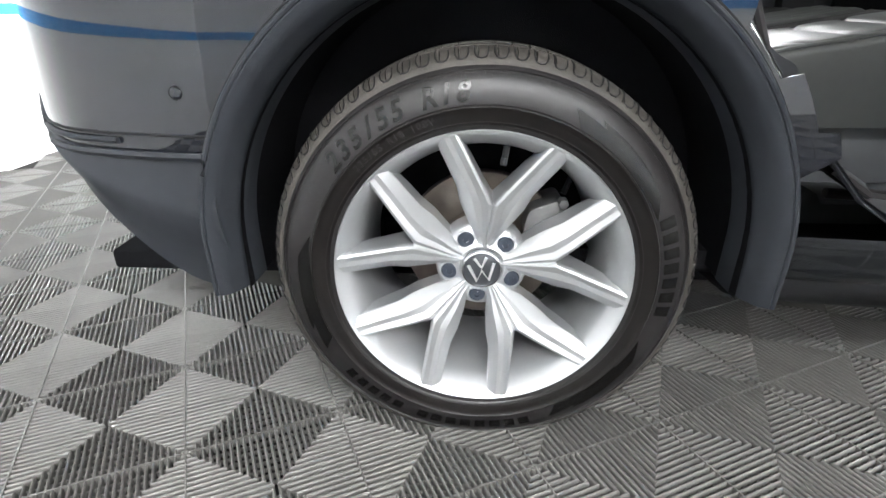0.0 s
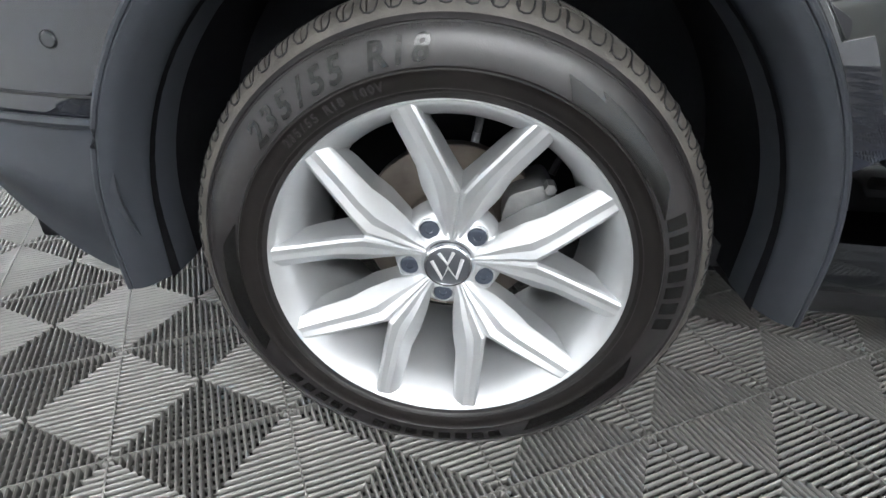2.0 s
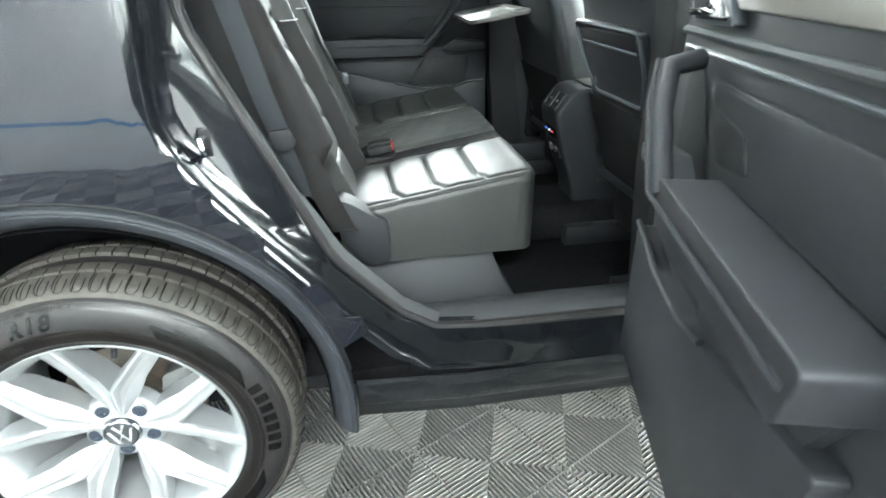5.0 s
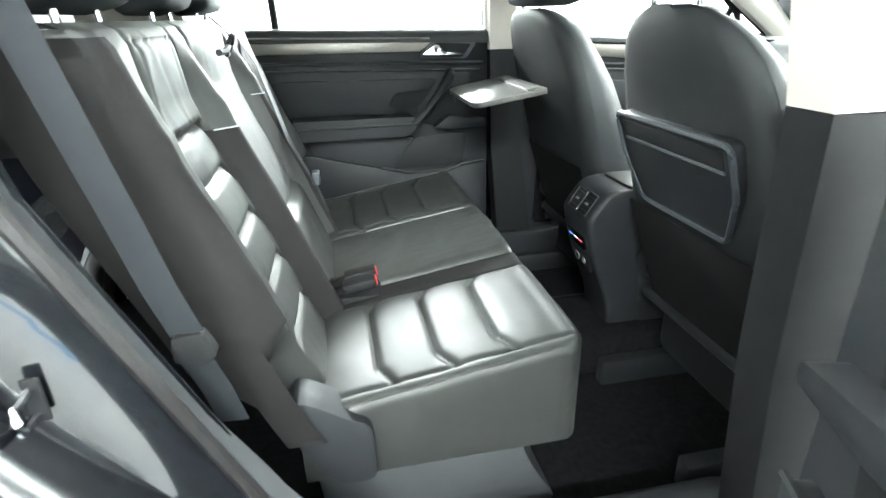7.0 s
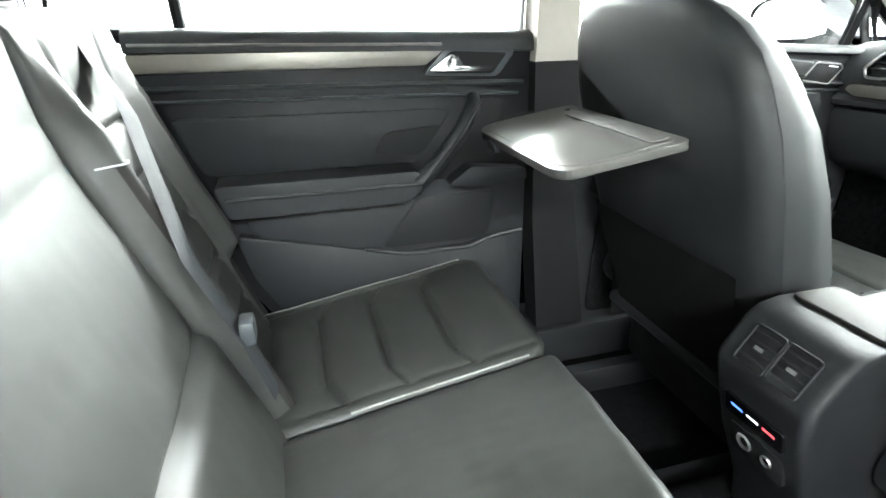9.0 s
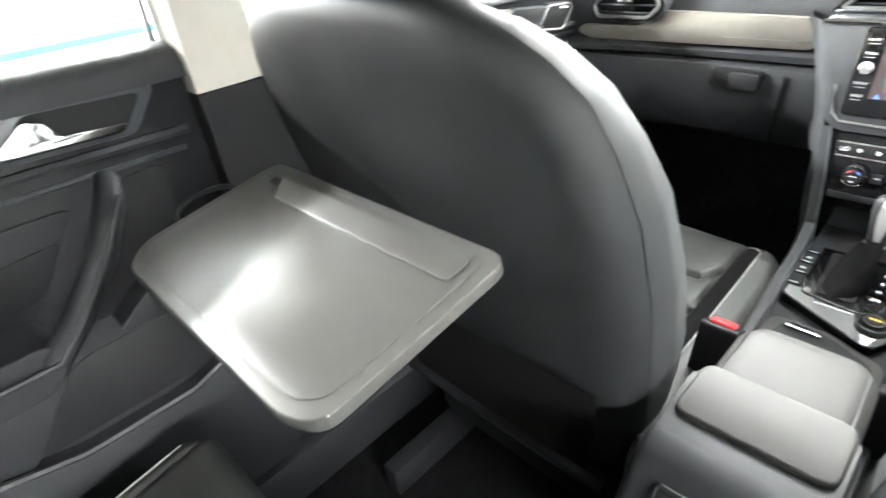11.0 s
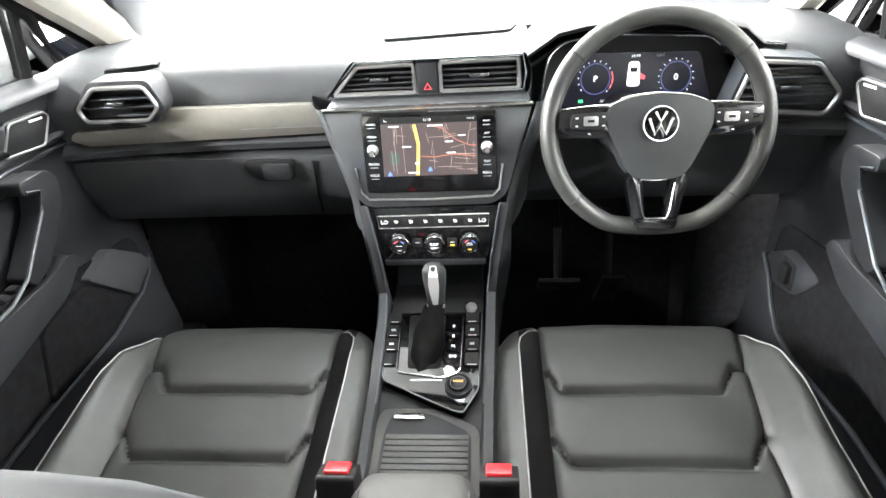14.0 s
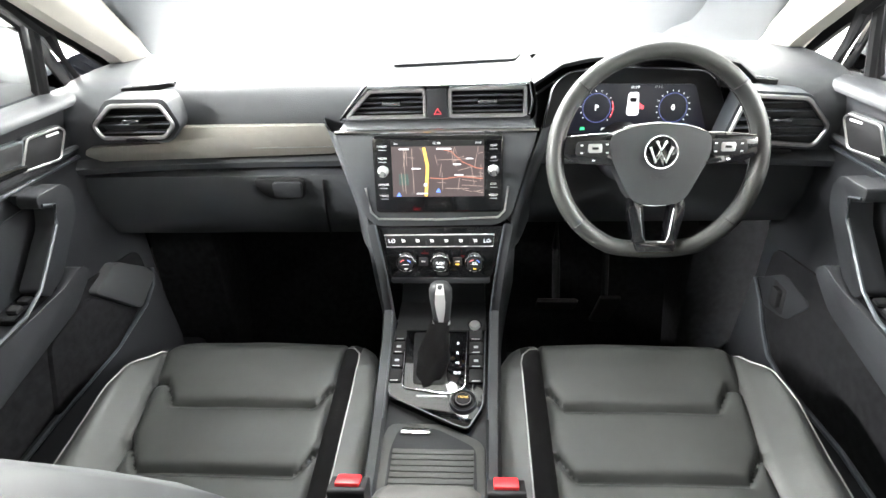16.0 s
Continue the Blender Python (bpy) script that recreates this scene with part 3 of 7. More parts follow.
def wheel():
    w = thing("wheel", "silver five-twin-spoke alloy wheel with black tyre", "car wheel", (0, 0.0975, 0), "car wheels")
    cy = 0.0975
    half = [(0.240, -0.006), (0.247, -0.014), (0.253, -0.017), (0.262, -0.019), (0.2635, -0.0215), (0.2665, -0.0215), (0.268, -0.020), (0.285, -0.0235), (0.292, -0.0233), (0.300, -0.0221), (0.309, -0.0195), (0.318, -0.0153),
            (0.324, -0.0115), (0.330, -0.006), (0.3315, -0.0075), (0.334, -0.005), (0.338, 0.002), (0.3455, 0.012), (0.349, 0.022), (0.3505, 0.045), (0.351, 0.0975)]
    def tall(r):
        return r + 0.14 * max(0.0, r - 0.30)
    half = [(tall(r * 1.028), y - 0.026) for r, y in half]
    prof = half + [(r, 2 * cy - y) for r, y in reversed(half[:-1])]
    bm = lathe(prof, WC, 160)
    for v in bm.verts:
        v.co.z = max(v.co.z, 0.002)
    tyre = part("tyre", bm, M_RUBBER, w, "black road tyre with worn tread")
    # tread blocks: shoulder lugs and ribs
    bm = bmesh.new()
    n = 78

    def block(a0, a1, prof2):
        rows = []
        for a in span(a0, a1, 3):
            rows.append([Vector((tall(r * 1.028) * math.cos(a), (y - 0.026) if y < 0.1 else y, max(0.0, tall(r * 1.028) * math.sin(a) + WC[2]))) for r, y in prof2])
        loft(rows, True, True, bm)
    for i in range(n):
        a, s = 2 * math.pi * i / n, 2 * math.pi / n
        block(a, a + s * 0.93, [(0.336, -0.001), (0.342, 0.002), (0.3470, 0.0075), (0.3508, 0.014), (0.3535, 0.0215), (0.3555, 0.032), (0.357, 0.052), (0.349, 0.053), (0.348, 0.03)])
        block(a + s * 0.92, a + s * 1.01, [(0.336, -0.001), (0.342, 0.002), (0.3440, 0.0045), (0.344, 0.02), (0.34, 0.02)])
        block(a + s * 0.3, a + s * 1.2, [(0.3575, 0.061), (0.358, 0.088), (0.349, 0.089), (0.349, 0.060)])
        block(a + s * 0.1, a + s * 1.0, [(0.3575, 0.106), (0.3575, 0.134), (0.349, 0.135), (0.349, 0.105)])
        block(a, a + s * 0.88, [(0.357, 0.143), (0.3565, 0.163), (0.3535, 0.177), (0.3465, 0.187), (0.348, 0.165), (0.349, 0.142)])
    tr = part("tread", bm, M_TREAD, tyre, "dusty brown-black tread blocks", angle=30)
    tr["kind"] = "stuff"
    # tongue-shaped grooves round the shoulder
    bm = bmesh.new()
    for i in range(76):
        a = 2 * math.pi * (i + 0.3) / 76
        if math.sin(a) < -0.93:
            continue
        hw = 0.0105
        path = []
        for t, side in ((0.0, 1), (0.35, 1), (0.7, 1), (0.9, 0.92), (1.0, 0.6), (1.03, 0.0), (1.0, -0.6), (0.9, -0.92), (0.7, -1), (0.35, -1)):
            r, y = tall(lerp(t, ((0.0, 0.3670), (0.35, 0.3655), (0.7, 0.3619), (0.9, 0.3585), (1.03, 0.3535)))), lerp(t, ((0.0, 0.020), (0.35, 0.004), (0.7, -0.0100), (0.9, -0.0165), (1.03, -0.0225)))
            q = a + hw * side / r
            path.append((r * math.cos(q), y, WC[2] + r * math.sin(q)))
        tube(path, 0.0013, 5, bm=bm)
    part("shoulder_groove", bm, M_BLACK, tyre)["kind"] = "stuff"
    # darker bead band beside the rim, moulded flashes and lettering
    part("bead_band", lathe([(0.2580, -0.028), (0.2615, -0.039), (0.266, -0.0448), (0.273, -0.0480), (0.283, -0.0498), (0.2915, -0.0508), (0.2932, -0.0522), (0.2958, -0.0520), (0.2975, -0.049)], WC, 160), M_BEAD, tyre, "brown-black bead band of the tyre")
    for rr, yy in ((0.3431, -0.0338), (0.3462, -0.0325)):
        part("sidewall_ring", tube([(rr * math.cos(a), yy, WC[2] + rr * math.sin(a)) for a in span(0, 2 * math.pi * 159 / 160, 160)], 0.0009, 6, closed=True), M_RUBBER, tyre)

    def side_pt(r, deg, lift=0.0):
        rs = [p[0] for p in half]
        for (r0, y0), (r1, y1) in zip(half, half[1:]):
            if r0 <= r <= r1:
                yy = y0 + (y1 - y0) * (r - r0) / max(1e-6, r1 - r0)
                break
        else:
            yy = half[0][1]
        return Vector((r * math.cos(radians(deg)), yy - lift, WC[2] + r * math.sin(radians(deg))))

    def flash(a0, a1, r0, r1, lean, taper):
        bm = bmesh.new()
        sheet(lambda u, v: side_pt(r0 + (r1 - r0) * (0.5 + (v - 0.5) * (1 - taper * u)), a0 + (a1 - a0) * u + lean * (v - 0.5), 0.0012), span(0, 1, 18), span(0, 1, 9), 0.0004, bm)
        part("sidewall_flash", bm, M_LETTER, tyre)
    for base, way in ((62, -1), (205, -1), (-62, 1)):
        flash(base, base + way * 26, 0.282, 0.322, -6 * way, 0.55)
        flash(base + way * 9, base + way * 36, 0.296, 0.326, -8 * way, 0.4)
        flash(base - way * 12, base + way * 6, 0.279, 0.297, 5 * way, 0.7)

    def ring_text(body, r, deg, size, step, yy, bold=0.0, slant=0.0):
        bm = bmesh.new()
        for i, ch in enumerate(body):
            if ch != " ":
                a = radians(deg - i * step)
                o = Vector((r * math.cos(a), 0.0, r * math.sin(a) + WC[2]))
                bm.from_mesh(letter_mesh(ch, size, facing(o, (math.sin(a), 0, -math.cos(a)), (math.cos(a), 0, math.sin(a))), 0.0006, bold=bold, slant=slant))
        bmesh.ops.triangulate(bm, faces=bm.faces[:])
        bmesh.ops.subdivide_edges(bm, edges=[e for e in bm.edges if e.calc_length() > size * 0.12], cuts=3, use_grid_fill=True)
        for v in bm.verts:
            rr = math.hypot(v.co.x, v.co.z - WC[2])
            v.co.y += yy if yy else side_pt(rr, 0, 0.0011).y
        part("sidewall_lettering", bm, M_LETTER if size > 0.03 else M_RUBBER, tyre, smooth=False)["kind"] = "stuff"
    ring_text("235/55 R18", 0.3165, 140, 0.042, 4.8, 0, 0.0011, 0.25)
    ring_text("235/55 R18 100V", 0.2825, 136, 0.0165, 2.05, -0.0501, 0.0003)
    ring_text("TREADWEAR 400 TRACTION A TEMPERATURE A", 0.3405, 116, 0.0095, 1.2, 0)
    # plain bars where the maker's name stands
    bm = bmesh.new()
    for k in range(7):
        a0 = 22 - 5.0 * k
        sheet(lambda u, v: side_pt(0.304 + 0.026 * v, a0 - 3.4 * u, 0.0012), span(0, 1, 4), span(0, 1, 7), 0.0006, bm)
    for k in range(8):
        a0 = 288 - 5.2 * k
        sheet(lambda u, v: side_pt(0.306 + 0.020 * v, a0 - 3.6 * u, 0.0012), span(0, 1, 4), span(0, 1, 7), 0.0006, bm)
    for k in range(5):
        a0 = 242 - 5.0 * k
        sheet(lambda u, v: side_pt(0.306 + 0.020 * v, a0 - 3.4 * u, 0.0012), span(0, 1, 4), span(0, 1, 7), 0.0006, bm)
    part("name_bar", bm, M_LETTER, tyre)["kind"] = "stuff"
    # rim: lip, barrel, spokes
    rim = part("rim", lathe([(0.246, -0.020), (0.2500, -0.032), (0.2512, -0.041), (0.2492, -0.0445), (0.2470, -0.0435), (0.2400, -0.035), (0.232, -0.024), (0.224, -0.009), (0.218, 0.010), (0.213, 0.035), (0.208, 0.09), (0.205, 0.17), (0.212, 0.195)], WC, 128), M_ALLOY, w, "bright silver painted rim")
    hub = [(0.0345, 0.014), (0.036, 0.004), (0.040, 0.003), (0.046, 0.007), (0.054, 0.010), (0.070, 0.013), (0.078, 0.018), (0.082, 0.028), (0.083, 0.055)]
    part("hub", lathe(hub, WC, 80), M_ALLOY, rim)
    # each arm: a sharp ridge on the inner side of its pair, a fold, and a broad facet falling outwards
    arm = (((0.034, 0.0), (0.034, 0.010), 0.0035, 0.006, 0.05, 0.0016), ((0.060, 0.0), (0.056, 0.0190), -0.004, 0.007, 0.05, 0.0030), ((0.090, 0.0), (0.082, 0.0360), -0.014, 0.006, 0.05, 0.0032), ((0.127, 0.0), (0.117, 0.0535), -0.0270, -0.004, 0.05, 0.0042),
           ((0.154, 0.0170), (0.146, 0.0630), -0.0315, -0.010, 0.045, 0.0048), ((0.194, 0.0430), (0.180, 0.0825), -0.0370, -0.019, 0.03, 0.0044), ((0.217, 0.0580), (0.200, 0.0940), -0.0400, -0.025, 0.015, 0.0034), ((0.230, 0.0670), (0.2115, 0.1000), -0.0415, -0.029, 0.008, 0.0024), ((0.2385, 0.0725), (0.220, 0.1050), -0.0425, -0.032, 0.0, 0.0015))
    for k in range(5):
        al = 83 + 72 * k
        for sgn in (1, -1):
            secs = []
            A = radians(al)
            ax, tx = Vector((math.cos(A), 0, math.sin(A))), Vector((-math.sin(A), 0, math.cos(A))) * sgn
            for n, (a, b, yr, ye, yb, fold) in enumerate(arm):
                pa, pb = Vector(WC) + ax * a[0] + tx * a[1], Vector(WC) + ax * b[0] + tx * b[1]

                def at(f, y):
                    return pa + (pb - pa) * f + Vector((0, y, 0))
                apart = n > 3
                secs.append([at(0.06 if apart else 0.0, yb), at(0.0, yr + (0.010 if apart else fold)), at(0.035 if apart else 0.06, yr + (0.002 if apart else 0.2 * fold)), at(0.14, yr), at(0.36, yr + 1.0 * fold), at(0.58, yr + 0.75 * fold + 0.05 * (ye - yr)), at(0.94, yr + 0.92 * (ye - yr)), at(1.0, ye + 0.002), at(0.985, ye + 0.007), at(0.94, yb)])
            part("spoke", loft(secs, True, True), M_ALLOY, rim, angle=11)
    # wheel bolts in their recesses
    for k in range(5):
        a = radians(263 + 72 * k)
        c = (0.058 * math.cos(a), 0.010, WC[2] + 0.056 * math.sin(a))
        part("bolt_recess", lathe([(0.0148, 0.001), (0.0155, -0.0005), (0.0172, 0.0), (0.0175, 0.02)], c, 24), M_ALLOY, rim)
        part("wheel_bolt", lathe([(0.0, -0.0005), (0.0048, -0.0005), (0.0055, -0.003), (0.0085, -0.0035), (0.0128, -0.003), (0.0146, -0.0005), (0.015, 0.02)], c, 24), M_BOLT, rim, "dark grey bolt cap")
    cap = part("centre_cap", lathe([(0.0, -0.0065), (0.029, -0.0055), (0.0345, -0.002), (0.0355, 0.012)], WC, 40), M_CAPDISC, rim, "grey centre cap with chrome emblem")
    part("cap_ring", lathe([(0.031, -0.0055), (0.032, -0.008), (0.0345, -0.007), (0.0355, -0.001)], WC, 40), M_CHROME, cap)
    emblem(cap, Vector((0, -0.0070, WC[2])), Vector((1, 0, 0.12)), Vector((-0.12, 0, 1)), 0.026)
    # valve
    va = radians(80.5)
    vc = Vector((0.220 * math.cos(va), 0.015, WC[2] + 0.220 * math.sin(va)))
    v = part("valve", tube([vc, vc + Vector((-0.002, -0.004, -0.014)), vc + Vector((-0.004, -0.006, -0.024))], [0.006, 0.0055, 0.005], 10), M_BLACK, rim)
    part("valve_cap", tube([vc + Vector((-0.004, -0.006, -0.022)), vc + Vector((-0.006, -0.008, -0.034))], 0.0056, 10), M_HARD, v)
    # brake behind the spokes
    d = part("brake_disc", lathe([(0.0, 0.085), (0.075, 0.085), (0.078, 0.105), (0.09, 0.105), (0.148, 0.105), (0.150, 0.107), (0.150, 0.125), (0.07, 0.125)], WC, 72), M_DISC, w, "worn steel brake disc")
    cal = part("brake_caliper", prism(soften([(0.085, 0.36), (0.155, 0.37), (0.165, 0.42), (0.14, 0.46), (0.085, 0.44), (0.075, 0.40)], 0.012), "y", 0.06, 0.15, 0.006), M_CAST, w, "cast metal brake caliper")
    part("caliper_bolt", lathe([(0.0, 0.05), (0.009, 0.05), (0.010, 0.07)], (0.145, 0, 0.455), 6), M_CAST, cal)
    part("caliper_bolt", lathe([(0.0, 0.05), (0.009, 0.05), (0.010, 0.07)], (0.128, 0, 0.375), 6), M_CAST, cal)
    part("brake_hose", tube([(0.15, 0.1, 0.46), (0.17, 0.12, 0.50), (0.12, 0.16, 0.54), (0.05, 0.22, 0.56)], 0.006, 8), M_BLACK, cal)
    part("axle_arm", rbox(-0.09, 0.09, 0.13, 0.28, 0.27, 0.42, 0.03), M_CAST, w)
    grow = Matrix.Translation(WC) @ Matrix.Diagonal((1.032, 1, 1.032, 1)) @ Matrix.Translation([-c for c in WC])
    for ob in [rim, *rim.children_recursive]:
        ob.data.transform(grow)
    return w


def emblem(parent, c, right, up, r):
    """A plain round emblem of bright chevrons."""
    out = right.cross(up).normalized()
    right, up = right.normalized(), up.normalized()
    bm = bmesh.new()
    for pts in (((-0.40, 0.86), (0.0, 0.16), (0.40, 0.86)), ((-0.86, 0.40), (-0.40, -0.80), (0.0, -0.06), (0.40, -0.80), (0.86, 0.40))):
        tube([c + right * x * r + up * y * r for x, y in pts], 0.11 * r, 6, bm=bm, up=out)
    part("emblem", bm, M_SILVER, parent)


wheel_rr = wheel()
for wx, wy, turn in ((2.70, 0.0, 0), (0.0, 2 * YC, 180), (2.70, 2 * YC, 180)):
    copy_thing(wheel_rr, pose(wx, wy + (0.0975 if not turn else -0.0975), 0, 0, 0, turn))

# ---- rear bench ----
M_TRAY = mat("smooth_tray_plastic", (0.075, 0.074, 0.070), 0.32, 0, (900, 0.05, "noise"), 0.06, 5)
M_BELT = mat("grey_belt_webbing", (0.018, 0.020, 0.023), 0.7, 0, (1200, 0.4, "noise"), 0.08, 10, spec=0.25)
M_SATINK = mat("satin_dark_trim", (0.055, 0.062, 0.070), 0.33, 0.2, None, 0.05)


def pillow(outline, axis, a0, a1, r, seg=3):
    """A soft padded panel with well-rounded rims."""
    return prism(soften(outline, r * 1.2, 3), axis, a0, a1, r, seg)


def tilted(bm, m):
    bm.transform(m)
    return bm


def creased(d, deep, wide):
    """The dip of a stitched groove at distance d from its line."""
    return -deep * math.exp(-(d / wide) ** 2) - 0.45 * deep * math.exp(-abs(d) / (wide * 4.0))


def rounded(d, r):
    """The fall of an edge rolled over with radius r, at distance d inside it."""
    return 0.0 if d >= r else -(r - math.sqrt(max(0.0, r * r - (r - max(0.0, d)) ** 2)))


def bump_noise(x, y, size, high):
    return high * noise.noise(Vector((x / size, y / size, 3.7)))


def upholstery(parent, point, us, vs, region, kinds):
    """A padded surface point(u, v), split along its seams; kinds: region -> (name, material, label). Region 0 carries the rest."""
    grid = [[point(u, v) for v in vs] for u in us]
    groups = collections.defaultdict(list)
    for i in range(len(us) - 1):
        for j in range(len(vs) - 1):
            groups[region((us[i] + us[i + 1]) / 2, (vs[j] + vs[j + 1]) / 2)].append((i, j))
    base = None
    for k in sorted(groups):
        index, verts, faces = {}, [], []
        for i, j in groups[k]:
            f = []
            for c in ((i, j), (i + 1, j), (i + 1, j + 1), (i, j + 1)):
                if c not in index:
                    index[c] = len(verts)
                    verts.append(tuple(grid[c[0]][c[1]]))
                f.append(index[c])
            faces.append(f)
        bm = bmesh.new()
        vv = [bm.verts.new(p) for p in verts]
        for f in faces:
            bm.faces.new([vv[q] for q in f])
        name, material, label = kinds[k]
        ob = part(name, bm, material, base or parent, label, angle=75)
        base = base or ob
    return base


def bench_cushion(b, y0, y1, name, quilt, strip):
    """quilt: (outer end, outer bend, inner bend, inner end) of the grooves, or None; strip: fabric band (y, y)."""
    mirror = y0 > 1.0
    lines = (0.630, 0.738, 0.850)

    def groove(y):
        if not quilt:
            return 0.0
        a, c, d, e = quilt
        if y < c:
            return 0.025 * min(1.0, max(0.0, (c - y) / (c - a)))
        return 0.025 * min(1.0, max(0.0, (y - d) / (e - d)))

    def top(x, y):
        z = 0.690 + (x - 0.5) * 0.165
        z += rounded(x - 0.49, 0.03) + rounded(0.996 - x, 0.026) + rounded(y - y0, 0.024) + rounded(y1 - y, 0.020)
        if quilt and quilt[0] < y < quilt[3]:
            for g in lines:
                z += creased(x - g - groove(y), 0.0075, 0.0062)
            k = max(0.0, math.sin(math.pi * ((x - 0.520) / 0.109 % 1.0))) * 0.002
            z += k
        if quilt:
            for e in (quilt[0], quilt[3]):
                z += creased(y - e, 0.004, 0.0045)
        else:
            z += 0.006 * math.sin(math.pi * (y - y0) / (y1 - y0)) + bump_noise(x, y, 0.055, 0.0022) + bump_noise(x * 0.4, y, 0.02, 0.0011)
        if strip and strip[0] < y < strip[1]:
            z -= 0.002
        z += bump_noise(x + y0, y, 0.09, 0.0020) + bump_noise(x, y * 0.5 + y0, 0.03, 0.0007)
        return z
    ys = [y0] + [y0 + 0.024 * q for q in (0.02, 0.1, 0.25, 0.5, 0.75)] + span(y0 + 0.024, y1 - 0.020, 62) + [y1 - 0.020 * q for q in (0.75, 0.5, 0.25, 0.1, 0.02)] + [y1]
    vs = [(0, y0 + 0.004), (0, y0 - 0.003)] + [(1, y) for y in ys] + [(0, y1 + 0.003), (0, y1 - 0.004)]
    xs = [0.49 + 0.03 * q for q in (0, 0.1, 0.3, 0.6)] + span(0.52, 0.970, 96) + [0.970 + 0.026 * q for q in (0.2, 0.4, 0.6, 0.8, 0.93, 0.99, 1.0)]
    us = [(1, x) for x in xs] + [(0, 1.000), (0, 1.0005), (0, 0.992)]
    low = {1.000: 0.70, 1.0005: 0.60, 0.992: 0.548}

    def point(i, j):
        (du, x), (dv, y) = us[int(i)], vs[int(j)]
        yy = min(y1, max(y0, y))
        z = top(min(x, 0.996), yy)
        if not dv:
            z = z - 0.05 if int(j) in (1, len(vs) - 2) else 0.548
        if not du:
            z = min(z, low[x])
        R = 0.050
        ox, oy = x - (0.998 - R), max((y0 + R) - y, y - (y1 - R))
        if ox > 0 and oy > 0 and not (y1 < 1.3 and y > 0.6):
            far = math.hypot(ox, oy)
            if far > R:
                k = R / far
                x = (0.998 - R) + ox * k
                y = (y0 + R) - oy * k if y < (y0 + y1) / 2 else (y1 - R) + oy * k
            if du and dv:
                z = min(z, 0.690 + (x - 0.5) * 0.165 + rounded(R - far, 0.026))
        return Vector((x, y, z))

    def region(i, j):
        if i >= len(xs) - 1 or j < 3 or j > len(vs) - 4:
            return 0
        x, y = us[int(i)][1], vs[int(j)][1]
        if strip and strip[0] < y < strip[1] and x > 0.53:
            return 1
        if quilt and quilt[0] < y < quilt[3] and 0.52 < x < 0.985:
            return 2 + sum(x > g + groove(y) for g in lines)
        return 0
    kinds = {0: (name, M_LEATHER, ""), 1: ("side_strip", M_SIDE, "dark fabric strip")}
    for k in range(2, 6):
        kinds[k] = ("quilted_pad", M_LEATHER, "")
    base = upholstery(b, point, list(range(len(us))), list(range(len(vs))), region, kinds)
    for y in ((y0 + 0.006, y1 - 0.006) if mirror else (y0 + 0.006,) if quilt else ()):
        path = [(x, y, top(x, y) + 0.0012) for x in span(0.66 if y < 1.2 and mirror else 0.52, 0.955, 24)]
        part("piping", tube(path, 0.0016, 6), M_STITCH if mirror else M_SEAM, base)
    return base


BACK = ((0.66, 0.552), (0.70, 0.535), (0.789, 0.501), (0.886, 0.465), (0.97, 0.432), (1.05, 0.399), (1.12, 0.372), (1.17, 0.358), (1.22, 0.352), (1.262, 0.348), (1.280, 0.338), (1.290, 0.318), (1.290, 0.27), (1.282, 0.20))


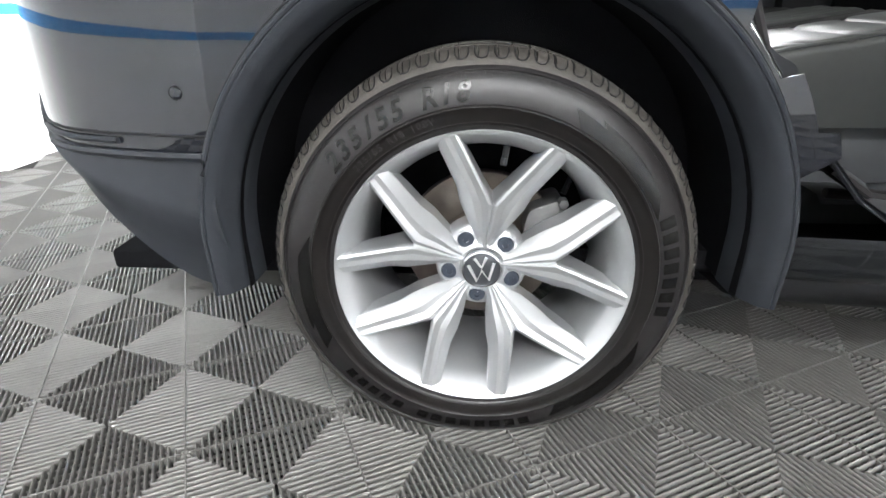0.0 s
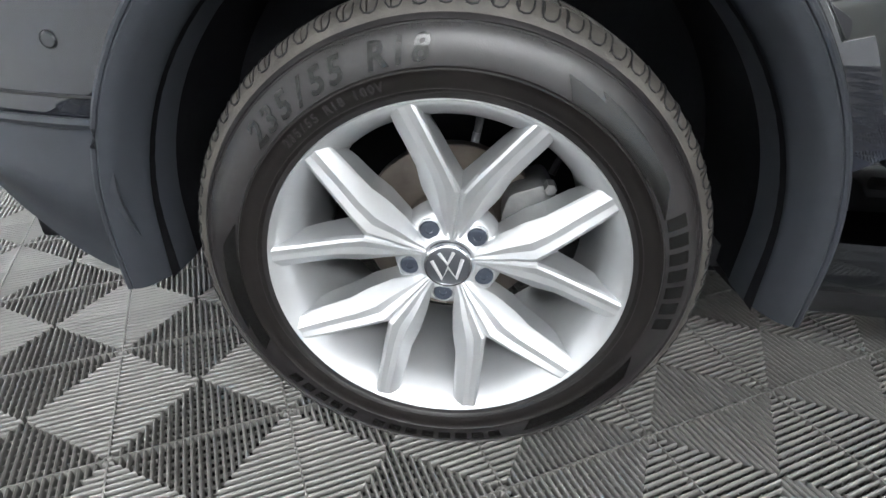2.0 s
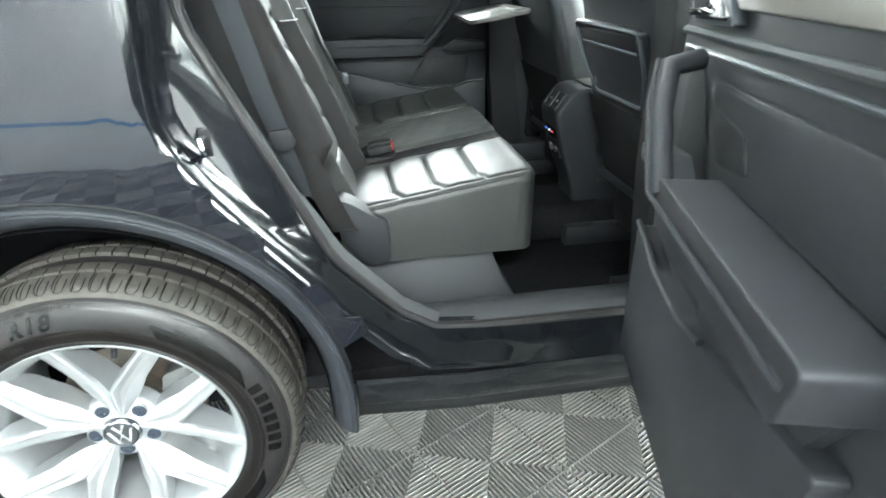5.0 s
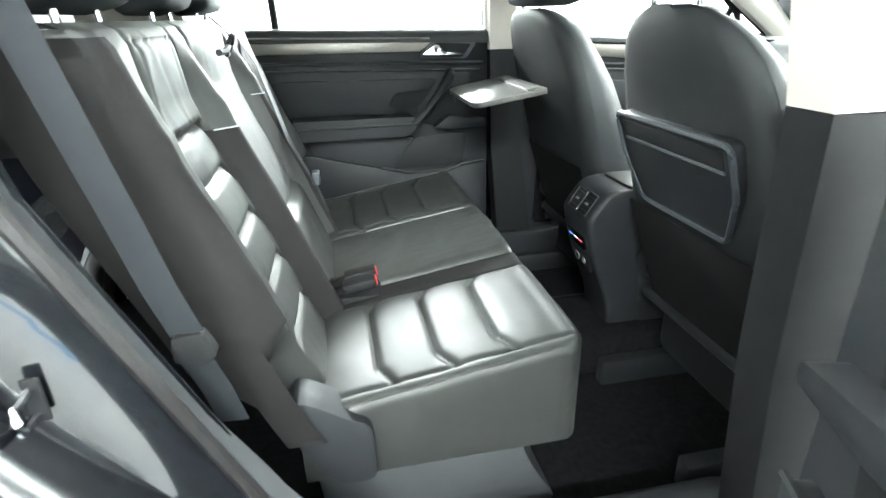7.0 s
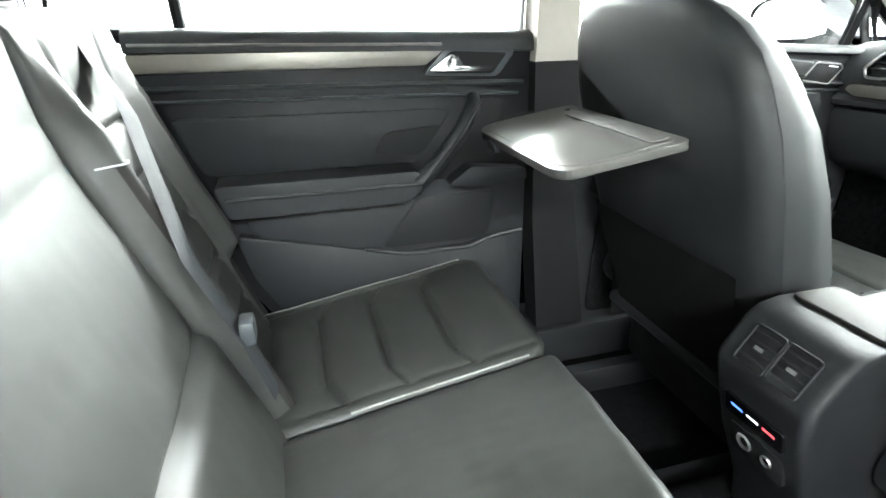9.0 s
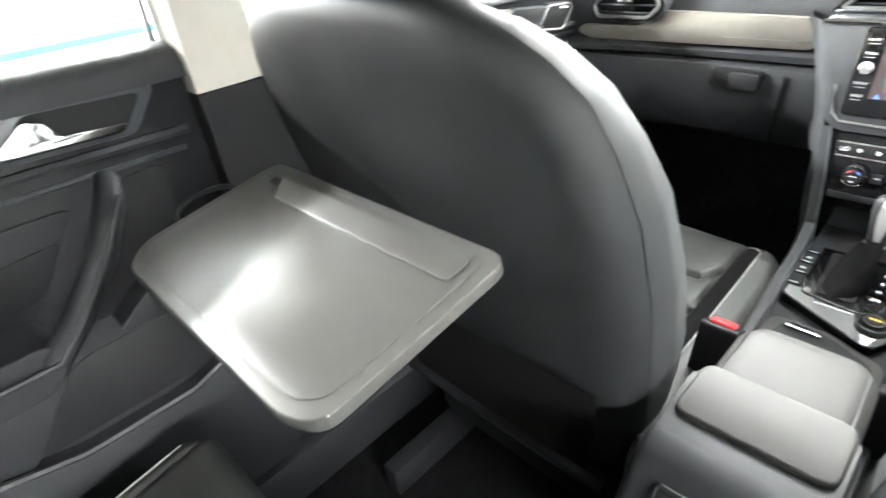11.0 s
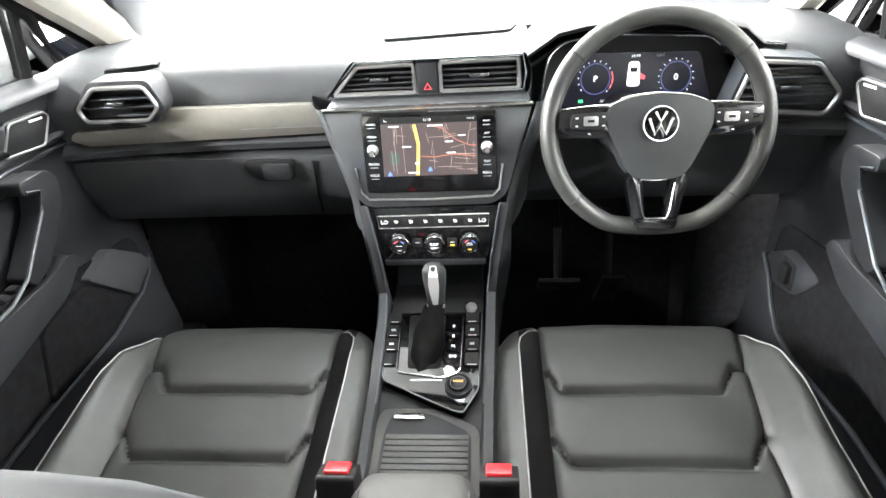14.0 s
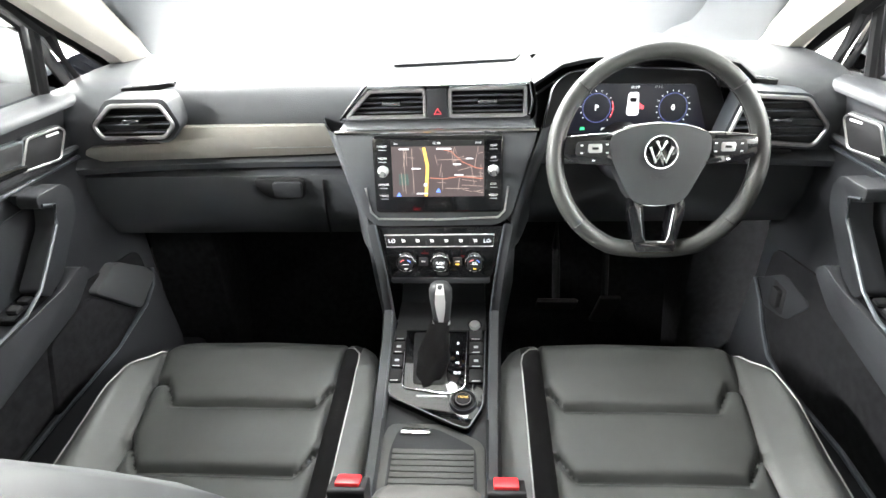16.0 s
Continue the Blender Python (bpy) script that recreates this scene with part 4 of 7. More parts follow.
def bench_back(b, y0, y1, name, flip=False):
    """One leaning backrest; its profile runs up the front and over the top. Outer ones carry bolsters and quilting."""
    lines = (0.790, 0.878, 0.966, 1.050, 1.128)
    own = lambda y: (2 * YC - y) if flip else y
    wide = name == "middle_backrest"
    prof = []
    for (za, xa), (zb, xb) in zip(BACK, BACK[1:]):
        n = max(2, int(math.hypot(zb - za, xb - xa) / 0.006))
        prof += [(za + (zb - za) * q / n, xa + (xb - xa) * q / n) for q in range(n)]
    prof.append(BACK[-1])
    face = sum(1 for z, x in prof if x > 0.340)

    def groove(y):
        return -0.024 * min(1.0, max(0.0, (y - 0.548) / 0.034)) - 0.024 * min(1.0, max(0.0, (0.385 - y) / 0.03))

    def swell(z, y):
        d = 0.0
        if wide:
            d += 0.010 * math.sin(math.pi * (y - y0) / (y1 - y0)) + (0.018 if z < 0.875 else 0.0) + creased(z - 0.876, 0.010, 0.006)
            d += rounded(y - y0, 0.02) + rounded(y1 - y, 0.02)
        else:
            q = own(y)
            fade = min(1.0, max(0.0, (1.27 - z) / 0.12))
            if q < 0.35:
                low = min(1.0, max(0.0, (0.87 - z) / 0.09))
                fade *= 1 - low
                d -= 0.055 * low * min(1.0, (0.35 - q) / 0.03)
            d += fade * lerp(q, ((0.255, 0.012), (0.285, 0.026), (0.312, 0.027), (0.342, 0.006), (0.356, 0.0), (0.574, 0.0), (0.585, 0.006), (0.618, 0.044), (0.632, 0.046), (0.655, 0.012)))
            d += rounded(q - 0.252, 0.022) + rounded(0.656 - q, 0.008)
            if 0.356 < q < 0.582 and z < 1.14:
                for g in lines:
                    d += creased(z - g - groove(q), 0.0085, 0.006)
                d += 0.004 * math.sin(math.pi * (q - 0.356) / 0.226)
            for e in (0.358, 0.580):
                d += creased(q - e, 0.004, 0.005)
            if 0.37 < q < 0.57 and 1.13 < z < 1.27:
                d += 0.004 + creased(q - 0.372 - 0.10 * (z - 1.13), 0.003, 0.004) + creased(z - 1.262, 0.005, 0.005) + 0.0009 * math.sin(q * 110 + 3 * z + 5 * noise.noise(Vector((q * 20, z * 9, 1.0))))
        return d + bump_noise(z, y, 0.08, 0.0022) + bump_noise(z * 0.5, y, 0.025, 0.0006)
    ys = [y0, y0 + 0.002, y0 + 0.005, y0 + 0.01, y0 + 0.016] + span(y0 + 0.022, y1 - 0.022, 76) + [y1 - 0.016, y1 - 0.01, y1 - 0.005, y1 - 0.002, y1]
    vs = [(0, y0 + 0.002), (0, y0 - 0.002)] + [(1, y) for y in ys] + [(0, y1 + 0.002), (0, y1 - 0.002)]

    def point(i, j):
        z, x = prof[int(i)]
        on, y = vs[int(j)]
        k = min(1.0, max(0.0, (len(prof) - 1 - i) / (len(prof) - face)))
        x2 = x + swell(z, min(y1, max(y0, y))) * (1.0 if i < face else k)
        if not on:
            x2 = x - 0.02 if int(j) in (1, len(vs) - 2) else x - (0.135 if z > 0.82 else 0.135 - 0.75 * (0.82 - z))
            if int(j) in (0, len(vs) - 1) and i > face:
                x2 = x - 0.03
        return Vector((x2, y, z))

    def region(i, j):
        z = prof[int(i)][0]
        q = own(vs[min(len(vs) - 1, int(j))][1])
        if wide:
            return 0
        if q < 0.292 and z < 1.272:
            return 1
        if 0.580 < q < 0.640 and z < 1.108 and i < face:
            return 2
        if 0.356 < q < 0.582 and i < face:
            n = sum(z > g + groove(q) for g in lines)
            return 3 + n if n < 5 else (8 if z < 1.264 else 0)
        return 0
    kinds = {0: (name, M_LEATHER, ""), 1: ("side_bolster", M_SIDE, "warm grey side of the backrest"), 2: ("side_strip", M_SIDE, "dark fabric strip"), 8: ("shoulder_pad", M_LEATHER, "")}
    for k in range(3, 8):
        kinds[k] = ("quilted_pad", M_LEATHER, "")
    base = upholstery(b, point, list(range(len(prof))), list(range(len(vs))), region, kinds)
    if not wide:
        part("seam", tube([(0.3905 + lerp(q, ((0.585, 0.006), (0.618, 0.044), (0.632, 0.046), (0.655, 0.015))) - 0.012, own(q), 1.108) for q in (0.585, 0.60, 0.618, 0.632, 0.645, 0.655)], 0.0013, 6), M_GREYTXT, base)
    return base


def rear_bench():
    b = thing("rear_bench_seat", "black leather quilted rear bench seat with pale piping", "car seat", (0.7, YC, 0.34))
    bench_cushion(b, 0.283, 0.692, "cushion", (0.312, 0.366, 0.578, 0.612), (0.612, 0.672))
    bench_cushion(b, 0.700, 1.042, "middle_cushion", None, None)
    bench_cushion(b, 1.048, 1.452, "cushion", (1.075, 1.138, 1.368, 1.425), None)
    # seat frame box below
    part("seat_box", prism(soften([(0.50, 0.545), (0.885, 0.545), (0.92, 0.45), (0.98, 0.345), (0.52, 0.345)], 0.02), "y", 0.335, 1.42, 0.008), M_SILLTRIM, b, "grey plastic seat base")
    bench_back(b, 0.252, 0.656, "backrest")
    bench_back(b, 0.662, 1.078, "middle_backrest")
    bench_back(b, 2 * YC - 0.656, 2 * YC - 0.252, "backrest", True)
    # headrests low over the backrests
    for y0, y1 in ((0.30, 0.57), (0.74, 1.0), (1.17, 1.43)):
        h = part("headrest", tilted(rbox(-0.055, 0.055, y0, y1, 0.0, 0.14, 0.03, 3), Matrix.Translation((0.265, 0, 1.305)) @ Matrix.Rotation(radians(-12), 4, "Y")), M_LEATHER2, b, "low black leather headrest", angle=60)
        for y in (y0 + 0.06, y1 - 0.06):
            part("headrest_post", tube([(0.27, y, 1.27), (0.265, y, 1.32)], 0.006, 8), M_CHROME, h)
    # centre belt buckles in their slot
    part("buckle_slot", rbox(0.548, 0.668, 0.634, 0.752, 0.690, 0.7165, 0.006), M_BLACK, b)
    for k, (y, dx) in enumerate(((0.662, 0.0), (0.712, 0.004))):
        bu = part("buckle", tilted(rbox(-0.040, 0.034, -0.019, 0.019, -0.010, 0.013, 0.005), Matrix.Translation((0.622 + dx, y, 0.734)) @ Matrix.Rotation(radians(-9), 4, "Y")), M_BLACK, b, "black belt buckle")
        part("buckle_button", tilted(rbox(0.0315, 0.0365, -0.014, 0.014, -0.006, 0.009, 0.002), Matrix.Translation((0.622 + dx, y, 0.734)) @ Matrix.Rotation(radians(-9), 4, "Y")), M_RED, bu)
        part("buckle_strap", tube([(0.595 + dx, y, 0.732), (0.56 + dx, y - 0.012, 0.722), (0.515, y - 0.020, 0.730)], 0.017, 8, flat=0.3), M_CLOTH, bu)
    # folding lever and side cover by the door
    part("hinge_cover", prism(soften([(0.47, 0.70), (0.50, 0.62), (0.545, 0.555), (0.61, 0.555), (0.61, 0.672), (0.57, 0.69), (0.53, 0.72), (0.49, 0.74)], 0.02), "y", 0.262, 0.335, 0.012), M_HARD, b, "dark plastic hinge cover")
    return b


rear_bench()


def seat_belt(name, pts, label, width=0.024, face=(1, 0, 0.5)):
    t = thing(name, label, "seat belt", pts[0])
    part("webbing", tube(pts, width, 8, flat=0.07, up=face), M_BELT, t)
    return t


br = seat_belt("seat_belt", [(0.29, 0.155, 1.38), (0.335, 0.16, 1.18), (0.357, 0.162, 1.085), (0.375, 0.165, 1.0), (0.392, 0.17, 0.935)], "blue-grey seat belt hanging by the rear pillar", 0.023, (0.25, 1, 0))
part("tongue", prism(soften([(0.375, 0.935), (0.412, 0.938), (0.425, 0.905), (0.405, 0.89), (0.372, 0.90)], 0.006), "y", 0.16, 0.18, 0.003), M_BLACK, br, "black belt tongue")
part("lower_webbing", tube([(0.395, 0.17, 0.90), (0.41, 0.18, 0.84), (0.42, 0.19, 0.78)], 0.022, 8, flat=0.07, up=(0.25, 1, 0)), M_BELT, br)
bl = seat_belt("seat_belt", [(0.26, 1.45, 1.36), (0.41, 1.22, 1.16), (0.475, 1.08, 0.98), (0.53, 1.05, 0.87), (0.56, 1.035, 0.785)], "dark grey seat belt across the rear bench")
part("tongue", rbox(0.525, 0.545, 1.035, 1.07, 0.865, 0.90, 0.004), M_SATINK, bl)
bm_t = tube([(0.399 + 0.008 * math.sin(t), 0.828 + 0.026 * math.cos(t), 1.240 + 0.020 * math.sin(t)) for t in span(0, 5.9, 14)], 0.0048, 6, closed=True)
tube([(0.402, 0.851, 1.248), (0.38, 0.92, 1.268), (0.335, 1.02, 1.296)], 0.0022, 6, bm=bm_t)
tube([(0.399, 0.803, 1.238), (0.398, 0.76, 1.230), (0.396, 0.70, 1.232)], 0.0065, 6, bm=bm_t)
th = part("belt_tether", bm_t, M_BLACK)
tagged(th, "black looped belt guide hanging by the middle backrest", "belt guide")

# ---- front seats ----


def front_cushion(s, cy, side):
    """A quilted cushion; v is measured from its middle towards the door, side is the door's way along y."""
    lines = (1.540, 1.668, 1.802)
    outer = ((1.40, 0.158), (1.70, 0.165), (1.86, 0.188), (1.95, 0.205))
    edge = ((1.40, 0.262), (1.80, 0.262), (1.88, 0.250), (1.93, 0.226), (1.965, 0.195), (1.985, 0.165))

    def groove(v):
        return 0.052 * min(1.0, max(0.0, (abs(v) - 0.131) / 0.034))

    def top(x, v):
        w, o = lerp(x, edge), lerp(x, outer)
        z = 0.700 + 0.020 * min(1.0, max(0.0, (x - 1.5) / 0.4))
        z += rounded(1.984 - x, 0.055)
        lift = min(1.0, max(0.0, (1.97 - x) / 0.10))
        if v < -0.160:
            z += lift * lerp(-v, ((0.160, 0.0), (0.176, 0.013), (0.200, 0.026), (0.225, 0.024), (0.27, 0.010)))
        elif v > o:
            z += lift * lerp(v - o, ((0.0, 0.0), (0.02, 0.010), (0.050, 0.031), (0.066, 0.034), (0.10, 0.020)))
        else:
            for g in lines:
                z += creased(x - g - groove(v), 0.0105, 0.0075)
            z += 0.004 * math.cos(v * 7)
        z += creased(v + 0.161, 0.005, 0.0045) + creased(v - o, 0.006, 0.005)
        z += rounded(w - abs(v), 0.030)
        return z + bump_noise(x, v + cy, 0.10, 0.0026) + bump_noise(x, v * 0.6 + cy, 0.035, 0.0009)
    xs = span(1.39, 1.93, 150) + [1.93 + 0.054 * math.sin(math.pi / 2 * q / 10) for q in range(1, 11)]
    fr = [(0, q) for q in (0.0, 0.02, 0.08, 0.18, 0.3, 0.45, 0.6, 0.75, 0.9)] + [(1, q / 7) for q in range(7)] + [(2, q / 60) for q in range(60)] + [(3, q / 12) for q in range(10)] + [(3, q) for q in (0.82, 0.88, 0.93, 0.97, 0.99, 1.0)]

    def across(j, x):
        """The place across the cushion of column j: side, strip, quilting and outer bolster in turn."""
        k, q = fr[min(max(int(j), 0), len(fr) - 1)]
        w = lerp(x, edge)
        marks = (-w, max(-0.200, -w + 0.012), max(-0.161, -w + 0.02), min(lerp(x, outer), w - 0.02), w)
        return marks[k] + (marks[k + 1] - marks[k]) * q
    low = (0.66, 0.60, 0.54)

    def point(i, j):
        x = xs[min(int(i), len(xs) - 1)]
        y = across(j - 2, x)
        f = -1 if j < 10 else 1
        z = top(x, y)
        if j < 2 or j > len(fr) + 1:
            y += math.copysign(0.006, f) if int(j) in (1, len(fr) + 2) else -math.copysign(0.006, f)
            z = z - 0.035 if int(j) in (1, len(fr) + 2) else 0.53
        if i >= len(xs):
            k = int(i) - len(xs)
            z = min(z, low[k])
            x += (0.003, 0.0, -0.02)[k]
        return Vector((x, cy + side * y, z))

    def region(i, j):
        if i >= len(xs) - 1 or j < 3 or j > len(fr):
            return 0
        x = xs[int(i)]
        k = fr[int(j) - 2][0]
        if k == 1 and x < 1.945:
            return 1
        if k == 2:
            return 2 + sum(x > g + groove(across(j - 2, x)) for g in lines)
        return 0
    kinds = {0: ("cushion", M_LEATHER, ""), 1: ("side_strip", M_CLOTH, "dark fabric strip beside the quilting")}
    for k in range(2, 6):
        kinds[k] = ("quilted_pad", M_LEATHER, "")
    c = upholstery(s, point, list(range(len(xs) + 3)), list(range(len(fr) + 4)), region, kinds)
    ways = [[(x, -0.202) for x in span(1.40, 1.88, 20)] + [(1.91, -0.197), (1.935, -0.182), (1.948, -0.165)], [(x, lerp(x, edge) - 0.014) for x in span(1.40, 1.93, 24)] + [(1.945, 0.207)]]
    for way in ways:
        part("piping", tube([(x, cy + side * v, top(x, v) + 0.0012) for x, v in way], 0.0013, 6), M_STITCH, c, "pale stitched piping")


def front_seat(cy, inner, tray_open):
    s = thing("front_seat", "black leather front seat with grey vinyl back and " + ("opened tray table" if tray_open else "folded tray table"), "car seat", (1.6, cy, 0.36), "front seats")
    front_cushion(s, YC + (0.353 if tray_open else -0.353), -inner)
    # flat black base: the shade under the open seat is in its colour
    part("seat_base", rbox(1.43, 1.86, cy - 0.22, cy + 0.22, 0.41, 0.545, 0.03), M_BLACK, s)
    for sg in (1, -1):
        part("seat_rail", rbox(1.25, 1.90, cy + sg * 0.19 - 0.02, cy + sg * 0.19 + 0.02, 0.335, 0.41, 0.006), M_HARD, s)
    part("rear_bar", tube([(1.378, cy - 0.21, 0.601), (1.374, cy, 0.604), (1.378, cy + 0.21, 0.601)], 0.0175, 10), M_HARD, s, "dark padded roll under the backrest", angle=60)
    # backrest
    rows = ((0.585, 1.392, 1.50, 0.210), (0.60, 1.385, 1.52, 0.218), (0.68, 1.368, 1.53, 0.232), (0.76, 1.345, 1.515, 0.252), (0.86, 1.315, 1.485, 0.264), (1.00, 1.275, 1.425, 0.266), (1.10, 1.245, 1.375, 0.255), (1.16, 1.226, 1.340, 0.240), (1.205, 1.212, 1.312, 0.221), (1.238, 1.200, 1.288, 0.195), (1.262, 1.193, 1.266, 0.162), (1.278, 1.189, 1.246, 0.124), (1.287, 1.191, 1.226, 0.082))
    up, wide, thin = (0.014, 0.012, 0.0) if tray_open else (0.012, -0.026, 0.010)
    rows = tuple((z + up * max(0.0, min(1.0, (z - 1.0) / 0.2)), xb, xf - thin, hw + wide * max(0.0, min(1.0, (z - 0.9) / 0.2))) for z, xb, xf, hw in rows)
    secs = []
    for z, xb, xf, hw in rows:
        d = xf - xb
        ring = [(-hw + 0.045, 0.0), (-hw + 0.012, 0.012), (-hw, min(0.04, d * 0.4)), (-hw - 0.002, d * 0.55), (-hw + 0.012, d * 0.92), (-hw + 0.05, d), (-hw + 0.09, d - 0.004), (-hw * 0.4, d - 0.035), (0, d - 0.04), (hw * 0.4, d - 0.035), (hw - 0.09, d - 0.004), (hw - 0.05, d), (hw - 0.012, d * 0.92), (hw + 0.002, d * 0.55), (hw, min(0.04, d * 0.4)), (hw - 0.012, 0.012), (hw - 0.045, 0.0), (hw * 0.4, -0.008), (-hw * 0.4, -0.008)]
        fall = (0.02 if tray_open else 0.08) * max(0.0, min(1.0, (z - 1.10) / 0.15))
        secs.append([Vector((xb + q, cy + p, z - fall * max(0.0, q))) for p, q in ring])
    bk = part("backrest", loft(secs), M_LEATHER2, s, "grey-black vinyl seat back, darkened for shade", angle=60)
    for sg, pick in ((-1, (2, 3, 4, 5, 6)), (1, (14, 13, 12, 11, 10))):
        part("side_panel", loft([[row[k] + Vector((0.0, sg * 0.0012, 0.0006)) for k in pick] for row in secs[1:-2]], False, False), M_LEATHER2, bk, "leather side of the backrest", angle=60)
    for sg in (1, -1):
        part("hinge_cover", lathe([(0.0, -0.012), (0.045, -0.010), (0.055, 0.004), (0.055, 0.02)], (1.43, cy + sg * 0.255, 0.66), 24), M_HARD, s)
    # black cover puts the shade low on the seat back into its colour
    low = [r for r in rows if r[0] < 1.0]
    part("back_cover", loft([[Vector((xb - 0.012 - 0.004 * (1 - abs(p)), cy + p * (hw - 0.04), z)) for p in (-1, -0.5, 0, 0.5, 1)] for z, xb, xf, hw in low], False, False), M_CLOTH, bk, "black fabric seat back pocket, darkened for its shade")
    # quilted front of the backrest
    for i in range(3):
        z0 = 0.78 + 0.095 * i
        pts = [(cy - 0.15, z0 + 0.03), (cy - 0.10, z0), (cy + 0.10, z0), (cy + 0.15, z0 + 0.03), (cy + 0.15, z0 + 0.125), (cy + 0.10, z0 + 0.095), (cy - 0.10, z0 + 0.095), (cy - 0.15, z0 + 0.125)]
        bm = pillow(pts, "x", -0.012, 0.010, 0.008)
        for v in bm.verts:
            v.co.x += 1.440 - (v.co.z - 0.80) * 0.34
        part("quilted_pad", bm, M_LEATHER, bk, angle=70)
    # headrest on two bright posts
    for sg in (1, -1):
        part("headrest_post", tube([(1.215, cy + sg * 0.07, 1.27), (1.20, cy + sg * 0.07, 1.38)], 0.006, 8), M_CHROME, s, "bright headrest post")
        part("post_guide", lathe([(0.0075, 0.0), (0.016, 0.0), (0.016, 0.008), (0.0075, 0.010)], (1.213, cy + sg * 0.07, 1.282), 16, "z"), M_BLACK, s)
    hs = []
    for z, xb, xf, hw in ((1.306, 1.20, 1.29, 0.112), (1.316, 1.178, 1.315, 0.138), (1.345, 1.168, 1.325, 0.147), (1.39, 1.160, 1.318, 0.148), (1.46, 1.155, 1.30, 0.140), (1.505, 1.165, 1.28, 0.118), (1.515, 1.19, 1.25, 0.08)):
        hs.append([Vector((x, cy + y, z)) for x, y in rrect(xf - xb, 2 * hw, 0.035, 4, (xf + xb) / 2, 0)])
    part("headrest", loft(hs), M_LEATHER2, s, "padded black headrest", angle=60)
    # belt buckle on its stalk
    y = cy + inner * 0.262
    b = part("buckle", prism(soften([(1.53, 0.66), (1.575, 0.67), (1.612, 0.785), (1.575, 0.802)], 0.008), "y", y - 0.026, y + 0.026, 0.006), M_BLACK, s, "black belt buckle with red button")
    part("buckle_button", tilted(rbox(-0.011, 0.013, -0.017, 0.017, -0.002, 0.0045, 0.002), Matrix.Translation((1.594, y, 0.794)) @ Matrix.Rotation(radians(24), 4, "Y")), M_RED, b, "red release button")
    part("buckle_stalk", tube([(1.555, y, 0.67), (1.53, y, 0.55)], 0.016, 8, flat=0.5), M_BLACK, b)
    # tray table
    if tray_open:
        t = part("tray_table", tray_bm(0.0), M_TRAY, s, "opened grey plastic tray table")
        tilt = Matrix.Translation((1.205, cy, 1.092)) @ Matrix.Rotation(radians(-9), 4, "Y")
        t.data.transform(tilt)
        top = prism(soften([(-0.207, -0.150), (-0.190, -0.172), (-0.012, -0.177), (-0.012, 0.187), (-0.188, 0.187), (-0.207, 0.160)], 0.02), "z", -0.004, 0.0012, 0.002)
        part("tray_surface", tilted(top, tilt), M_TRAY, t, "smooth grey tray surface")
        part("tray_step", tilted(prism(soften([(-0.055, -0.165), (-0.02, -0.165), (-0.02, 0.15), (-0.055, 0.12)], 0.008), "z", 0.0012, 0.004, 0.002), tilt), M_TRAY, t)
        part("tray_catch", tilted(rbox(-0.222, -0.205, 0.08, 0.12, -0.03, -0.008, 0.004), tilt), M_HARD, t)
        part("tray_slot", tilted(rbox(-0.035, -0.026, 0.135, 0.16, 0.0008, 0.0022), tilt), M_BLACK, t)
        part("cup_ring", tilted(tube([(-0.10 + 0.04 * math.cos(a), 0.225 + 0.035 * math.sin(a), -0.012) for a in span(0, 6.0, 20)], 0.004, 6, closed=True), tilt), M_HARD, t, "dark cup holder ring")
    else:
        lean = Matrix.Translation((1.236, cy, 1.085)) @ Matrix.Rotation(radians(-19), 4, "Y")
        body = soften([(-0.19, 0.0), (0.19, 0.0), (0.188, -0.10), (0.145, -0.205), (-0.145, -0.205), (-0.188, -0.10)], 0.02)
        t = part("tray_table", tilted(prism([(p, q) for p, q in body], "x", -0.012, 0.02, 0.006), lean), M_HARD, s, "folded dark tray table")
        edge = [(-0.013, p, q) for p, q in body]
        part("tray_rim", tilted(tube(edge, 0.006, 6, closed=True), lean), M_SATINK, t)
        part("tray_groove", tilted(rbox(-0.0135, -0.0115, -0.165, 0.165, -0.052, -0.016, 0.0008), lean), M_BLACK, t)
        part("groove_lip", tilted(tube([(-0.013, -0.165, -0.055), (-0.013, 0.165, -0.055)], 0.004, 6), lean), M_SATINK, t)
    return s


def tray_bm(z):
    return prism(soften([(-0.220, -0.155), (-0.205, -0.185), (0.0, -0.19), (0.0, 0.20), (-0.19, 0.20), (-0.220, 0.165)], 0.02), "z", -0.015, 0.0, 0.005, 3)


front_seat(YC + 0.37, -1, True)
front_seat(YC - 0.37, 1, False)

# ---- dashboard ----


def dx(z, d=0.0):
    """The sloping face of the centre stack; d is how far a thing stands proud of it."""
    return 2.02 + 0.243 * (z - 0.88) - d


def on_face(pts, d0, d1, r=0.0, seg=2):
    """An outline of (y, z) as a plate on the centre stack's sloping face."""
    bm = prism(pts, "x", -d1, -d0, r, seg)
    for v in bm.verts:
        v.co.x += dx(v.co.z)
    return bm


def at_x(pts, x0, x1, r=0.0, seg=2):
    return prism(pts, "x", x0, x1, r, seg)


def ring_face(pts, d, rad, n=6, fx=dx):
    return tube([(fx(z) - d, y, z) for y, z in pts], rad, n, closed=True, up=(1, 0, 0))


def ring_plate(outer, inner, x0, x1):
    """A flat frame between two outlines of equal count, with depth."""
    return loft([[Vector((x1, y, z)) for y, z in outer], [Vector((x0 + 0.003, y, z)) for y, z in outer], [Vector((x0, y + (cy - y) * 0.012, z + (cz - z) * 0.012)) for (y, z), (cy, cz) in zip(outer, inner)],
                 [Vector((x0, y, z)) for y, z in inner], [Vector((x1, y, z)) for y, z in inner]], False, True)


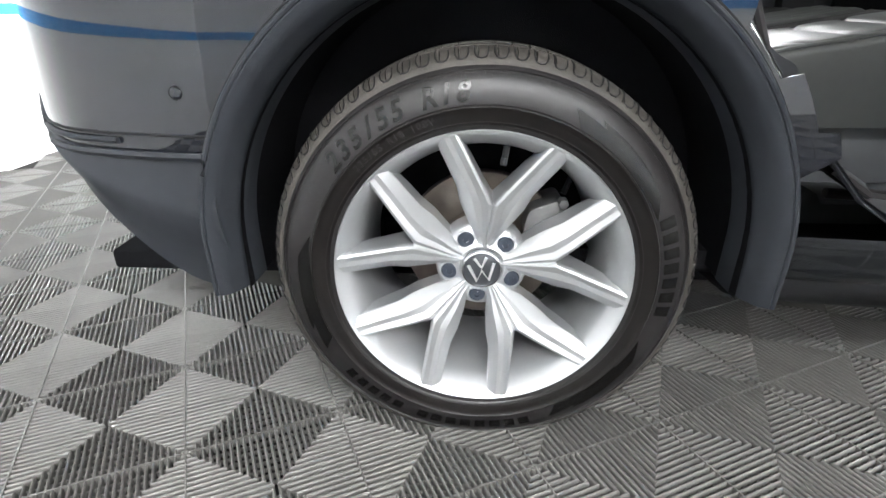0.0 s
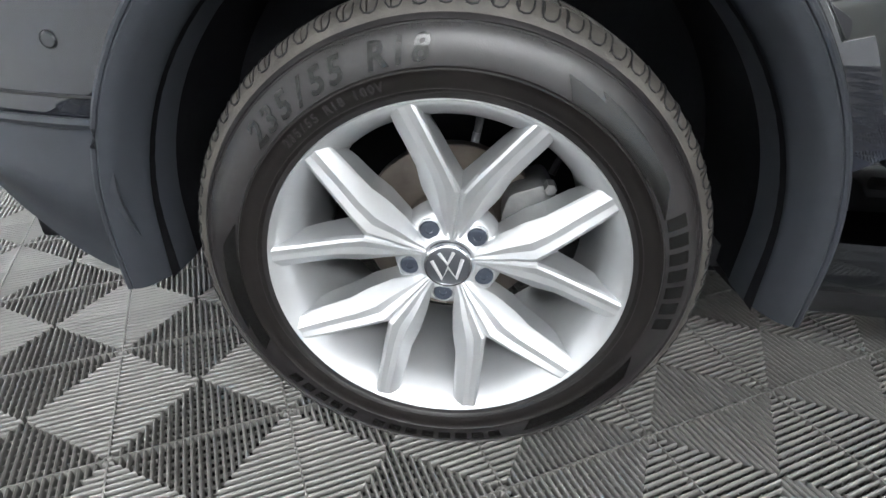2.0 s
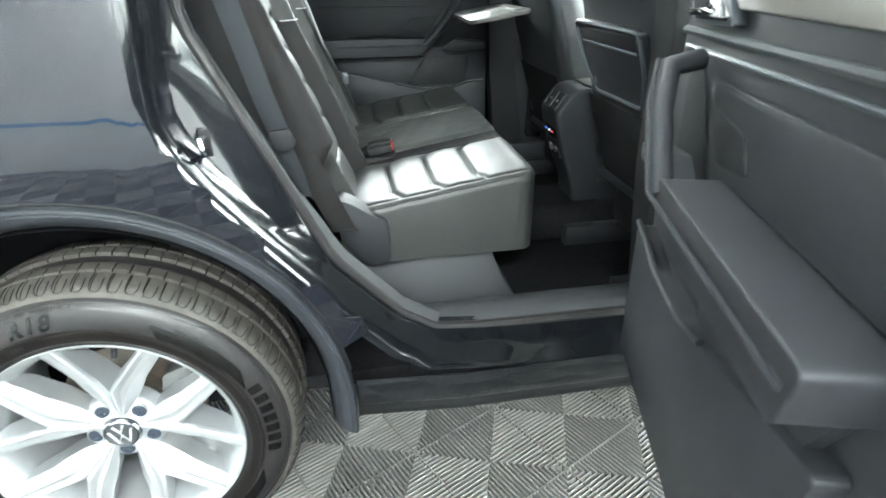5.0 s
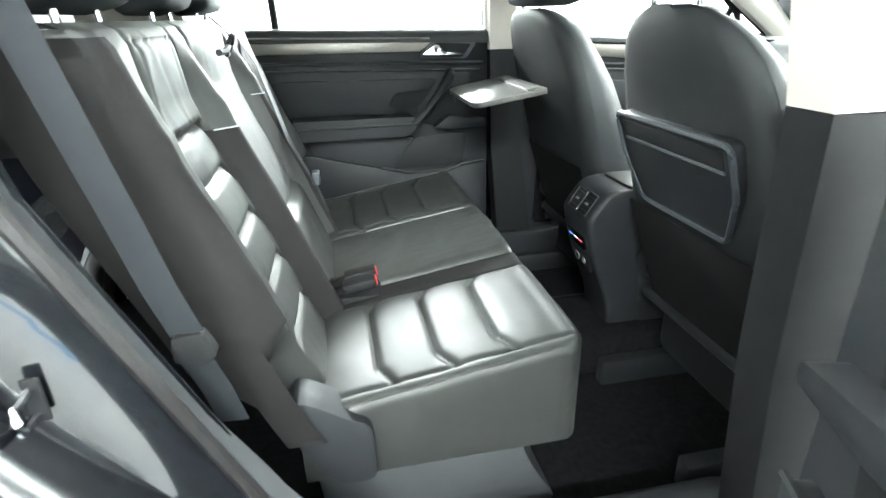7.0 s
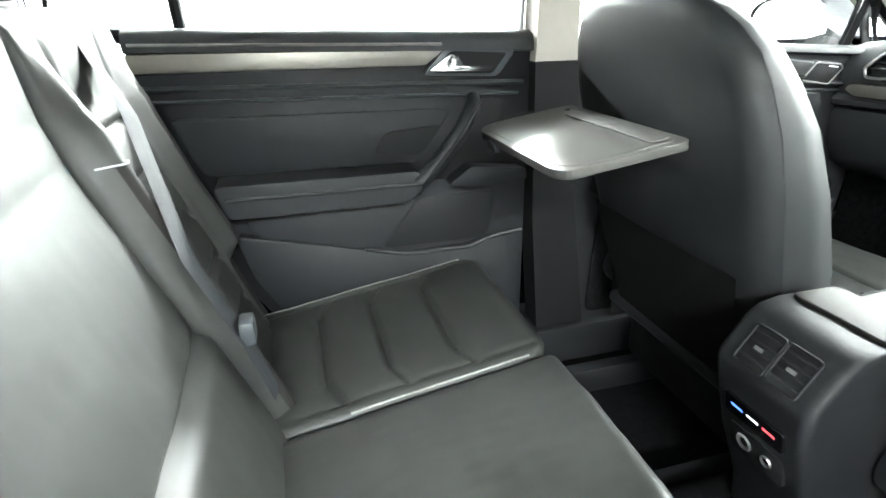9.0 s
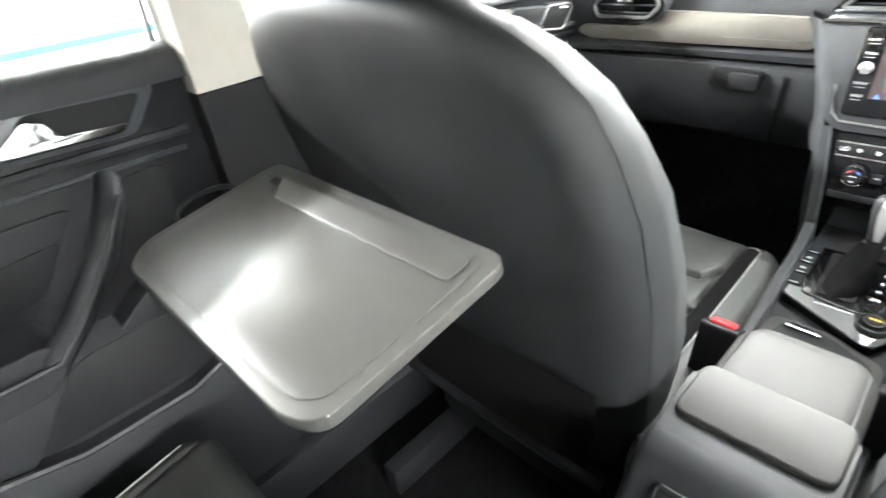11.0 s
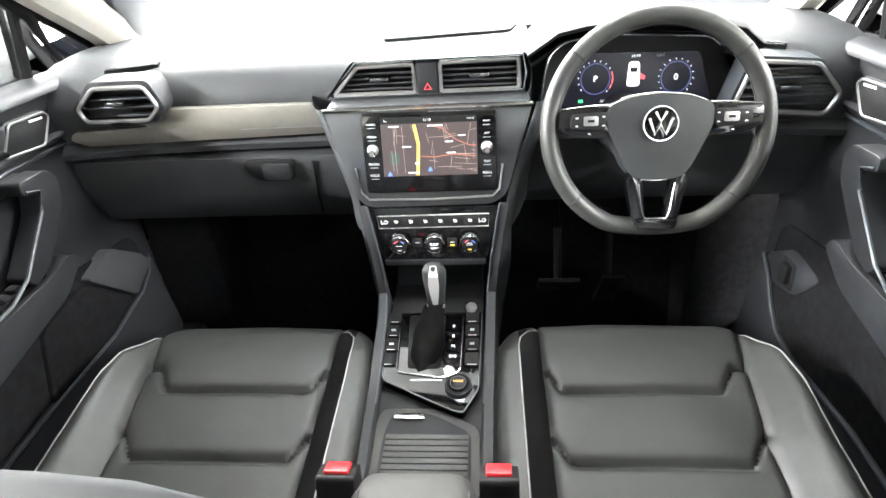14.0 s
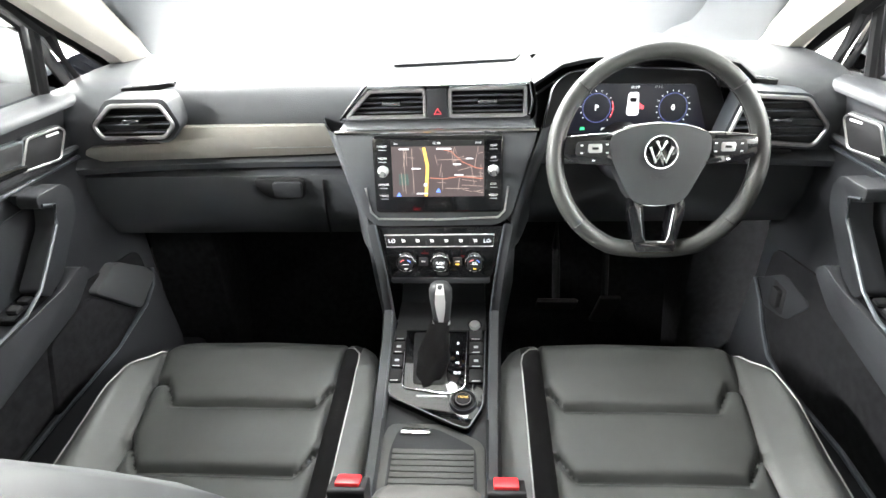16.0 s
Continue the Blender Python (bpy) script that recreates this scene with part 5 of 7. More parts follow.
def vent(parent, pts, x, depth, rows, y0, y1, z0, z1, tab):
    """An air vent: dark throat, slats, slider tab and satin frame."""
    part("vent_throat", at_x(pts, x + depth - 0.004, x + depth, 0), M_BLACK, parent)
    v = part("vent_frame", tube([(x, y, z) for y, z in pts], 0.0042, 6, closed=True, up=(1, 0, 0)), M_SATIN, parent, "satin silver vent frame")
    bm = bmesh.new()
    k = len(pts)
    loft([[Vector((x, y, z)) for y, z in pts], [Vector((x + depth, y, z)) for y, z in pts]], False, True, bm)
    part("vent_wall", bm, M_BLACK, v)

    def width(z):
        ys = []
        for i in range(k):
            (ya, za), (yb, zb) = pts[i], pts[(i + 1) % k]
            if (za - z) * (zb - z) < 0:
                ys.append(ya + (yb - ya) * (z - za) / (zb - za))
        return (min(ys), max(ys)) if len(ys) > 1 else None
    for i in range(rows):
        z = z0 + (z1 - z0) * (i + 0.5) / rows
        w = width(z)
        if w:
            part("slat", tilted(rbox(0, 0.022, w[0] + 0.003, w[1] - 0.003, -0.0016, 0.0016, 0.0008), Matrix.Translation((x + 0.006, 0, z)) @ Matrix.Rotation(radians(8), 4, "Y")), M_SATINK, v)
    part("slider", rbox(x - 0.002, x + 0.012, tab - 0.017, tab + 0.017, (z0 + z1) / 2 - 0.0035, (z0 + z1) / 2 + 0.0035, 0.0015), M_CHROME, v, "chrome vent slider")


def dashboard():
    d = thing("dashboard", "black soft-touch dashboard with silver decor strip", "dashboard", (2.3, YC, 0.8))
    prof = [(2.66, 1.08), (2.62, 1.150), (2.50, 1.178), (2.36, 1.184), (2.26, 1.182), (2.21, 1.172), (2.178, 1.156), (2.162, 1.130), (2.156, 1.115), (2.158, 1.05), (2.148, 1.044), (2.140, 1.036), (2.142, 1.024), (2.160, 1.016), (2.22, 1.01), (2.30, 1.0)]

    def bend(y):
        t = (y - YC) / 0.75
        return 0.05 * t * t
    ys = span(0.115, 1.625, 41)
    def panel_pt(x, y, z):
        if x < 2.3:
            gap = 0.12 if 0.285 < y < 0.685 and 1.03 < z < 1.185 else 0.0
            return Vector((x + gap - 0.035 * ((y - YC) / 0.75) ** 4, y, z))
        return Vector((x - bend(y), y, z))
    ys = sorted(span(0.115, 1.625, 41) + [0.284, 0.286, 0.684, 0.686])
    part("upper_panel", loft([[panel_pt(x, y, z) for x, z in prof] for y in ys], False, False), M_SOFT, d, "grained black upper dashboard", angle=50)
    low = [(2.165, 1.018), (2.125, 1.012), (2.118, 0.99), (2.125, 0.93), (2.16, 0.86), (2.24, 0.82), (2.40, 0.80)]
    part("glovebox", loft([[Vector((x, y, z)) for x, z in low] for y in span(1.03, 1.60, 8)], False, False), M_SOFT, d, "dark glovebox lid")
    part("glovebox_gap", tube([(2.118, 1.105, 1.005), (2.115, 1.105, 0.99), (2.122, 1.11, 0.93), (2.16, 1.12, 0.858)], 0.0025, 6), M_BLACK, d)
    part("lower_panel", loft([[Vector((x + 0.04, y, z)) for x, z in low] for y in span(0.13, 0.725, 8)], False, False), M_SOFT, d, "dark lower driver panel")
    # glovebox latch in its recess
    part("latch_recess", at_x(soften([(1.245, 1.012), (1.14, 1.010), (1.145, 0.966), (1.215, 0.966), (1.24, 0.985)], 0.012), 2.112, 2.122, 0.003), M_BLACK, d)
    part("glovebox_latch", at_x(soften([(1.205, 1.005), (1.146, 1.004), (1.15, 0.972), (1.205, 0.972)], 0.006), 2.104, 2.116, 0.003), M_HARD, d, "glovebox release handle")
    # decor strip left of the stack
    def decor(pts, x0, x1, m, name, lab=""):
        bm = at_x(pts, x0, x1, 0.004)
        for v in bm.verts:
            v.co.x -= 0.035 * ((v.co.y - YC) / 0.75) ** 4
        return part(name, bm, m, d, lab)
    decor(soften([(1.40, 1.112), (1.092, 1.108), (1.072, 1.066), (1.078, 1.050), (1.545, 1.048), (1.575, 1.064), (1.565, 1.078), (1.42, 1.080)], 0.008), 2.143, 2.165, M_DECOR, "decor_strip", "satin grey-beige decor strip")
    decor([(1.40, 1.068), (1.08, 1.066), (1.082, 1.0635), (1.40, 1.0655)], 2.1415, 2.15, M_SATIN, "decor_line")
    # side vent, passenger end
    pts = soften([(1.540, 1.122), (1.490, 1.170), (1.382, 1.170), (1.364, 1.122), (1.392, 1.092), (1.530, 1.092)], 0.010)
    part("side_vent_housing", ring_plate([(1.452 + (y - 1.452) * 1.04, 1.128 + (z - 1.128) * 1.10) for y, z in pts], [(1.452 + (y - 1.452) * 0.90, 1.132 + (z - 1.132) * 0.80) for y, z in pts], 2.116, 2.17), M_SOFT, d, "dark vent surround")
    vent(d, [(1.452 + (y - 1.452) * 0.90, 1.132 + (z - 1.132) * 0.80) for y, z in pts], 2.114, 0.034, 4, 1.38, 1.55, 1.100, 1.164, 1.455)
    part("vent_wheel", rbox(2.108, 2.12, 1.435, 1.475, 1.0915, 1.0985, 0.002), M_BLACK, d)
    # side vent, driver end
    pts2 = soften([(2 * YC - y, z) for y, z in [(1.575, 1.098), (1.525, 1.150), (1.42, 1.158), (1.40, 1.075), (1.560, 1.062)]], 0.010)
    part("side_vent_housing", ring_plate([(0.25 + (y - 0.25) * 1.12, 1.11 + (z - 1.11) * 1.2) for y, z in pts2], pts2, 2.122, 2.17), M_SATINK, d)
    vent(d, pts2, 2.121, 0.03, 5, 0.17, 0.34, 1.072, 1.150, 0.25)
    part("vent_wheel", rbox(2.114, 2.126, 0.22, 0.265, 1.05, 1.058, 0.002), M_BLACK, d)
    # centre vents
    hous = soften([(1.058, 1.124), (0.998, 1.192), (0.70, 1.194), (0.690, 1.160), (0.694, 1.122)], 0.010)
    part("centre_vent_housing", at_x(hous, 2.152, 2.19, 0.005), M_SOFT, d)
    part("centre_vent_chrome", tube([(2.114, y, z) for y, z in [(1.052, 1.128), (0.994, 1.188), (0.706, 1.190), (0.700, 1.160), (0.704, 1.130)]], 0.0035, 6, closed=True, up=(1, 0, 0)), M_CHROME, d, "chrome strip round the centre vents")
    vent(d, soften([(1.040, 1.132), (0.992, 1.180), (0.893, 1.181), (0.893, 1.132)], 0.006), 2.114, 0.036, 5, 0.89, 1.04, 1.134, 1.180, 0.955)
    vent(d, soften([(0.848, 1.132), (0.848, 1.182), (0.713, 1.184), (0.711, 1.132)], 0.006), 2.114, 0.036, 5, 0.71, 0.85, 1.134, 1.182, 0.78)
    part("centre_vent_rim", loft([[Vector((2.114, y, z)) for y, z in hous], [Vector((2.17, y, z)) for y, z in hous]], False, True), M_SOFT, d)
    hz = part("hazard_panel", at_x([(0.889, 1.130), (0.889, 1.183), (0.852, 1.184), (0.852, 1.130)], 2.108, 2.13, 0.002), M_HARD, d, "hazard switch")
    part("hazard_symbol", tube([(2.107, 0.870 + 0.007 * math.cos(radians(a)), 1.142 + 0.007 * math.sin(radians(a))) for a in (90, 210, 330)], 0.0012, 4, closed=True, up=(1, 0, 0)), M_UIR, hz)
    for y in (0.955, 0.77):
        part("vent_wheel", rbox(2.088, 2.10, y - 0.02, y + 0.02, 1.1165, 1.1235, 0.002), M_BLACK, d)
    # centre fascia with screen
    fas = soften([(1.056, 1.124), (0.688, 1.124), (0.735, 0.965), (0.760, 0.948), (0.985, 0.946), (1.006, 0.958)], 0.02)
    part("centre_fascia", on_face(fas, -0.05, 0.004, 0.004), M_SOFT, d, "dark soft centre fascia")
    part("fascia_chrome", tube([(dx(1.119) - 0.008, 1.054, 1.119), (dx(1.119) - 0.009, YC, 1.121), (dx(1.119) - 0.008, 0.690, 1.119)], 0.0035, 6), M_CHROME, d, "chrome strip under the vents")
    part("fascia_chrome", tube([(dx(z) - 0.006, y, z) for y, z in [(1.006, 1.02), (0.998, 0.975), (0.985, 0.962), (YC, 0.960), (0.76, 0.964), (0.748, 0.976), (0.742, 1.02)]], 0.0022, 6), M_SATIN, d)
    for sg in (1, -1):
        secs = []
        for z, y in ((1.120, 0.188), (1.08, 0.175), (1.03, 0.159), (0.99, 0.1465), (0.955, 0.137), (0.93, 0.133), (0.90, 0.131)):
            secs.append([Vector((dx(z) + a, YC + sg * (y + b), z)) for a, b in ((-0.004, -0.002), (-0.003, 0.003), (0.004, 0.010), (0.022, 0.019), (0.055, 0.030), (0.12, 0.048))])
        part("stack_flank", loft(secs, False, False), M_SOFT, d, angle=60)
    infotainment()
    climate()
    cluster(d)
    # defrost grille on top of the dash
    for k in (1, -1):
        way = lambda q: 1.488 - q if k > 0 else 2 * YC - 1.488 + q
        part("defrost_slot", prism([(2.168, way(0.0)), (2.186, way(-0.010)), (2.222, way(0.085)), (2.203, way(0.088))], "z", 1.150, 1.1795 if k > 0 else 1.170), M_BLACK, d)
        for i in range(6):
            c = 0.006 + 0.0145 * i
            part("defrost_slat", tilted(rbox(-0.011, 0.011, -0.0022, 0.0022, 0, 0.004, 0.001), Matrix.Translation((2.181 + 0.0055 * i, way(c), 1.177 if k > 0 else 1.168)) @ Matrix.Rotation(radians(-k * 35), 4, "Z")), M_SATINK, d)
    part("speaker_grille", prism(soften([(2.272, 0.968), (2.302, 0.72), (2.36, 0.70), (2.365, 0.975)], 0.01), "z", 1.178, 1.1885, 0.002), M_HARD, d)
    return d


def infotainment():
    u = thing("infotainment_unit", "black glass touchscreen showing a road map", "car display", (2.06, YC, 1.05))
    gl = soften([(0.988, 1.112), (0.752, 1.112), (0.752, 0.974), (0.988, 0.974)], 0.008)
    g = part("screen_glass", on_face(gl, 0.0, 0.0075, 0.002), M_GLOSSK, u, "glossy black screen glass")
    y0, y1, z0, z1 = 0.954, 0.786, 1.004, 1.104

    def strip(pts, w, m, d=0.0083, name="map_road"):
        bm = bmesh.new()
        P = [Vector((0, y, z)) for y, z in pts]
        rows = []
        for i, p in enumerate(P):
            a, b = P[max(0, i - 1)], P[min(len(P) - 1, i + 1)]
            t = (b - a).normalized()
            n = Vector((0, -t.z, t.y)) * w / 2
            rows.append([Vector((dx(q.z) - d, q.y, q.z)) for q in (p + n, p - n)])
        loft(rows, False, False, bm)
        return part(name, bm, m, disp, smooth=False)
    disp = part("display", on_face([(y0, z1), (y1, z1), (y1, z0), (y0, z0)], 0.007, 0.0079), M_SCREEN, g, "lit map display")
    rnd = random.Random(4)
    bmr = bmesh.new()
    for i in range(34):
        y = rnd.uniform(y1 + 0.004, y0 - 0.012)
        z = rnd.uniform(z0 + 0.004, z1 - 0.016)
        if rnd.random() < 0.5:
            l = rnd.uniform(0.012, 0.045)
            a, b = (y, z), (max(y1 + 0.002, y - l), z + rnd.uniform(-0.004, 0.006))
        else:
            l = rnd.uniform(0.012, 0.035)
            a, b = (y, z), (y + rnd.uniform(-0.006, 0.006), min(z1 - 0.012, z + l))
        strip([a, b], 0.0008, M_ROAD, 0.0081)
    for y in (0.93, 0.915):
        strip([(y, z0 + 0.006), (y + 0.002, z1 - 0.014)], 0.0008, M_ROAD, 0.0081)
    for pts in (((0.885, 1.038), (0.86, 1.036), (0.83, 1.040), (y1 + 0.002, 1.036)), ((0.87, z1 - 0.013), (0.845, 1.084), (0.825, 1.066), (0.80, 1.055), (y1 + 0.002, 1.054))):
        strip(pts, 0.0014, M_ROADR, 0.0083)
    strip([(0.893, z0 + 0.001), (0.891, 1.03), (0.889, 1.06), (0.895, z1 - 0.012)], 0.0055, M_ROADY, 0.0085, "map_route")
    part("map_park", on_face([(0.942, 1.045), (0.925, 1.045), (0.924, 1.025), (0.942, 1.025)], 0.0078, 0.0080), M_PARK, disp, smooth=False)
    part("map_marker", on_face([(0.8935 + 0.003 * math.cos(t), 1.026 + 0.003 * math.sin(t)) for t in span(0, 5.9, 12)], 0.0085, 0.0089), M_UI, disp, smooth=False)
    for yy, zz in ((0.943, 1.009), (0.870, 1.016)):
        part("map_marker", on_face([(yy + 0.0045, zz - 0.004), (yy, zz + 0.004), (yy - 0.0045, zz - 0.004)], 0.0085, 0.0089), M_UIB, disp, smooth=False)
    part("status_bar", on_face([(y0, z1), (y1, z1), (y1, z1 - 0.010), (y0, z1 - 0.010)], 0.0078, 0.0086), M_BLACK, disp, smooth=False)
    face_r, face_u = (0, -1, 0), (0.243, 0, 1)

    def say(txt, y, z, size, m=None, d=0.0090):
        lettering(txt, size, m or M_UI, facing((dx(z) - d, y, z), face_r, face_u), g)
    say("11:19", 0.872, 1.0992, 0.0065)
    say("17.5 C", 0.797, 1.0992, 0.0045)
    say("Eco", 0.945, 1.0992, 0.0045)
    part("writing_bar", on_face([(0.940, 1.0905), (0.922, 1.0905), (0.922, 1.0885), (0.940, 1.0885)], 0.0086, 0.009), M_UI, disp, smooth=False)
    part("writing_bar", on_face([(0.872, 1.0905), (0.845, 1.0905), (0.845, 1.0885), (0.872, 1.0885)], 0.0086, 0.009), M_UI, disp, smooth=False)
    for yy, zz, ww in ((0.835, 1.062, 0.014), (0.832, 1.043, 0.016), (0.91, 1.055, 0.016), (0.812, 1.072, 0.012), (0.90, 1.010, 0.02)):
        part("writing_bar", on_face([(yy + ww / 2, zz + 0.0009), (yy - ww / 2, zz + 0.0009), (yy - ww / 2, zz - 0.0009), (yy + ww / 2, zz - 0.0009)], 0.0086, 0.009), M_UI, disp, smooth=False)
    for i, (a, b) in enumerate((("RADIO", "NAV"), ("MEDIA", "APP"), ("PHONE", "CAR"), ("VOICE", "MENU"))):
        z = (1.094, 1.073, 1.026, 1.006)[i]
        say(a, 0.971, z, 0.0058, M_WHITE, 0.0078)
        say(b, 0.769, z, 0.0058, M_WHITE, 0.0078)
        for y in (0.971, 0.769):
            part("key_line", on_face([(y + 0.007, z - 0.0058), (y - 0.007, z - 0.0058), (y - 0.007, z - 0.0066), (y + 0.007, z - 0.0066)], 0.0074, 0.0079), M_GREYTXT, g, smooth=False)
    for y in (0.971, 0.769):
        k = part("knob", lathe([(0.0, -0.020), (0.0062, -0.020), (0.0075, -0.018), (0.0085, -0.010), (0.0105, -0.008), (0.0105, 0.0)], (dx(1.050) , y, 1.050), 24, "x"), M_SATIN, u, "silver rotary knob")
        part("knob_ring", lathe([(0.0045, -0.0205), (0.0055, -0.0212), (0.0065, -0.0205)], (dx(1.050), y, 1.050), 24, "x"), M_CHROME, k)


def climate():
    c = thing("climate_panel", "black climate control panel with three chrome-ringed dials", "control panel", (2.0, YC, 0.9))
    b = part("panel", on_face(soften([(1.0, 0.944), (0.742, 0.944), (0.772, 0.842), (0.970, 0.842)], 0.01), -0.06, 0.0, 0.003), M_GLOSSK, c)
    part("key_panel", on_face(soften([(0.975, 0.928), (0.768, 0.929), (0.770, 0.908), (0.972, 0.907)], 0.004), 0.0, 0.004, 0.0015), M_BLACK, c)
    part("key_row_frame", ring_face([(0.976, 0.929), (0.767, 0.930), (0.769, 0.907), (0.973, 0.906)], 0.003, 0.0012), M_SATIN, c)
    fr, fu = (0, -1, 0), (0.243, 0, 1)
    for y in (0.962, 0.780):
        lettering("LO", 0.0105, M_UI, facing((dx(0.918) - 0.0046, y, 0.918), fr, fu), c)
    for i in range(6):
        y = 0.940 - 0.0275 * i
        part("key", on_face([(y + 0.004, 0.9215), (y - 0.003, 0.921), (y - 0.004, 0.9165), (y + 0.002, 0.9155)], 0.004, 0.0048), M_WHITE, c, smooth=False)
        part("key", on_face(soften([(y + 0.011, 0.926), (y - 0.011, 0.926), (y - 0.011, 0.910), (y + 0.011, 0.910)], 0.002), 0.003, 0.0044, 0.0006), M_BLACK, c)
    for y, words in ((0.936, ""), (0.870, "AUTO"), (0.804, "A/C")):
        x = dx(0.878)
        k = part("dial", lathe([(0.0, -0.016), (0.0135, -0.016), (0.0145, -0.014), (0.0150, 0.0)], (x, y, 0.878), 32, "x"), M_BLACK, c, "black rotary dial")
        part("dial_ring", lathe([(0.0172, 0.0), (0.0174, -0.013), (0.0182, -0.0136), (0.0190, -0.012), (0.0195, 0.0)], (x, y, 0.878), 40, "x"), M_CHROME, k, "chrome ring")
        if words:
            lettering(words, 0.0062, M_UI, facing((x - 0.0165, y, 0.882), fr, (0, 0, 1)), k)
        part("dial_mark", tube([(x - 0.0165, y + 0.006, 0.8785), (x - 0.0165, y - 0.006, 0.8785)], 0.0005, 4), M_WHITE, k)
        if words == "AUTO":
            lettering("MENU", 0.0055, M_UI, facing((x - 0.0165, y, 0.8725), fr, (0, 0, 1)), k)
        else:
            part("dial_lamp", rbox(x - 0.0168, x - 0.016, y - 0.003, y + 0.003, 0.8675, 0.8695), M_UIO if words else M_WHITE, k, smooth=False)
            part("dial_arc", tube([(x - 0.0165, y + 0.011 * math.cos(t), 0.878 + 0.011 * math.sin(t)) for t in span(1.9, 2.6, 6)], 0.0007, 4), M_UIB, k)
            part("dial_arc", tube([(x - 0.0165, y + 0.011 * math.cos(t), 0.878 + 0.011 * math.sin(t)) for t in span(0.6, 1.4, 6)], 0.0007, 4), M_UIR, k)
    for y in (0.903, 0.837):
        part("key", on_face(soften([(y + 0.009, 0.884), (y - 0.009, 0.884), (y - 0.009, 0.868), (y + 0.009, 0.868)], 0.002), 0.0, 0.003, 0.0008), M_HARD, c)
        part("key_mark", on_face([(y + 0.004, 0.878), (y - 0.004, 0.878), (y - 0.004, 0.876), (y + 0.004, 0.876)], 0.003, 0.0036), M_WHITE, c, smooth=False)
    part("key_lamp", on_face([(0.841, 0.8725), (0.833, 0.8725), (0.833, 0.8705), (0.841, 0.8705)], 0.003, 0.0038), M_UIO, c, smooth=False)
    # niche below with socket
    part("niche_back", on_face([(0.968, 0.838), (0.774, 0.838), (0.780, 0.765), (0.962, 0.765)], -0.10, -0.09), M_BLACK, c)
    part("niche_floor", rbox(1.955, 2.08, 0.782, 0.958, 0.752, 0.757, 0.002), M_BLACK, c)
    part("niche_lip", on_face(soften([(0.968, 0.842), (0.774, 0.842), (0.775, 0.832), (0.966, 0.832)], 0.003), -0.08, 0.002, 0.002), M_HARD, c)
    part("usb_socket", rbox(2.065, 2.072, 0.818, 0.832, 0.796, 0.803, 0.002), M_WHITE, c)
    part("socket_cap", lathe([(0.0, -0.004), (0.012, -0.004), (0.014, 0.0)], (2.075, 0.93, 0.80), 20, "x"), M_HARD, c)


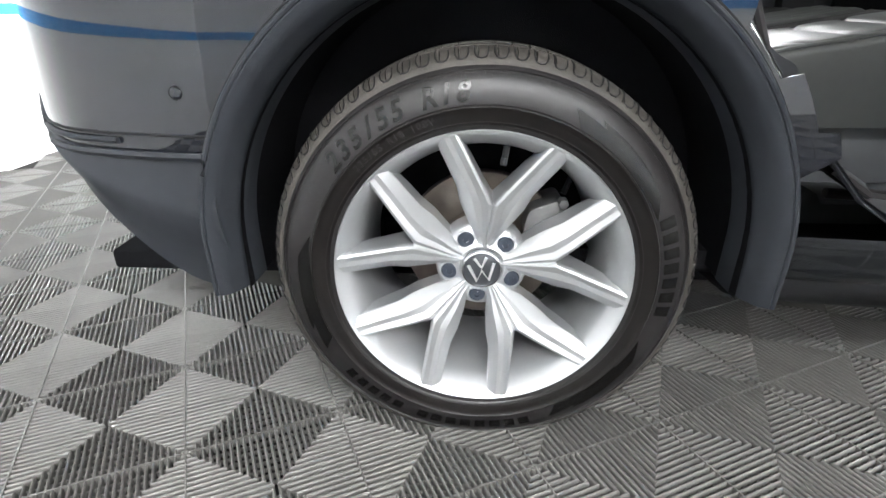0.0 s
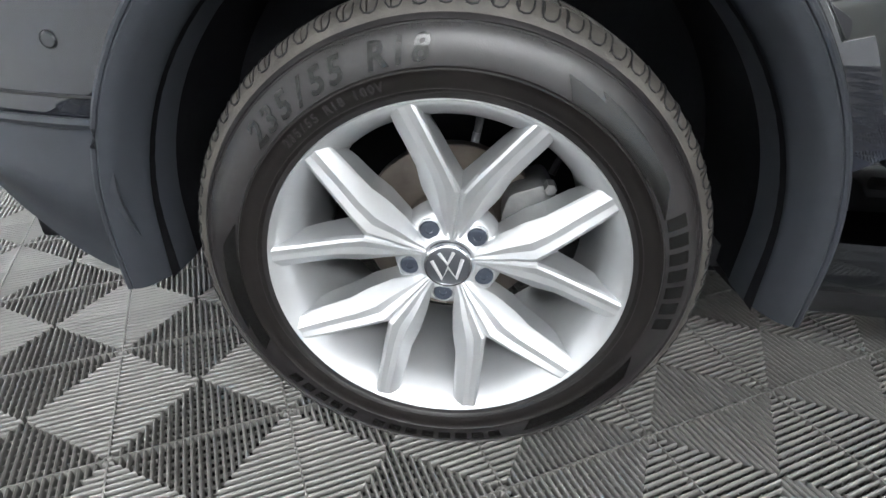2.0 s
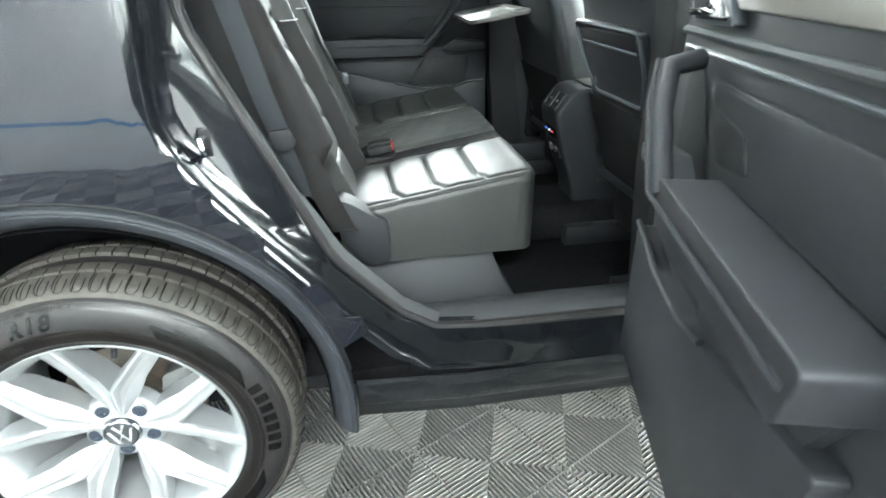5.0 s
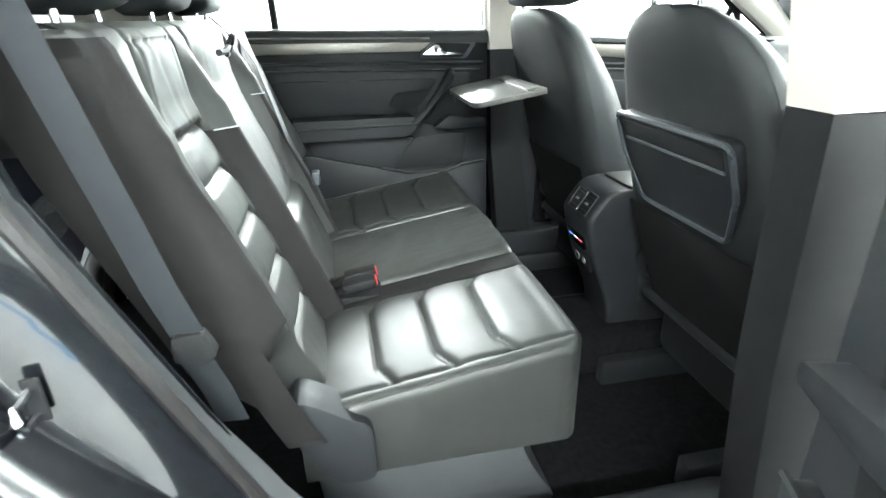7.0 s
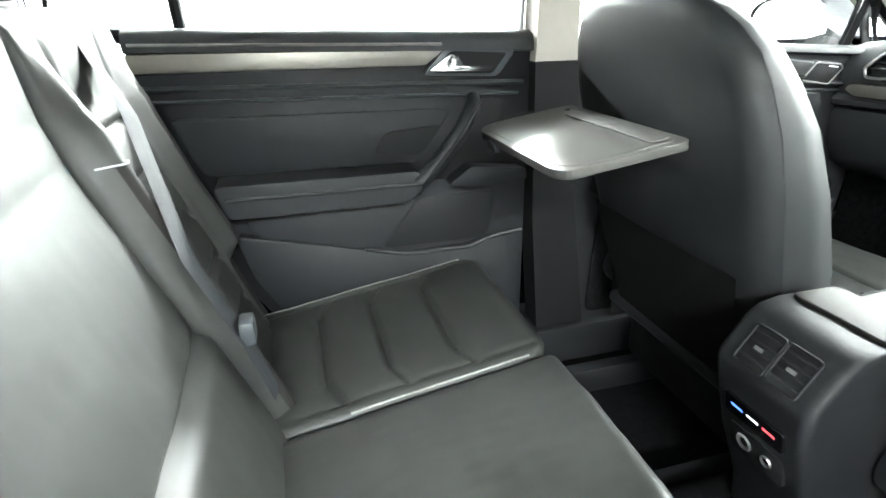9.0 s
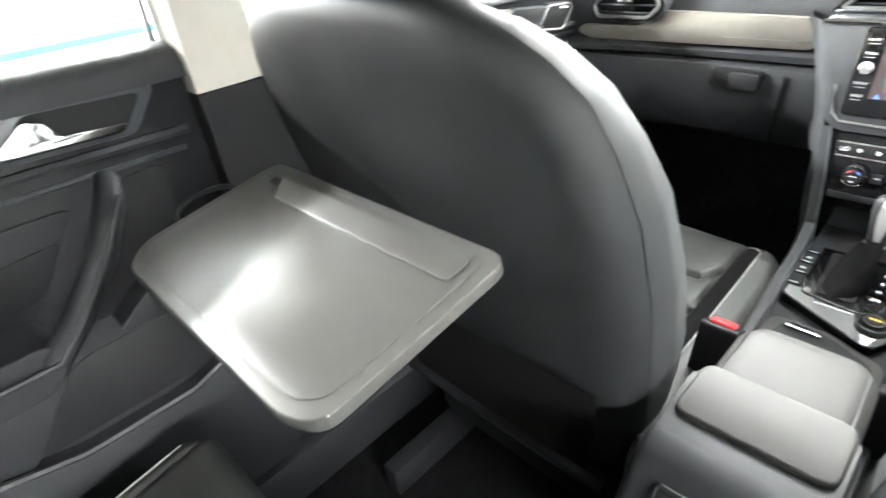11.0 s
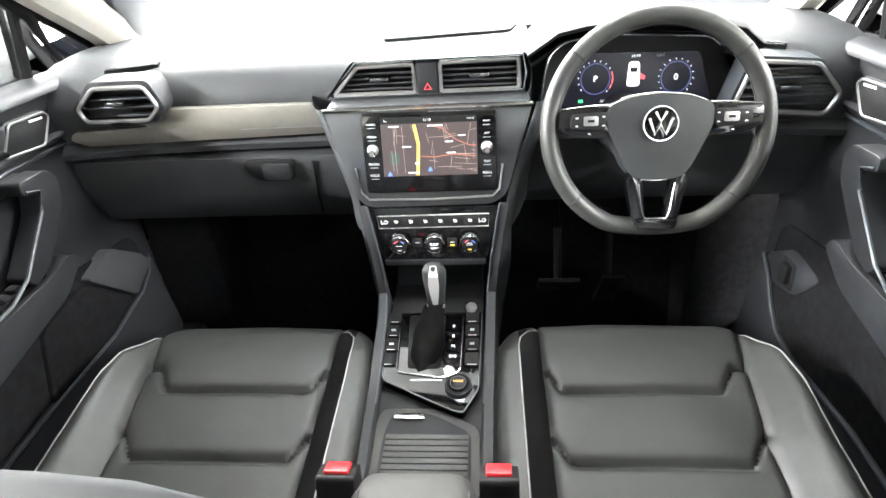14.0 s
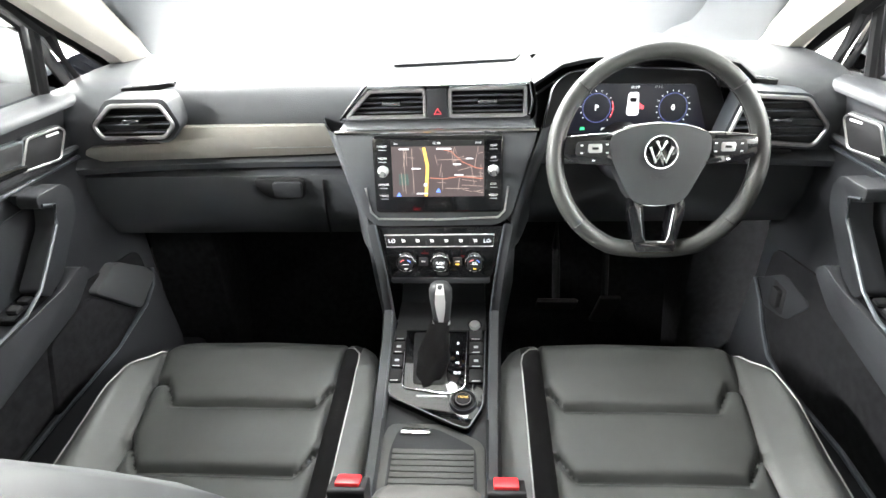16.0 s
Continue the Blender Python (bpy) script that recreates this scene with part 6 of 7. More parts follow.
def cluster(d):
    def face(z):
        return 2.215 + 0.25 * (z - 1.11)

    def plate(pts, d0, d1, r=0.0):
        bm = prism(pts, "x", -d1, -d0, r)
        for v in bm.verts:
            v.co.x += face(v.co.z)
        return bm
    c = thing("instrument_cluster", "digital instrument cluster with dark dials", "car display", (2.22, 0.49, 1.1))
    o = soften([(0.668, 1.06), (0.650, 1.155), (0.620, 1.178), (0.53, 1.186), (0.36, 1.176), (0.33, 1.150), (0.296, 1.06), (0.34, 1.045), (0.62, 1.045)], 0.015)
    part("cluster_face", plate(o, -0.02, 0.0), M_BLACK, c)
    part("cluster_chrome", tube([(face(z) - 0.004, y, z) for y, z in o], 0.0028, 6, closed=True, up=(1, 0, 0)), M_CHROME, c, "chrome cluster surround")
    disp = part("display", plate(soften([(0.622, 1.062), (0.602, 1.155), (0.375, 1.150), (0.345, 1.062)], 0.008), 0.0, 0.0015), M_DISP, c, "dark digital display")
    fr, fu = (0, -1, 0), (0.25, 0, 1)
    for y, z, r, word in ((0.562, 1.110, 0.027, "P"), (0.414, 1.108, 0.027, "0")):
        part("dial", tube([(face(z + r * math.sin(t)) - 0.002, y + r * math.cos(t), z + r * math.sin(t)) for t in span(0, 6.1, 36)], 0.0005, 4, closed=True, up=(1, 0, 0)), M_UIDIM, disp)
        lettering(word, 0.016, M_UI, facing((face(z) - 0.002, y, z), fr, fu), disp)
        bm = bmesh.new()
        for i in range(14):
            t = radians(225 - i * 20)
            tube([(face(z + q * math.sin(t)) - 0.002, y + q * math.cos(t), z + q * math.sin(t)) for q in (r * 1.12, r * 1.22)], 0.0006, 4, bm=bm)
        part("dial_marks", bm, M_UI, disp)
    part("dial_redline", tube([(face(1.110 + 0.032 * math.sin(t)) - 0.0022, 0.562 + 0.032 * -math.cos(t), 1.110 + 0.032 * math.sin(t)) for t in span(-0.6, 0.4, 8)], 0.0010, 4), M_UIR, disp)
    pic = part("car_symbol", plate(soften([(0.502, 1.138), (0.482, 1.138), (0.480, 1.095), (0.504, 1.095)], 0.006), 0.002, 0.003), M_UI, disp, smooth=False)
    part("car_symbol_glass", plate(soften([(0.499, 1.128), (0.485, 1.128), (0.486, 1.120), (0.498, 1.120)], 0.002), 0.003, 0.0034), M_BLACK, pic, smooth=False)
    part("door_warning", plate([(0.480, 1.118), (0.470, 1.112), (0.472, 1.106), (0.480, 1.108)], 0.002, 0.003), M_UIR, disp, smooth=False)
    lettering("00000", 0.0085, M_UI, facing((face(1.070) - 0.002, 0.540, 1.070), fr, fu), disp)
    lettering("11:19", 0.0075, M_UI, facing((face(1.147) - 0.002, 0.490, 1.147), fr, fu), disp)
    lettering("17.5 C", 0.006, M_GREYTXT, facing((face(1.147) - 0.002, 0.445, 1.147), fr, fu), disp)
    part("lamp_green", plate([(0.592, 1.074), (0.584, 1.074), (0.584, 1.069), (0.592, 1.069)], 0.002, 0.003), M_UIG, disp, smooth=False)
    part("lamp_red", plate([(0.517, 1.072), (0.510, 1.072), (0.510, 1.067), (0.517, 1.067)], 0.002, 0.003), M_UIR, disp, smooth=False)
    # hood over the cluster
    arc = [(0.735, 1.150), (0.690, 1.172), (0.640, 1.206), (0.59, 1.216), (0.48, 1.220), (0.38, 1.214), (0.32, 1.200), (0.28, 1.168), (0.245, 1.150)]
    secs = [[Vector((x + (0.02 if 0 < i < 8 else 0), y, z + dz)) for i, (y, z) in enumerate(arc)] for x, dz in ((2.205, -0.014), (2.165, -0.010), (2.160, -0.002), (2.172, 0.004), (2.25, 0.006), (2.40, -0.01), (2.50, -0.045))]
    part("cluster_hood", loft(secs, False, False), M_SOFT, d, "grained black hood over the instruments", angle=50)
    part("hood_lining", loft([[Vector((2.165, y, z - 0.016)) for y, z in arc], [Vector((2.25, 0.48 + (y - 0.48) * 0.86, z - 0.035)) for y, z in arc]], False, False), M_BLACK, d)


dashboard()

# ---- steering wheel ----


def steering_wheel():
    s = thing("steering_wheel", "black leather steering wheel with chrome-edged spokes and flat bottom", "steering wheel", (1.96, 0.512, 1.1))
    M = Matrix.Translation((1.984, 0.5085, 1.104)) @ Matrix.Rotation(radians(21), 4, "Y") @ Matrix(((0, 0, -1, 0), (-1, 0, 0, 0), (0, 1, 0, 0), (0, 0, 0, 1)))
    # local: x right, y up, z towards the driver
    R = 0.1635

    def rim_pt(a, r=R):
        x, y = r * math.cos(a), r * math.sin(a)
        if y < -0.148:
            y = -0.148 + (y + 0.148) * 0.5
        return (x, y, 0.0)
    rim = part("rim", tilted(tube([rim_pt(2 * math.pi * i / 72) for i in range(72)], 0.0142, 12, closed=True, flat=1.15, up=(0, 0, 1)), M), M_LEATHER, s, "worn black leather rim", angle=80)
    part("rim_seam", tilted(tube([rim_pt(2 * math.pi * i / 72, R - 0.0140) for i in range(72)], 0.0012, 5, closed=True), M), M_SEAM, rim)
    for a in (42, 138, 222, 318):
        t = radians(a)
        c = Vector(rim_pt(t))
        ring = [c + Vector((math.cos(t) * 0.0145 * math.cos(q), math.sin(t) * 0.0145 * math.cos(q), 0.0166 * math.sin(q))) for q in span(0, 5.9, 16)]
        part("rim_joint", tilted(tube(ring, 0.0009, 4, closed=True), M), M_SEAM, rim)
    pad = soften([(-0.081, 0.020), (-0.074, 0.036), (-0.042, 0.047), (0.0, 0.051), (0.042, 0.047), (0.074, 0.036), (0.081, 0.020), (0.076, -0.004), (0.048, -0.062), (0.034, -0.076), (0.0, -0.080), (-0.034, -0.076), (-0.048, -0.062), (-0.076, -0.004)], 0.012)
    hub = part("airbag_pad", tilted(prism(pad, "z", -0.02, 0.020, 0.010, 4), M), M_LEATHER2, s, "grained black airbag cover", angle=60)
    part("pad_edge", tilted(tube([(x * 1.03, y * 1.02, 0.004) for x, y in pad[8:-8]], 0.0016, 6), M), M_CHROME, hub)
    em = part("emblem_disc", tilted(prism([(0.026 * math.cos(t), 0.006 + 0.026 * math.sin(t)) for t in span(0, 6.08, 30)], "z", 0.018, 0.023, 0.0015), M), M_GLOSSK, hub, "black disc with chrome emblem")
    part("emblem_ring", tilted(tube([(0.0255 * math.cos(t), 0.006 + 0.0255 * math.sin(t), 0.0232) for t in span(0, 6.08, 30)], 0.0018, 6, closed=True), M), M_CHROME, em)
    c0 = M @ Vector((0, 0.006, 0.0240))
    r3 = M.to_3x3()
    emblem(em, c0, r3 @ Vector((1, 0, 0)), r3 @ Vector((0, 1, 0)), 0.020)
    lettering("AIRBAG", 0.0085, M_HARD, M @ Matrix.Translation((0, -0.034, 0.0205)), hub)
    for sg in (1, -1):
        sp = part("spoke", tilted(prism(soften([(sg * 0.066, 0.034), (sg * 0.150, 0.030), (sg * 0.152, 0.0), (sg * 0.125, -0.012), (sg * 0.070, -0.014)], 0.008), "z", -0.006, 0.018, 0.005), M), M_GLOSSK, s, "gloss black switch spoke")
        kk = part("switch_pod", tilted(prism(soften([(sg * 0.078, 0.026), (sg * 0.132, 0.024), (sg * 0.134, 0.002), (sg * 0.082, -0.002)], 0.006), "z", 0.016, 0.022, 0.002), M), M_BLACK, sp)
        part("switch_pad", tilted(prism(soften([(sg * 0.092, 0.020), (sg * 0.114, 0.020), (sg * 0.114, 0.006), (sg * 0.092, 0.006)], 0.003), "z", 0.020, 0.0232, 0.001), M), M_SATIN, kk, "silver switch pad")
        part("switch_mark", tilted(rbox(min(sg * 0.098, sg * 0.108), max(sg * 0.098, sg * 0.108), 0.011, 0.015, 0.0232, 0.0238), M), M_BLACK, kk, smooth=False)
        for x, y in ((0.084, 0.019), (0.084, 0.006), (0.124, 0.018), (0.124, 0.006), (0.105, -0.006)):
            part("switch_icon", tilted(rbox(sg * x - 0.002, sg * x + 0.002, y - 0.001, y + 0.001, 0.022, 0.0226), M), M_WHITE, kk, smooth=False)
        part("lower_spoke", tilted(prism(soften([(sg * 0.040, -0.060), (sg * 0.022, -0.078), (sg * 0.014, -0.150), (sg * 0.032, -0.150), (sg * 0.046, -0.085)], 0.006), "z", -0.004, 0.018, 0.004), M), M_GLOSSK, s, "gloss black lower spoke")
        part("spoke_line", tilted(tube([(sg * 0.075, 0.036, 0.012), (sg * 0.110, 0.0345, 0.013), (sg * 0.148, 0.031, 0.014)], 0.0013, 6), M), M_CHROME, sp)
    part("spoke_bridge", tilted(prism(soften([(-0.034, -0.140), (0.034, -0.140), (0.030, -0.156), (-0.030, -0.156)], 0.005), "z", 0.0, 0.022, 0.004), M), M_GLOSSK, s)
    part("spoke_trim", tilted(tube([(-0.027, -0.084, 0.017), (-0.021, -0.128, 0.018), (-0.016, -0.139, 0.019), (0.016, -0.139, 0.019), (0.021, -0.128, 0.018), (0.027, -0.084, 0.017)], 0.0018, 6), M), M_CHROME, s, "chrome trim inside the lower spoke")
    # column and stalks
    part("column_shroud", tube([(2.06, 0.509, 1.072), (2.13, 0.509, 1.045), (2.22, 0.509, 1.02)], [0.045, 0.055, 0.06], 14), M_HARD, s, angle=60)
    for sg, l in ((-1, 0.155), (1, 0.125)):
        st = part("stalk", tube([(2.065, 0.509 + sg * 0.04, 1.085), (2.055, 0.509 + sg * 0.10, 1.098), (2.04, 0.509 + sg * l, 1.108)], [0.008, 0.009, 0.012], 10, flat=0.7), M_BLACK, s, "black column stalk")
        part("stalk_mark", rbox(2.036, 2.041, 0.509 + sg * (l - 0.03) - 0.012, 0.509 + sg * (l - 0.03) + 0.012, 1.114, 1.116), M_WHITE, st)
    return s


steering_wheel()

# ---- centre console ----


def console():
    c = thing("centre_console", "dark centre console with gear lever, switches and armrest", "car console", (1.6, YC, 0.36))
    body = [(1.41, 0.36), (2.16, 0.36), (2.16, 0.82), (2.05, 0.760), (1.985, 0.735), (1.76, 0.722), (1.60, 0.706), (1.41, 0.70)]
    part("console_body", prism(body, "y", 0.782, 0.958, 0.006), M_HARD, c)
    for sg in (1, -1):
        pts = [(dx(0.945) - 0.006, YC + sg * 0.132, 0.945), (dx(0.85) - 0.008, YC + sg * 0.116, 0.85), (1.985, YC + sg * 0.107, 0.775), (1.93, YC + sg * 0.104, 0.752), (1.75, YC + sg * 0.097, 0.735), (1.55, YC + sg * 0.092, 0.72), (1.45, YC + sg * 0.092, 0.71)]
        secs = []
        for x, y, z in pts:
            secs.append([Vector((x + 0.004, y - sg * 0.012, z + 0.003)), Vector((x, y - sg * 0.008, z + 0.008)), Vector((x, y + sg * 0.006, z + 0.006)), Vector((x + 0.006, y + sg * 0.012, z - 0.01)), Vector((x + 0.05, y + sg * 0.014, z - 0.16)), Vector((x + 0.05, y - sg * 0.012, z - 0.16))])
        part("console_rail", loft(secs), M_SOFT, c, "dark padded console rail")
        part("rail_edge", tube([(x - 0.002, y - sg * 0.010, z + 0.007) for x, y, z in pts[:5]], 0.0018, 5), M_SATINK, c)
    # switch plate round the lever
    tilt = Matrix.Translation((1.86, YC, 0.742)) @ Matrix.Rotation(radians(-4), 4, "Y")
    pl = soften([(0.128, 0.092), (0.130, -0.088), (-0.078, -0.080), (-0.126, -0.055), (-0.120, -0.035), (-0.060, 0.085)], 0.010)
    plate = part("switch_plate", tilted(prism(pl, "z", -0.02, 0.004, 0.003), tilt), M_GLOSSK, c, "gloss black switch plate")
    part("plate_edge", tilted(tube([(x, y, 0.004) for x, y in pl], 0.0013, 6, closed=True), tilt), M_SATINK, plate, "dark satin plate edge")
    fr = soften([(0.105, 0.068), (0.107, -0.052), (-0.045, -0.048), (-0.058, -0.020), (-0.045, 0.062)], 0.010)
    part("gate_frame", tilted(tube([(x, y, 0.006) for x, y in fr], 0.0014, 6, closed=True), tilt), M_CHROME, plate)
    part("gate_well", tilted(prism(soften([(0.092, 0.052), (0.092, -0.018), (-0.036, -0.014), (-0.036, 0.044)], 0.008), "z", 0.002, 0.0055, 0.001), tilt), M_BLACK, plate)
    # boot and lever
    secs = []
    for i, (t, hx, hy, z) in enumerate(((0, 0.058, 0.030, 0.004), (0.15, 0.054, 0.029, 0.016), (0.3, 0.046, 0.026, 0.024), (0.45, 0.040, 0.024, 0.034), (0.6, 0.033, 0.021, 0.044), (0.75, 0.027, 0.019, 0.053), (0.9, 0.020, 0.016, 0.061), (1.0, 0.015, 0.014, 0.068))):
        cx, cyy = 0.018 + 0.047 * t, 0.014 - 0.019 * t
        ring = []
        for j in range(20):
            a = 2 * math.pi * j / 20
            q = 1 + 0.15 * math.sin(3 * a + i * 0.8) * (1 - abs(t - 0.4)) + 0.06 * math.sin(7 * a - i * 1.3)
            ring.append(Vector((cx + hx * math.cos(a) * q, cyy + hy * math.sin(a) * q, z)))
        secs.append(ring)
    lev = part("lever_boot", tilted(loft(secs), tilt), M_CLOTH, c, "creased black leather lever boot", angle=70)
    low_k = tilt @ Matrix.Translation((0, 0, -0.045))
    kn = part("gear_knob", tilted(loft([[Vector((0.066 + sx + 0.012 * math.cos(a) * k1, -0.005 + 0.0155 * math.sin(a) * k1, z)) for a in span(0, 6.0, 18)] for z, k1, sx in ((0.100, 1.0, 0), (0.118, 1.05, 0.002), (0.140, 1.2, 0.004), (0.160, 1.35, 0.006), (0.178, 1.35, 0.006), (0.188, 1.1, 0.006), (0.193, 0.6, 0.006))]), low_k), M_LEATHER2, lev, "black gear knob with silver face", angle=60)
    part("knob_face", tilted(loft([[Vector((0.0535 - 0.0135 * (k1 - 1) + sx, -0.005 + w * 1.05 * s2, z)) for s2 in (-1, -0.5, 0, 0.5, 1)] for z, k1, w, sx in ((0.118, 1.05, 0.004, -0.003), (0.140, 1.2, 0.007, -0.002), (0.165, 1.35, 0.009, 0.0), (0.182, 1.3, 0.008, 0.002), (0.194, 0.6, 0.005, 0.008))], False, False), low_k), M_SILVER, kn, "bright silver knob face")
    part("knob_collar", tilted(lathe([(0.0135, 0.098), (0.0165, 0.100), (0.0165, 0.108), (0.0135, 0.110)], (0.065, -0.004, 0), 20, "z"), low_k), M_SATIN, kn)
    r3 = tilt.to_3x3()
    for i, wd in enumerate(("P", "R", "N", "D/S")):
        lettering(wd, 0.0085, M_UI, tilt @ Matrix.Translation((0.062 - 0.024 * i, -0.034, 0.0052)) @ Matrix.Rotation(radians(-90), 4, "Z"), plate)
    # side switches
    for i in range(4):
        x = 0.085 - 0.034 * i
        for y, hw in ((0.078, 0.011), (-0.068, 0.0125)):
            sw = part("switch", tilted(prism(soften([(x + 0.015, y - hw), (x + 0.015, y + hw), (x - 0.015, y + hw), (x - 0.015, y - hw)], 0.003), "z", 0.002, 0.0075, 0.0015), tilt), M_BLACK, plate)
            part("switch_line", tilted(rbox(x - 0.0135, x - 0.0125, y - hw * 0.6, y + hw * 0.6, 0.0075, 0.0081), tilt), M_WHITE, sw, smooth=False)
            if (i in (1, 2)) :
                part("switch_icon", tilted(rbox(x - 0.002, x + 0.003, y - 0.004, y + 0.004, 0.0075, 0.0081), tilt), M_GREYTXT, sw, smooth=False)
    sb = part("start_button", tilted(lathe([(0.0, 0.014), (0.0095, 0.0135), (0.011, 0.011), (0.0115, 0.002)], (0.108, -0.066, 0), 28, "z"), tilt), M_SATIN, plate, "silver start button")
    part("button_ring", tilted(lathe([(0.0118, 0.002), (0.0122, 0.009), (0.014, 0.009), (0.0145, 0.002)], (0.108, -0.066, 0), 28, "z"), tilt), M_CHROME, sb)
    md = part("mode_dial", tilted(lathe([(0.0, 0.016), (0.014, 0.016), (0.0155, 0.0145), (0.0165, 0.012), (0.0215, 0.011), (0.0225, 0.004)], (-0.075, -0.046, 0), 36, "z"), tilt), M_BLACK, plate, "black drive mode dial")
    part("dial_ring", tilted(lathe([(0.0205, 0.011), (0.021, 0.0125), (0.0225, 0.012), (0.024, 0.003)], (-0.075, -0.046, 0), 36, "z"), tilt), M_SATINK, md)
    part("dial_ring", tilted(lathe([(0.0125, 0.0158), (0.013, 0.0170), (0.0138, 0.0158)], (-0.075, -0.046, 0), 36, "z"), tilt), M_SATIN, md)
    lettering("MODE", 0.0058, M_UIO, tilt @ Matrix.Translation((-0.072, -0.046, 0.0162)) @ Matrix.Rotation(radians(-90), 4, "Z"), md)
    part("badge_bar", tilted(rbox(-0.063, -0.0595, -0.018, 0.036, 0.004, 0.0048), tilt), M_GREYTXT, plate)
    # lidded tray with ribbed roller cover
    tr = part("tray_surround", prism(soften([(1.752, 0.948), (1.752, 0.86), (1.716, 0.79), (1.56, 0.785), (1.56, 0.955), (1.72, 0.955)], 0.015), "z", 0.70, 0.7265, 0.004), M_CONSOLE, c)
    part("tray_recess", prism(soften([(1.742, 0.930), (1.742, 0.868), (1.705, 0.802), (1.57, 0.800), (1.57, 0.940), (1.70, 0.940)], 0.015), "z", 0.724, 0.7275, 0.001), M_HARD, c)
    for i in range(12):
        x = 1.575 + 0.0105 * i
        part("cover_rib", rbox(x, x + 0.0094, 0.806, 0.935, 0.7265, 0.7292, 0.0008), M_CONSOLE, tr)
    part("latch_tab", prism(soften([(1.738, 0.925), (1.738, 0.878), (1.727, 0.876), (1.727, 0.927)], 0.003), "z", 0.727, 0.7325, 0.0015), M_CHROME, c, "chrome tray catch")
    # armrest
    secs = []
    for x, z0, z1, w in ((1.285, 0.74, 0.80, 0.060), (1.295, 0.725, 0.828, 0.074), (1.32, 0.715, 0.838, 0.080), (1.44, 0.735, 0.848, 0.081), (1.53, 0.765, 0.853, 0.078), (1.556, 0.775, 0.845, 0.070), (1.566, 0.79, 0.828, 0.056)):
        secs.append([Vector((x, YC - 0.006 + y, z)) for y, z in rrect(2 * w, z1 - z0, min(0.028, (z1 - z0) * 0.45), 4, 0, (z0 + z1) / 2)])
    ar = part("armrest", loft(secs), M_ARMREST, c, "padded black leather armrest", angle=60)
    for sg in (1, -1):
        part("armrest_seam", tube([(x, YC - 0.006 + sg * (w - 0.012), z1 - 0.004) for x, z0, z1, w in ((1.31, 0, 0.835, 0.078), (1.44, 0, 0.848, 0.081), (1.53, 0, 0.853, 0.078))], 0.0015, 5), M_SEAM, ar)
    part("armrest_base", prism(soften([(1.27, 0.70), (1.56, 0.715), (1.55, 0.76), (1.50, 0.775), (1.28, 0.75)], 0.015), "y", 0.795, 0.935, 0.006), M_HARD, c)
    # rear face: vents, climate display, sockets
    sect = []
    for z, xb, w in ((0.36, 1.325, 0.076), (0.52, 1.305, 0.080), (0.60, 1.275, 0.084), (0.64, 1.258, 0.084), (0.73, 1.231, 0.084), (0.77, 1.225, 0.088), (0.787, 1.227, 0.088), (0.838, 1.263, 0.088), (0.853, 1.280, 0.086), (0.860, 1.310, 0.084)):
        sect.append([Vector((x, YC - 0.004 + y, z)) for x, y in rrect(1.42 - xb, 2 * w, 0.016, 4, (1.42 + xb) / 2, 0)])
    rc = part("rear_housing", loft(sect), M_HARD, c, "dark plastic rear console end", angle=60)
    for sg in (1, -1):
        lay = Matrix.Translation((1.2435, YC - 0.008 + sg * 0.0285, 0.8145)) @ Matrix.Rotation(radians(35), 4, "Y")
        vw = part("rear_vent", tilted(prism(soften([(-0.025, -0.030), (0.025, -0.030), (0.025, 0.030), (-0.025, 0.030)], 0.005), "x", -0.0005, 0.004, 0.001), lay), M_BLACK, c)
        for i in range(4):
            part("slat", tilted(rbox(-0.0015, 0.003, -0.023, 0.023, -0.021 + 0.0135 * i, -0.0175 + 0.0135 * i, 0.0008), lay), M_HARD, vw)
        part("vent_tab", tilted(rbox(-0.0045, 0.0, -0.007, 0.007, -0.004, 0.002, 0.001), lay), M_SATIN, vw, "small bright vent tab")
        part("vent_frame", tilted(tube([(-0.0008, y, z) for y, z in rrect(0.053, 0.063, 0.006, 3)], 0.0022, 6, closed=True, up=(1, 0, 0)), lay), M_HARD, vw)
    dp = part("rear_display", tilted(prism(soften([(-0.055, -0.019), (0.055, -0.019), (0.055, 0.019), (-0.055, 0.019)], 0.006), "x", -0.003, 0.02, 0.001), Matrix.Translation((1.236, YC - 0.004, 0.707)) @ Matrix.Rotation(radians(-13), 4, "Y")), M_GLOSSK, c, "small rear climate display")
    for y, m in ((0.030, M_UIB), (0.0, M_UI), (-0.030, M_UIR)):
        part("display_mark", tilted(rbox(-0.0036, -0.003, y - 0.011, y + 0.011, -0.0025, 0.0025), Matrix.Translation((1.236, YC - 0.004, 0.709)) @ Matrix.Rotation(radians(-13), 4, "Y")), m, dp, smooth=False)
    sk = part("socket_panel", tilted(prism(soften([(-0.052, -0.03), (0.052, -0.03), (0.052, 0.026), (-0.052, 0.026)], 0.012), "x", -0.002, 0.02, 0.002), Matrix.Translation((1.256, YC - 0.004, 0.642)) @ Matrix.Rotation(radians(-13), 4, "Y")), M_BLACK, c)
    for y, r in ((0.022, 0.013), (-0.022, 0.009)):
        part("socket", tilted(lathe([(r * 0.6, -0.0025), (r, -0.005), (r * 1.15, -0.002)], (0, y, 0), 20, "x"), Matrix.Translation((1.256, YC - 0.004, 0.642)) @ Matrix.Rotation(radians(-13), 4, "Y")), M_SATIN, sk)
    part("housing_top", prism(soften([(1.338, YC - 0.084), (1.338, YC + 0.074), (1.43, YC + 0.074), (1.43, YC - 0.084)], 0.018), "z", 0.838, 0.866, 0.008, 3), M_ARMREST, c, "leather-covered console end")
    return c


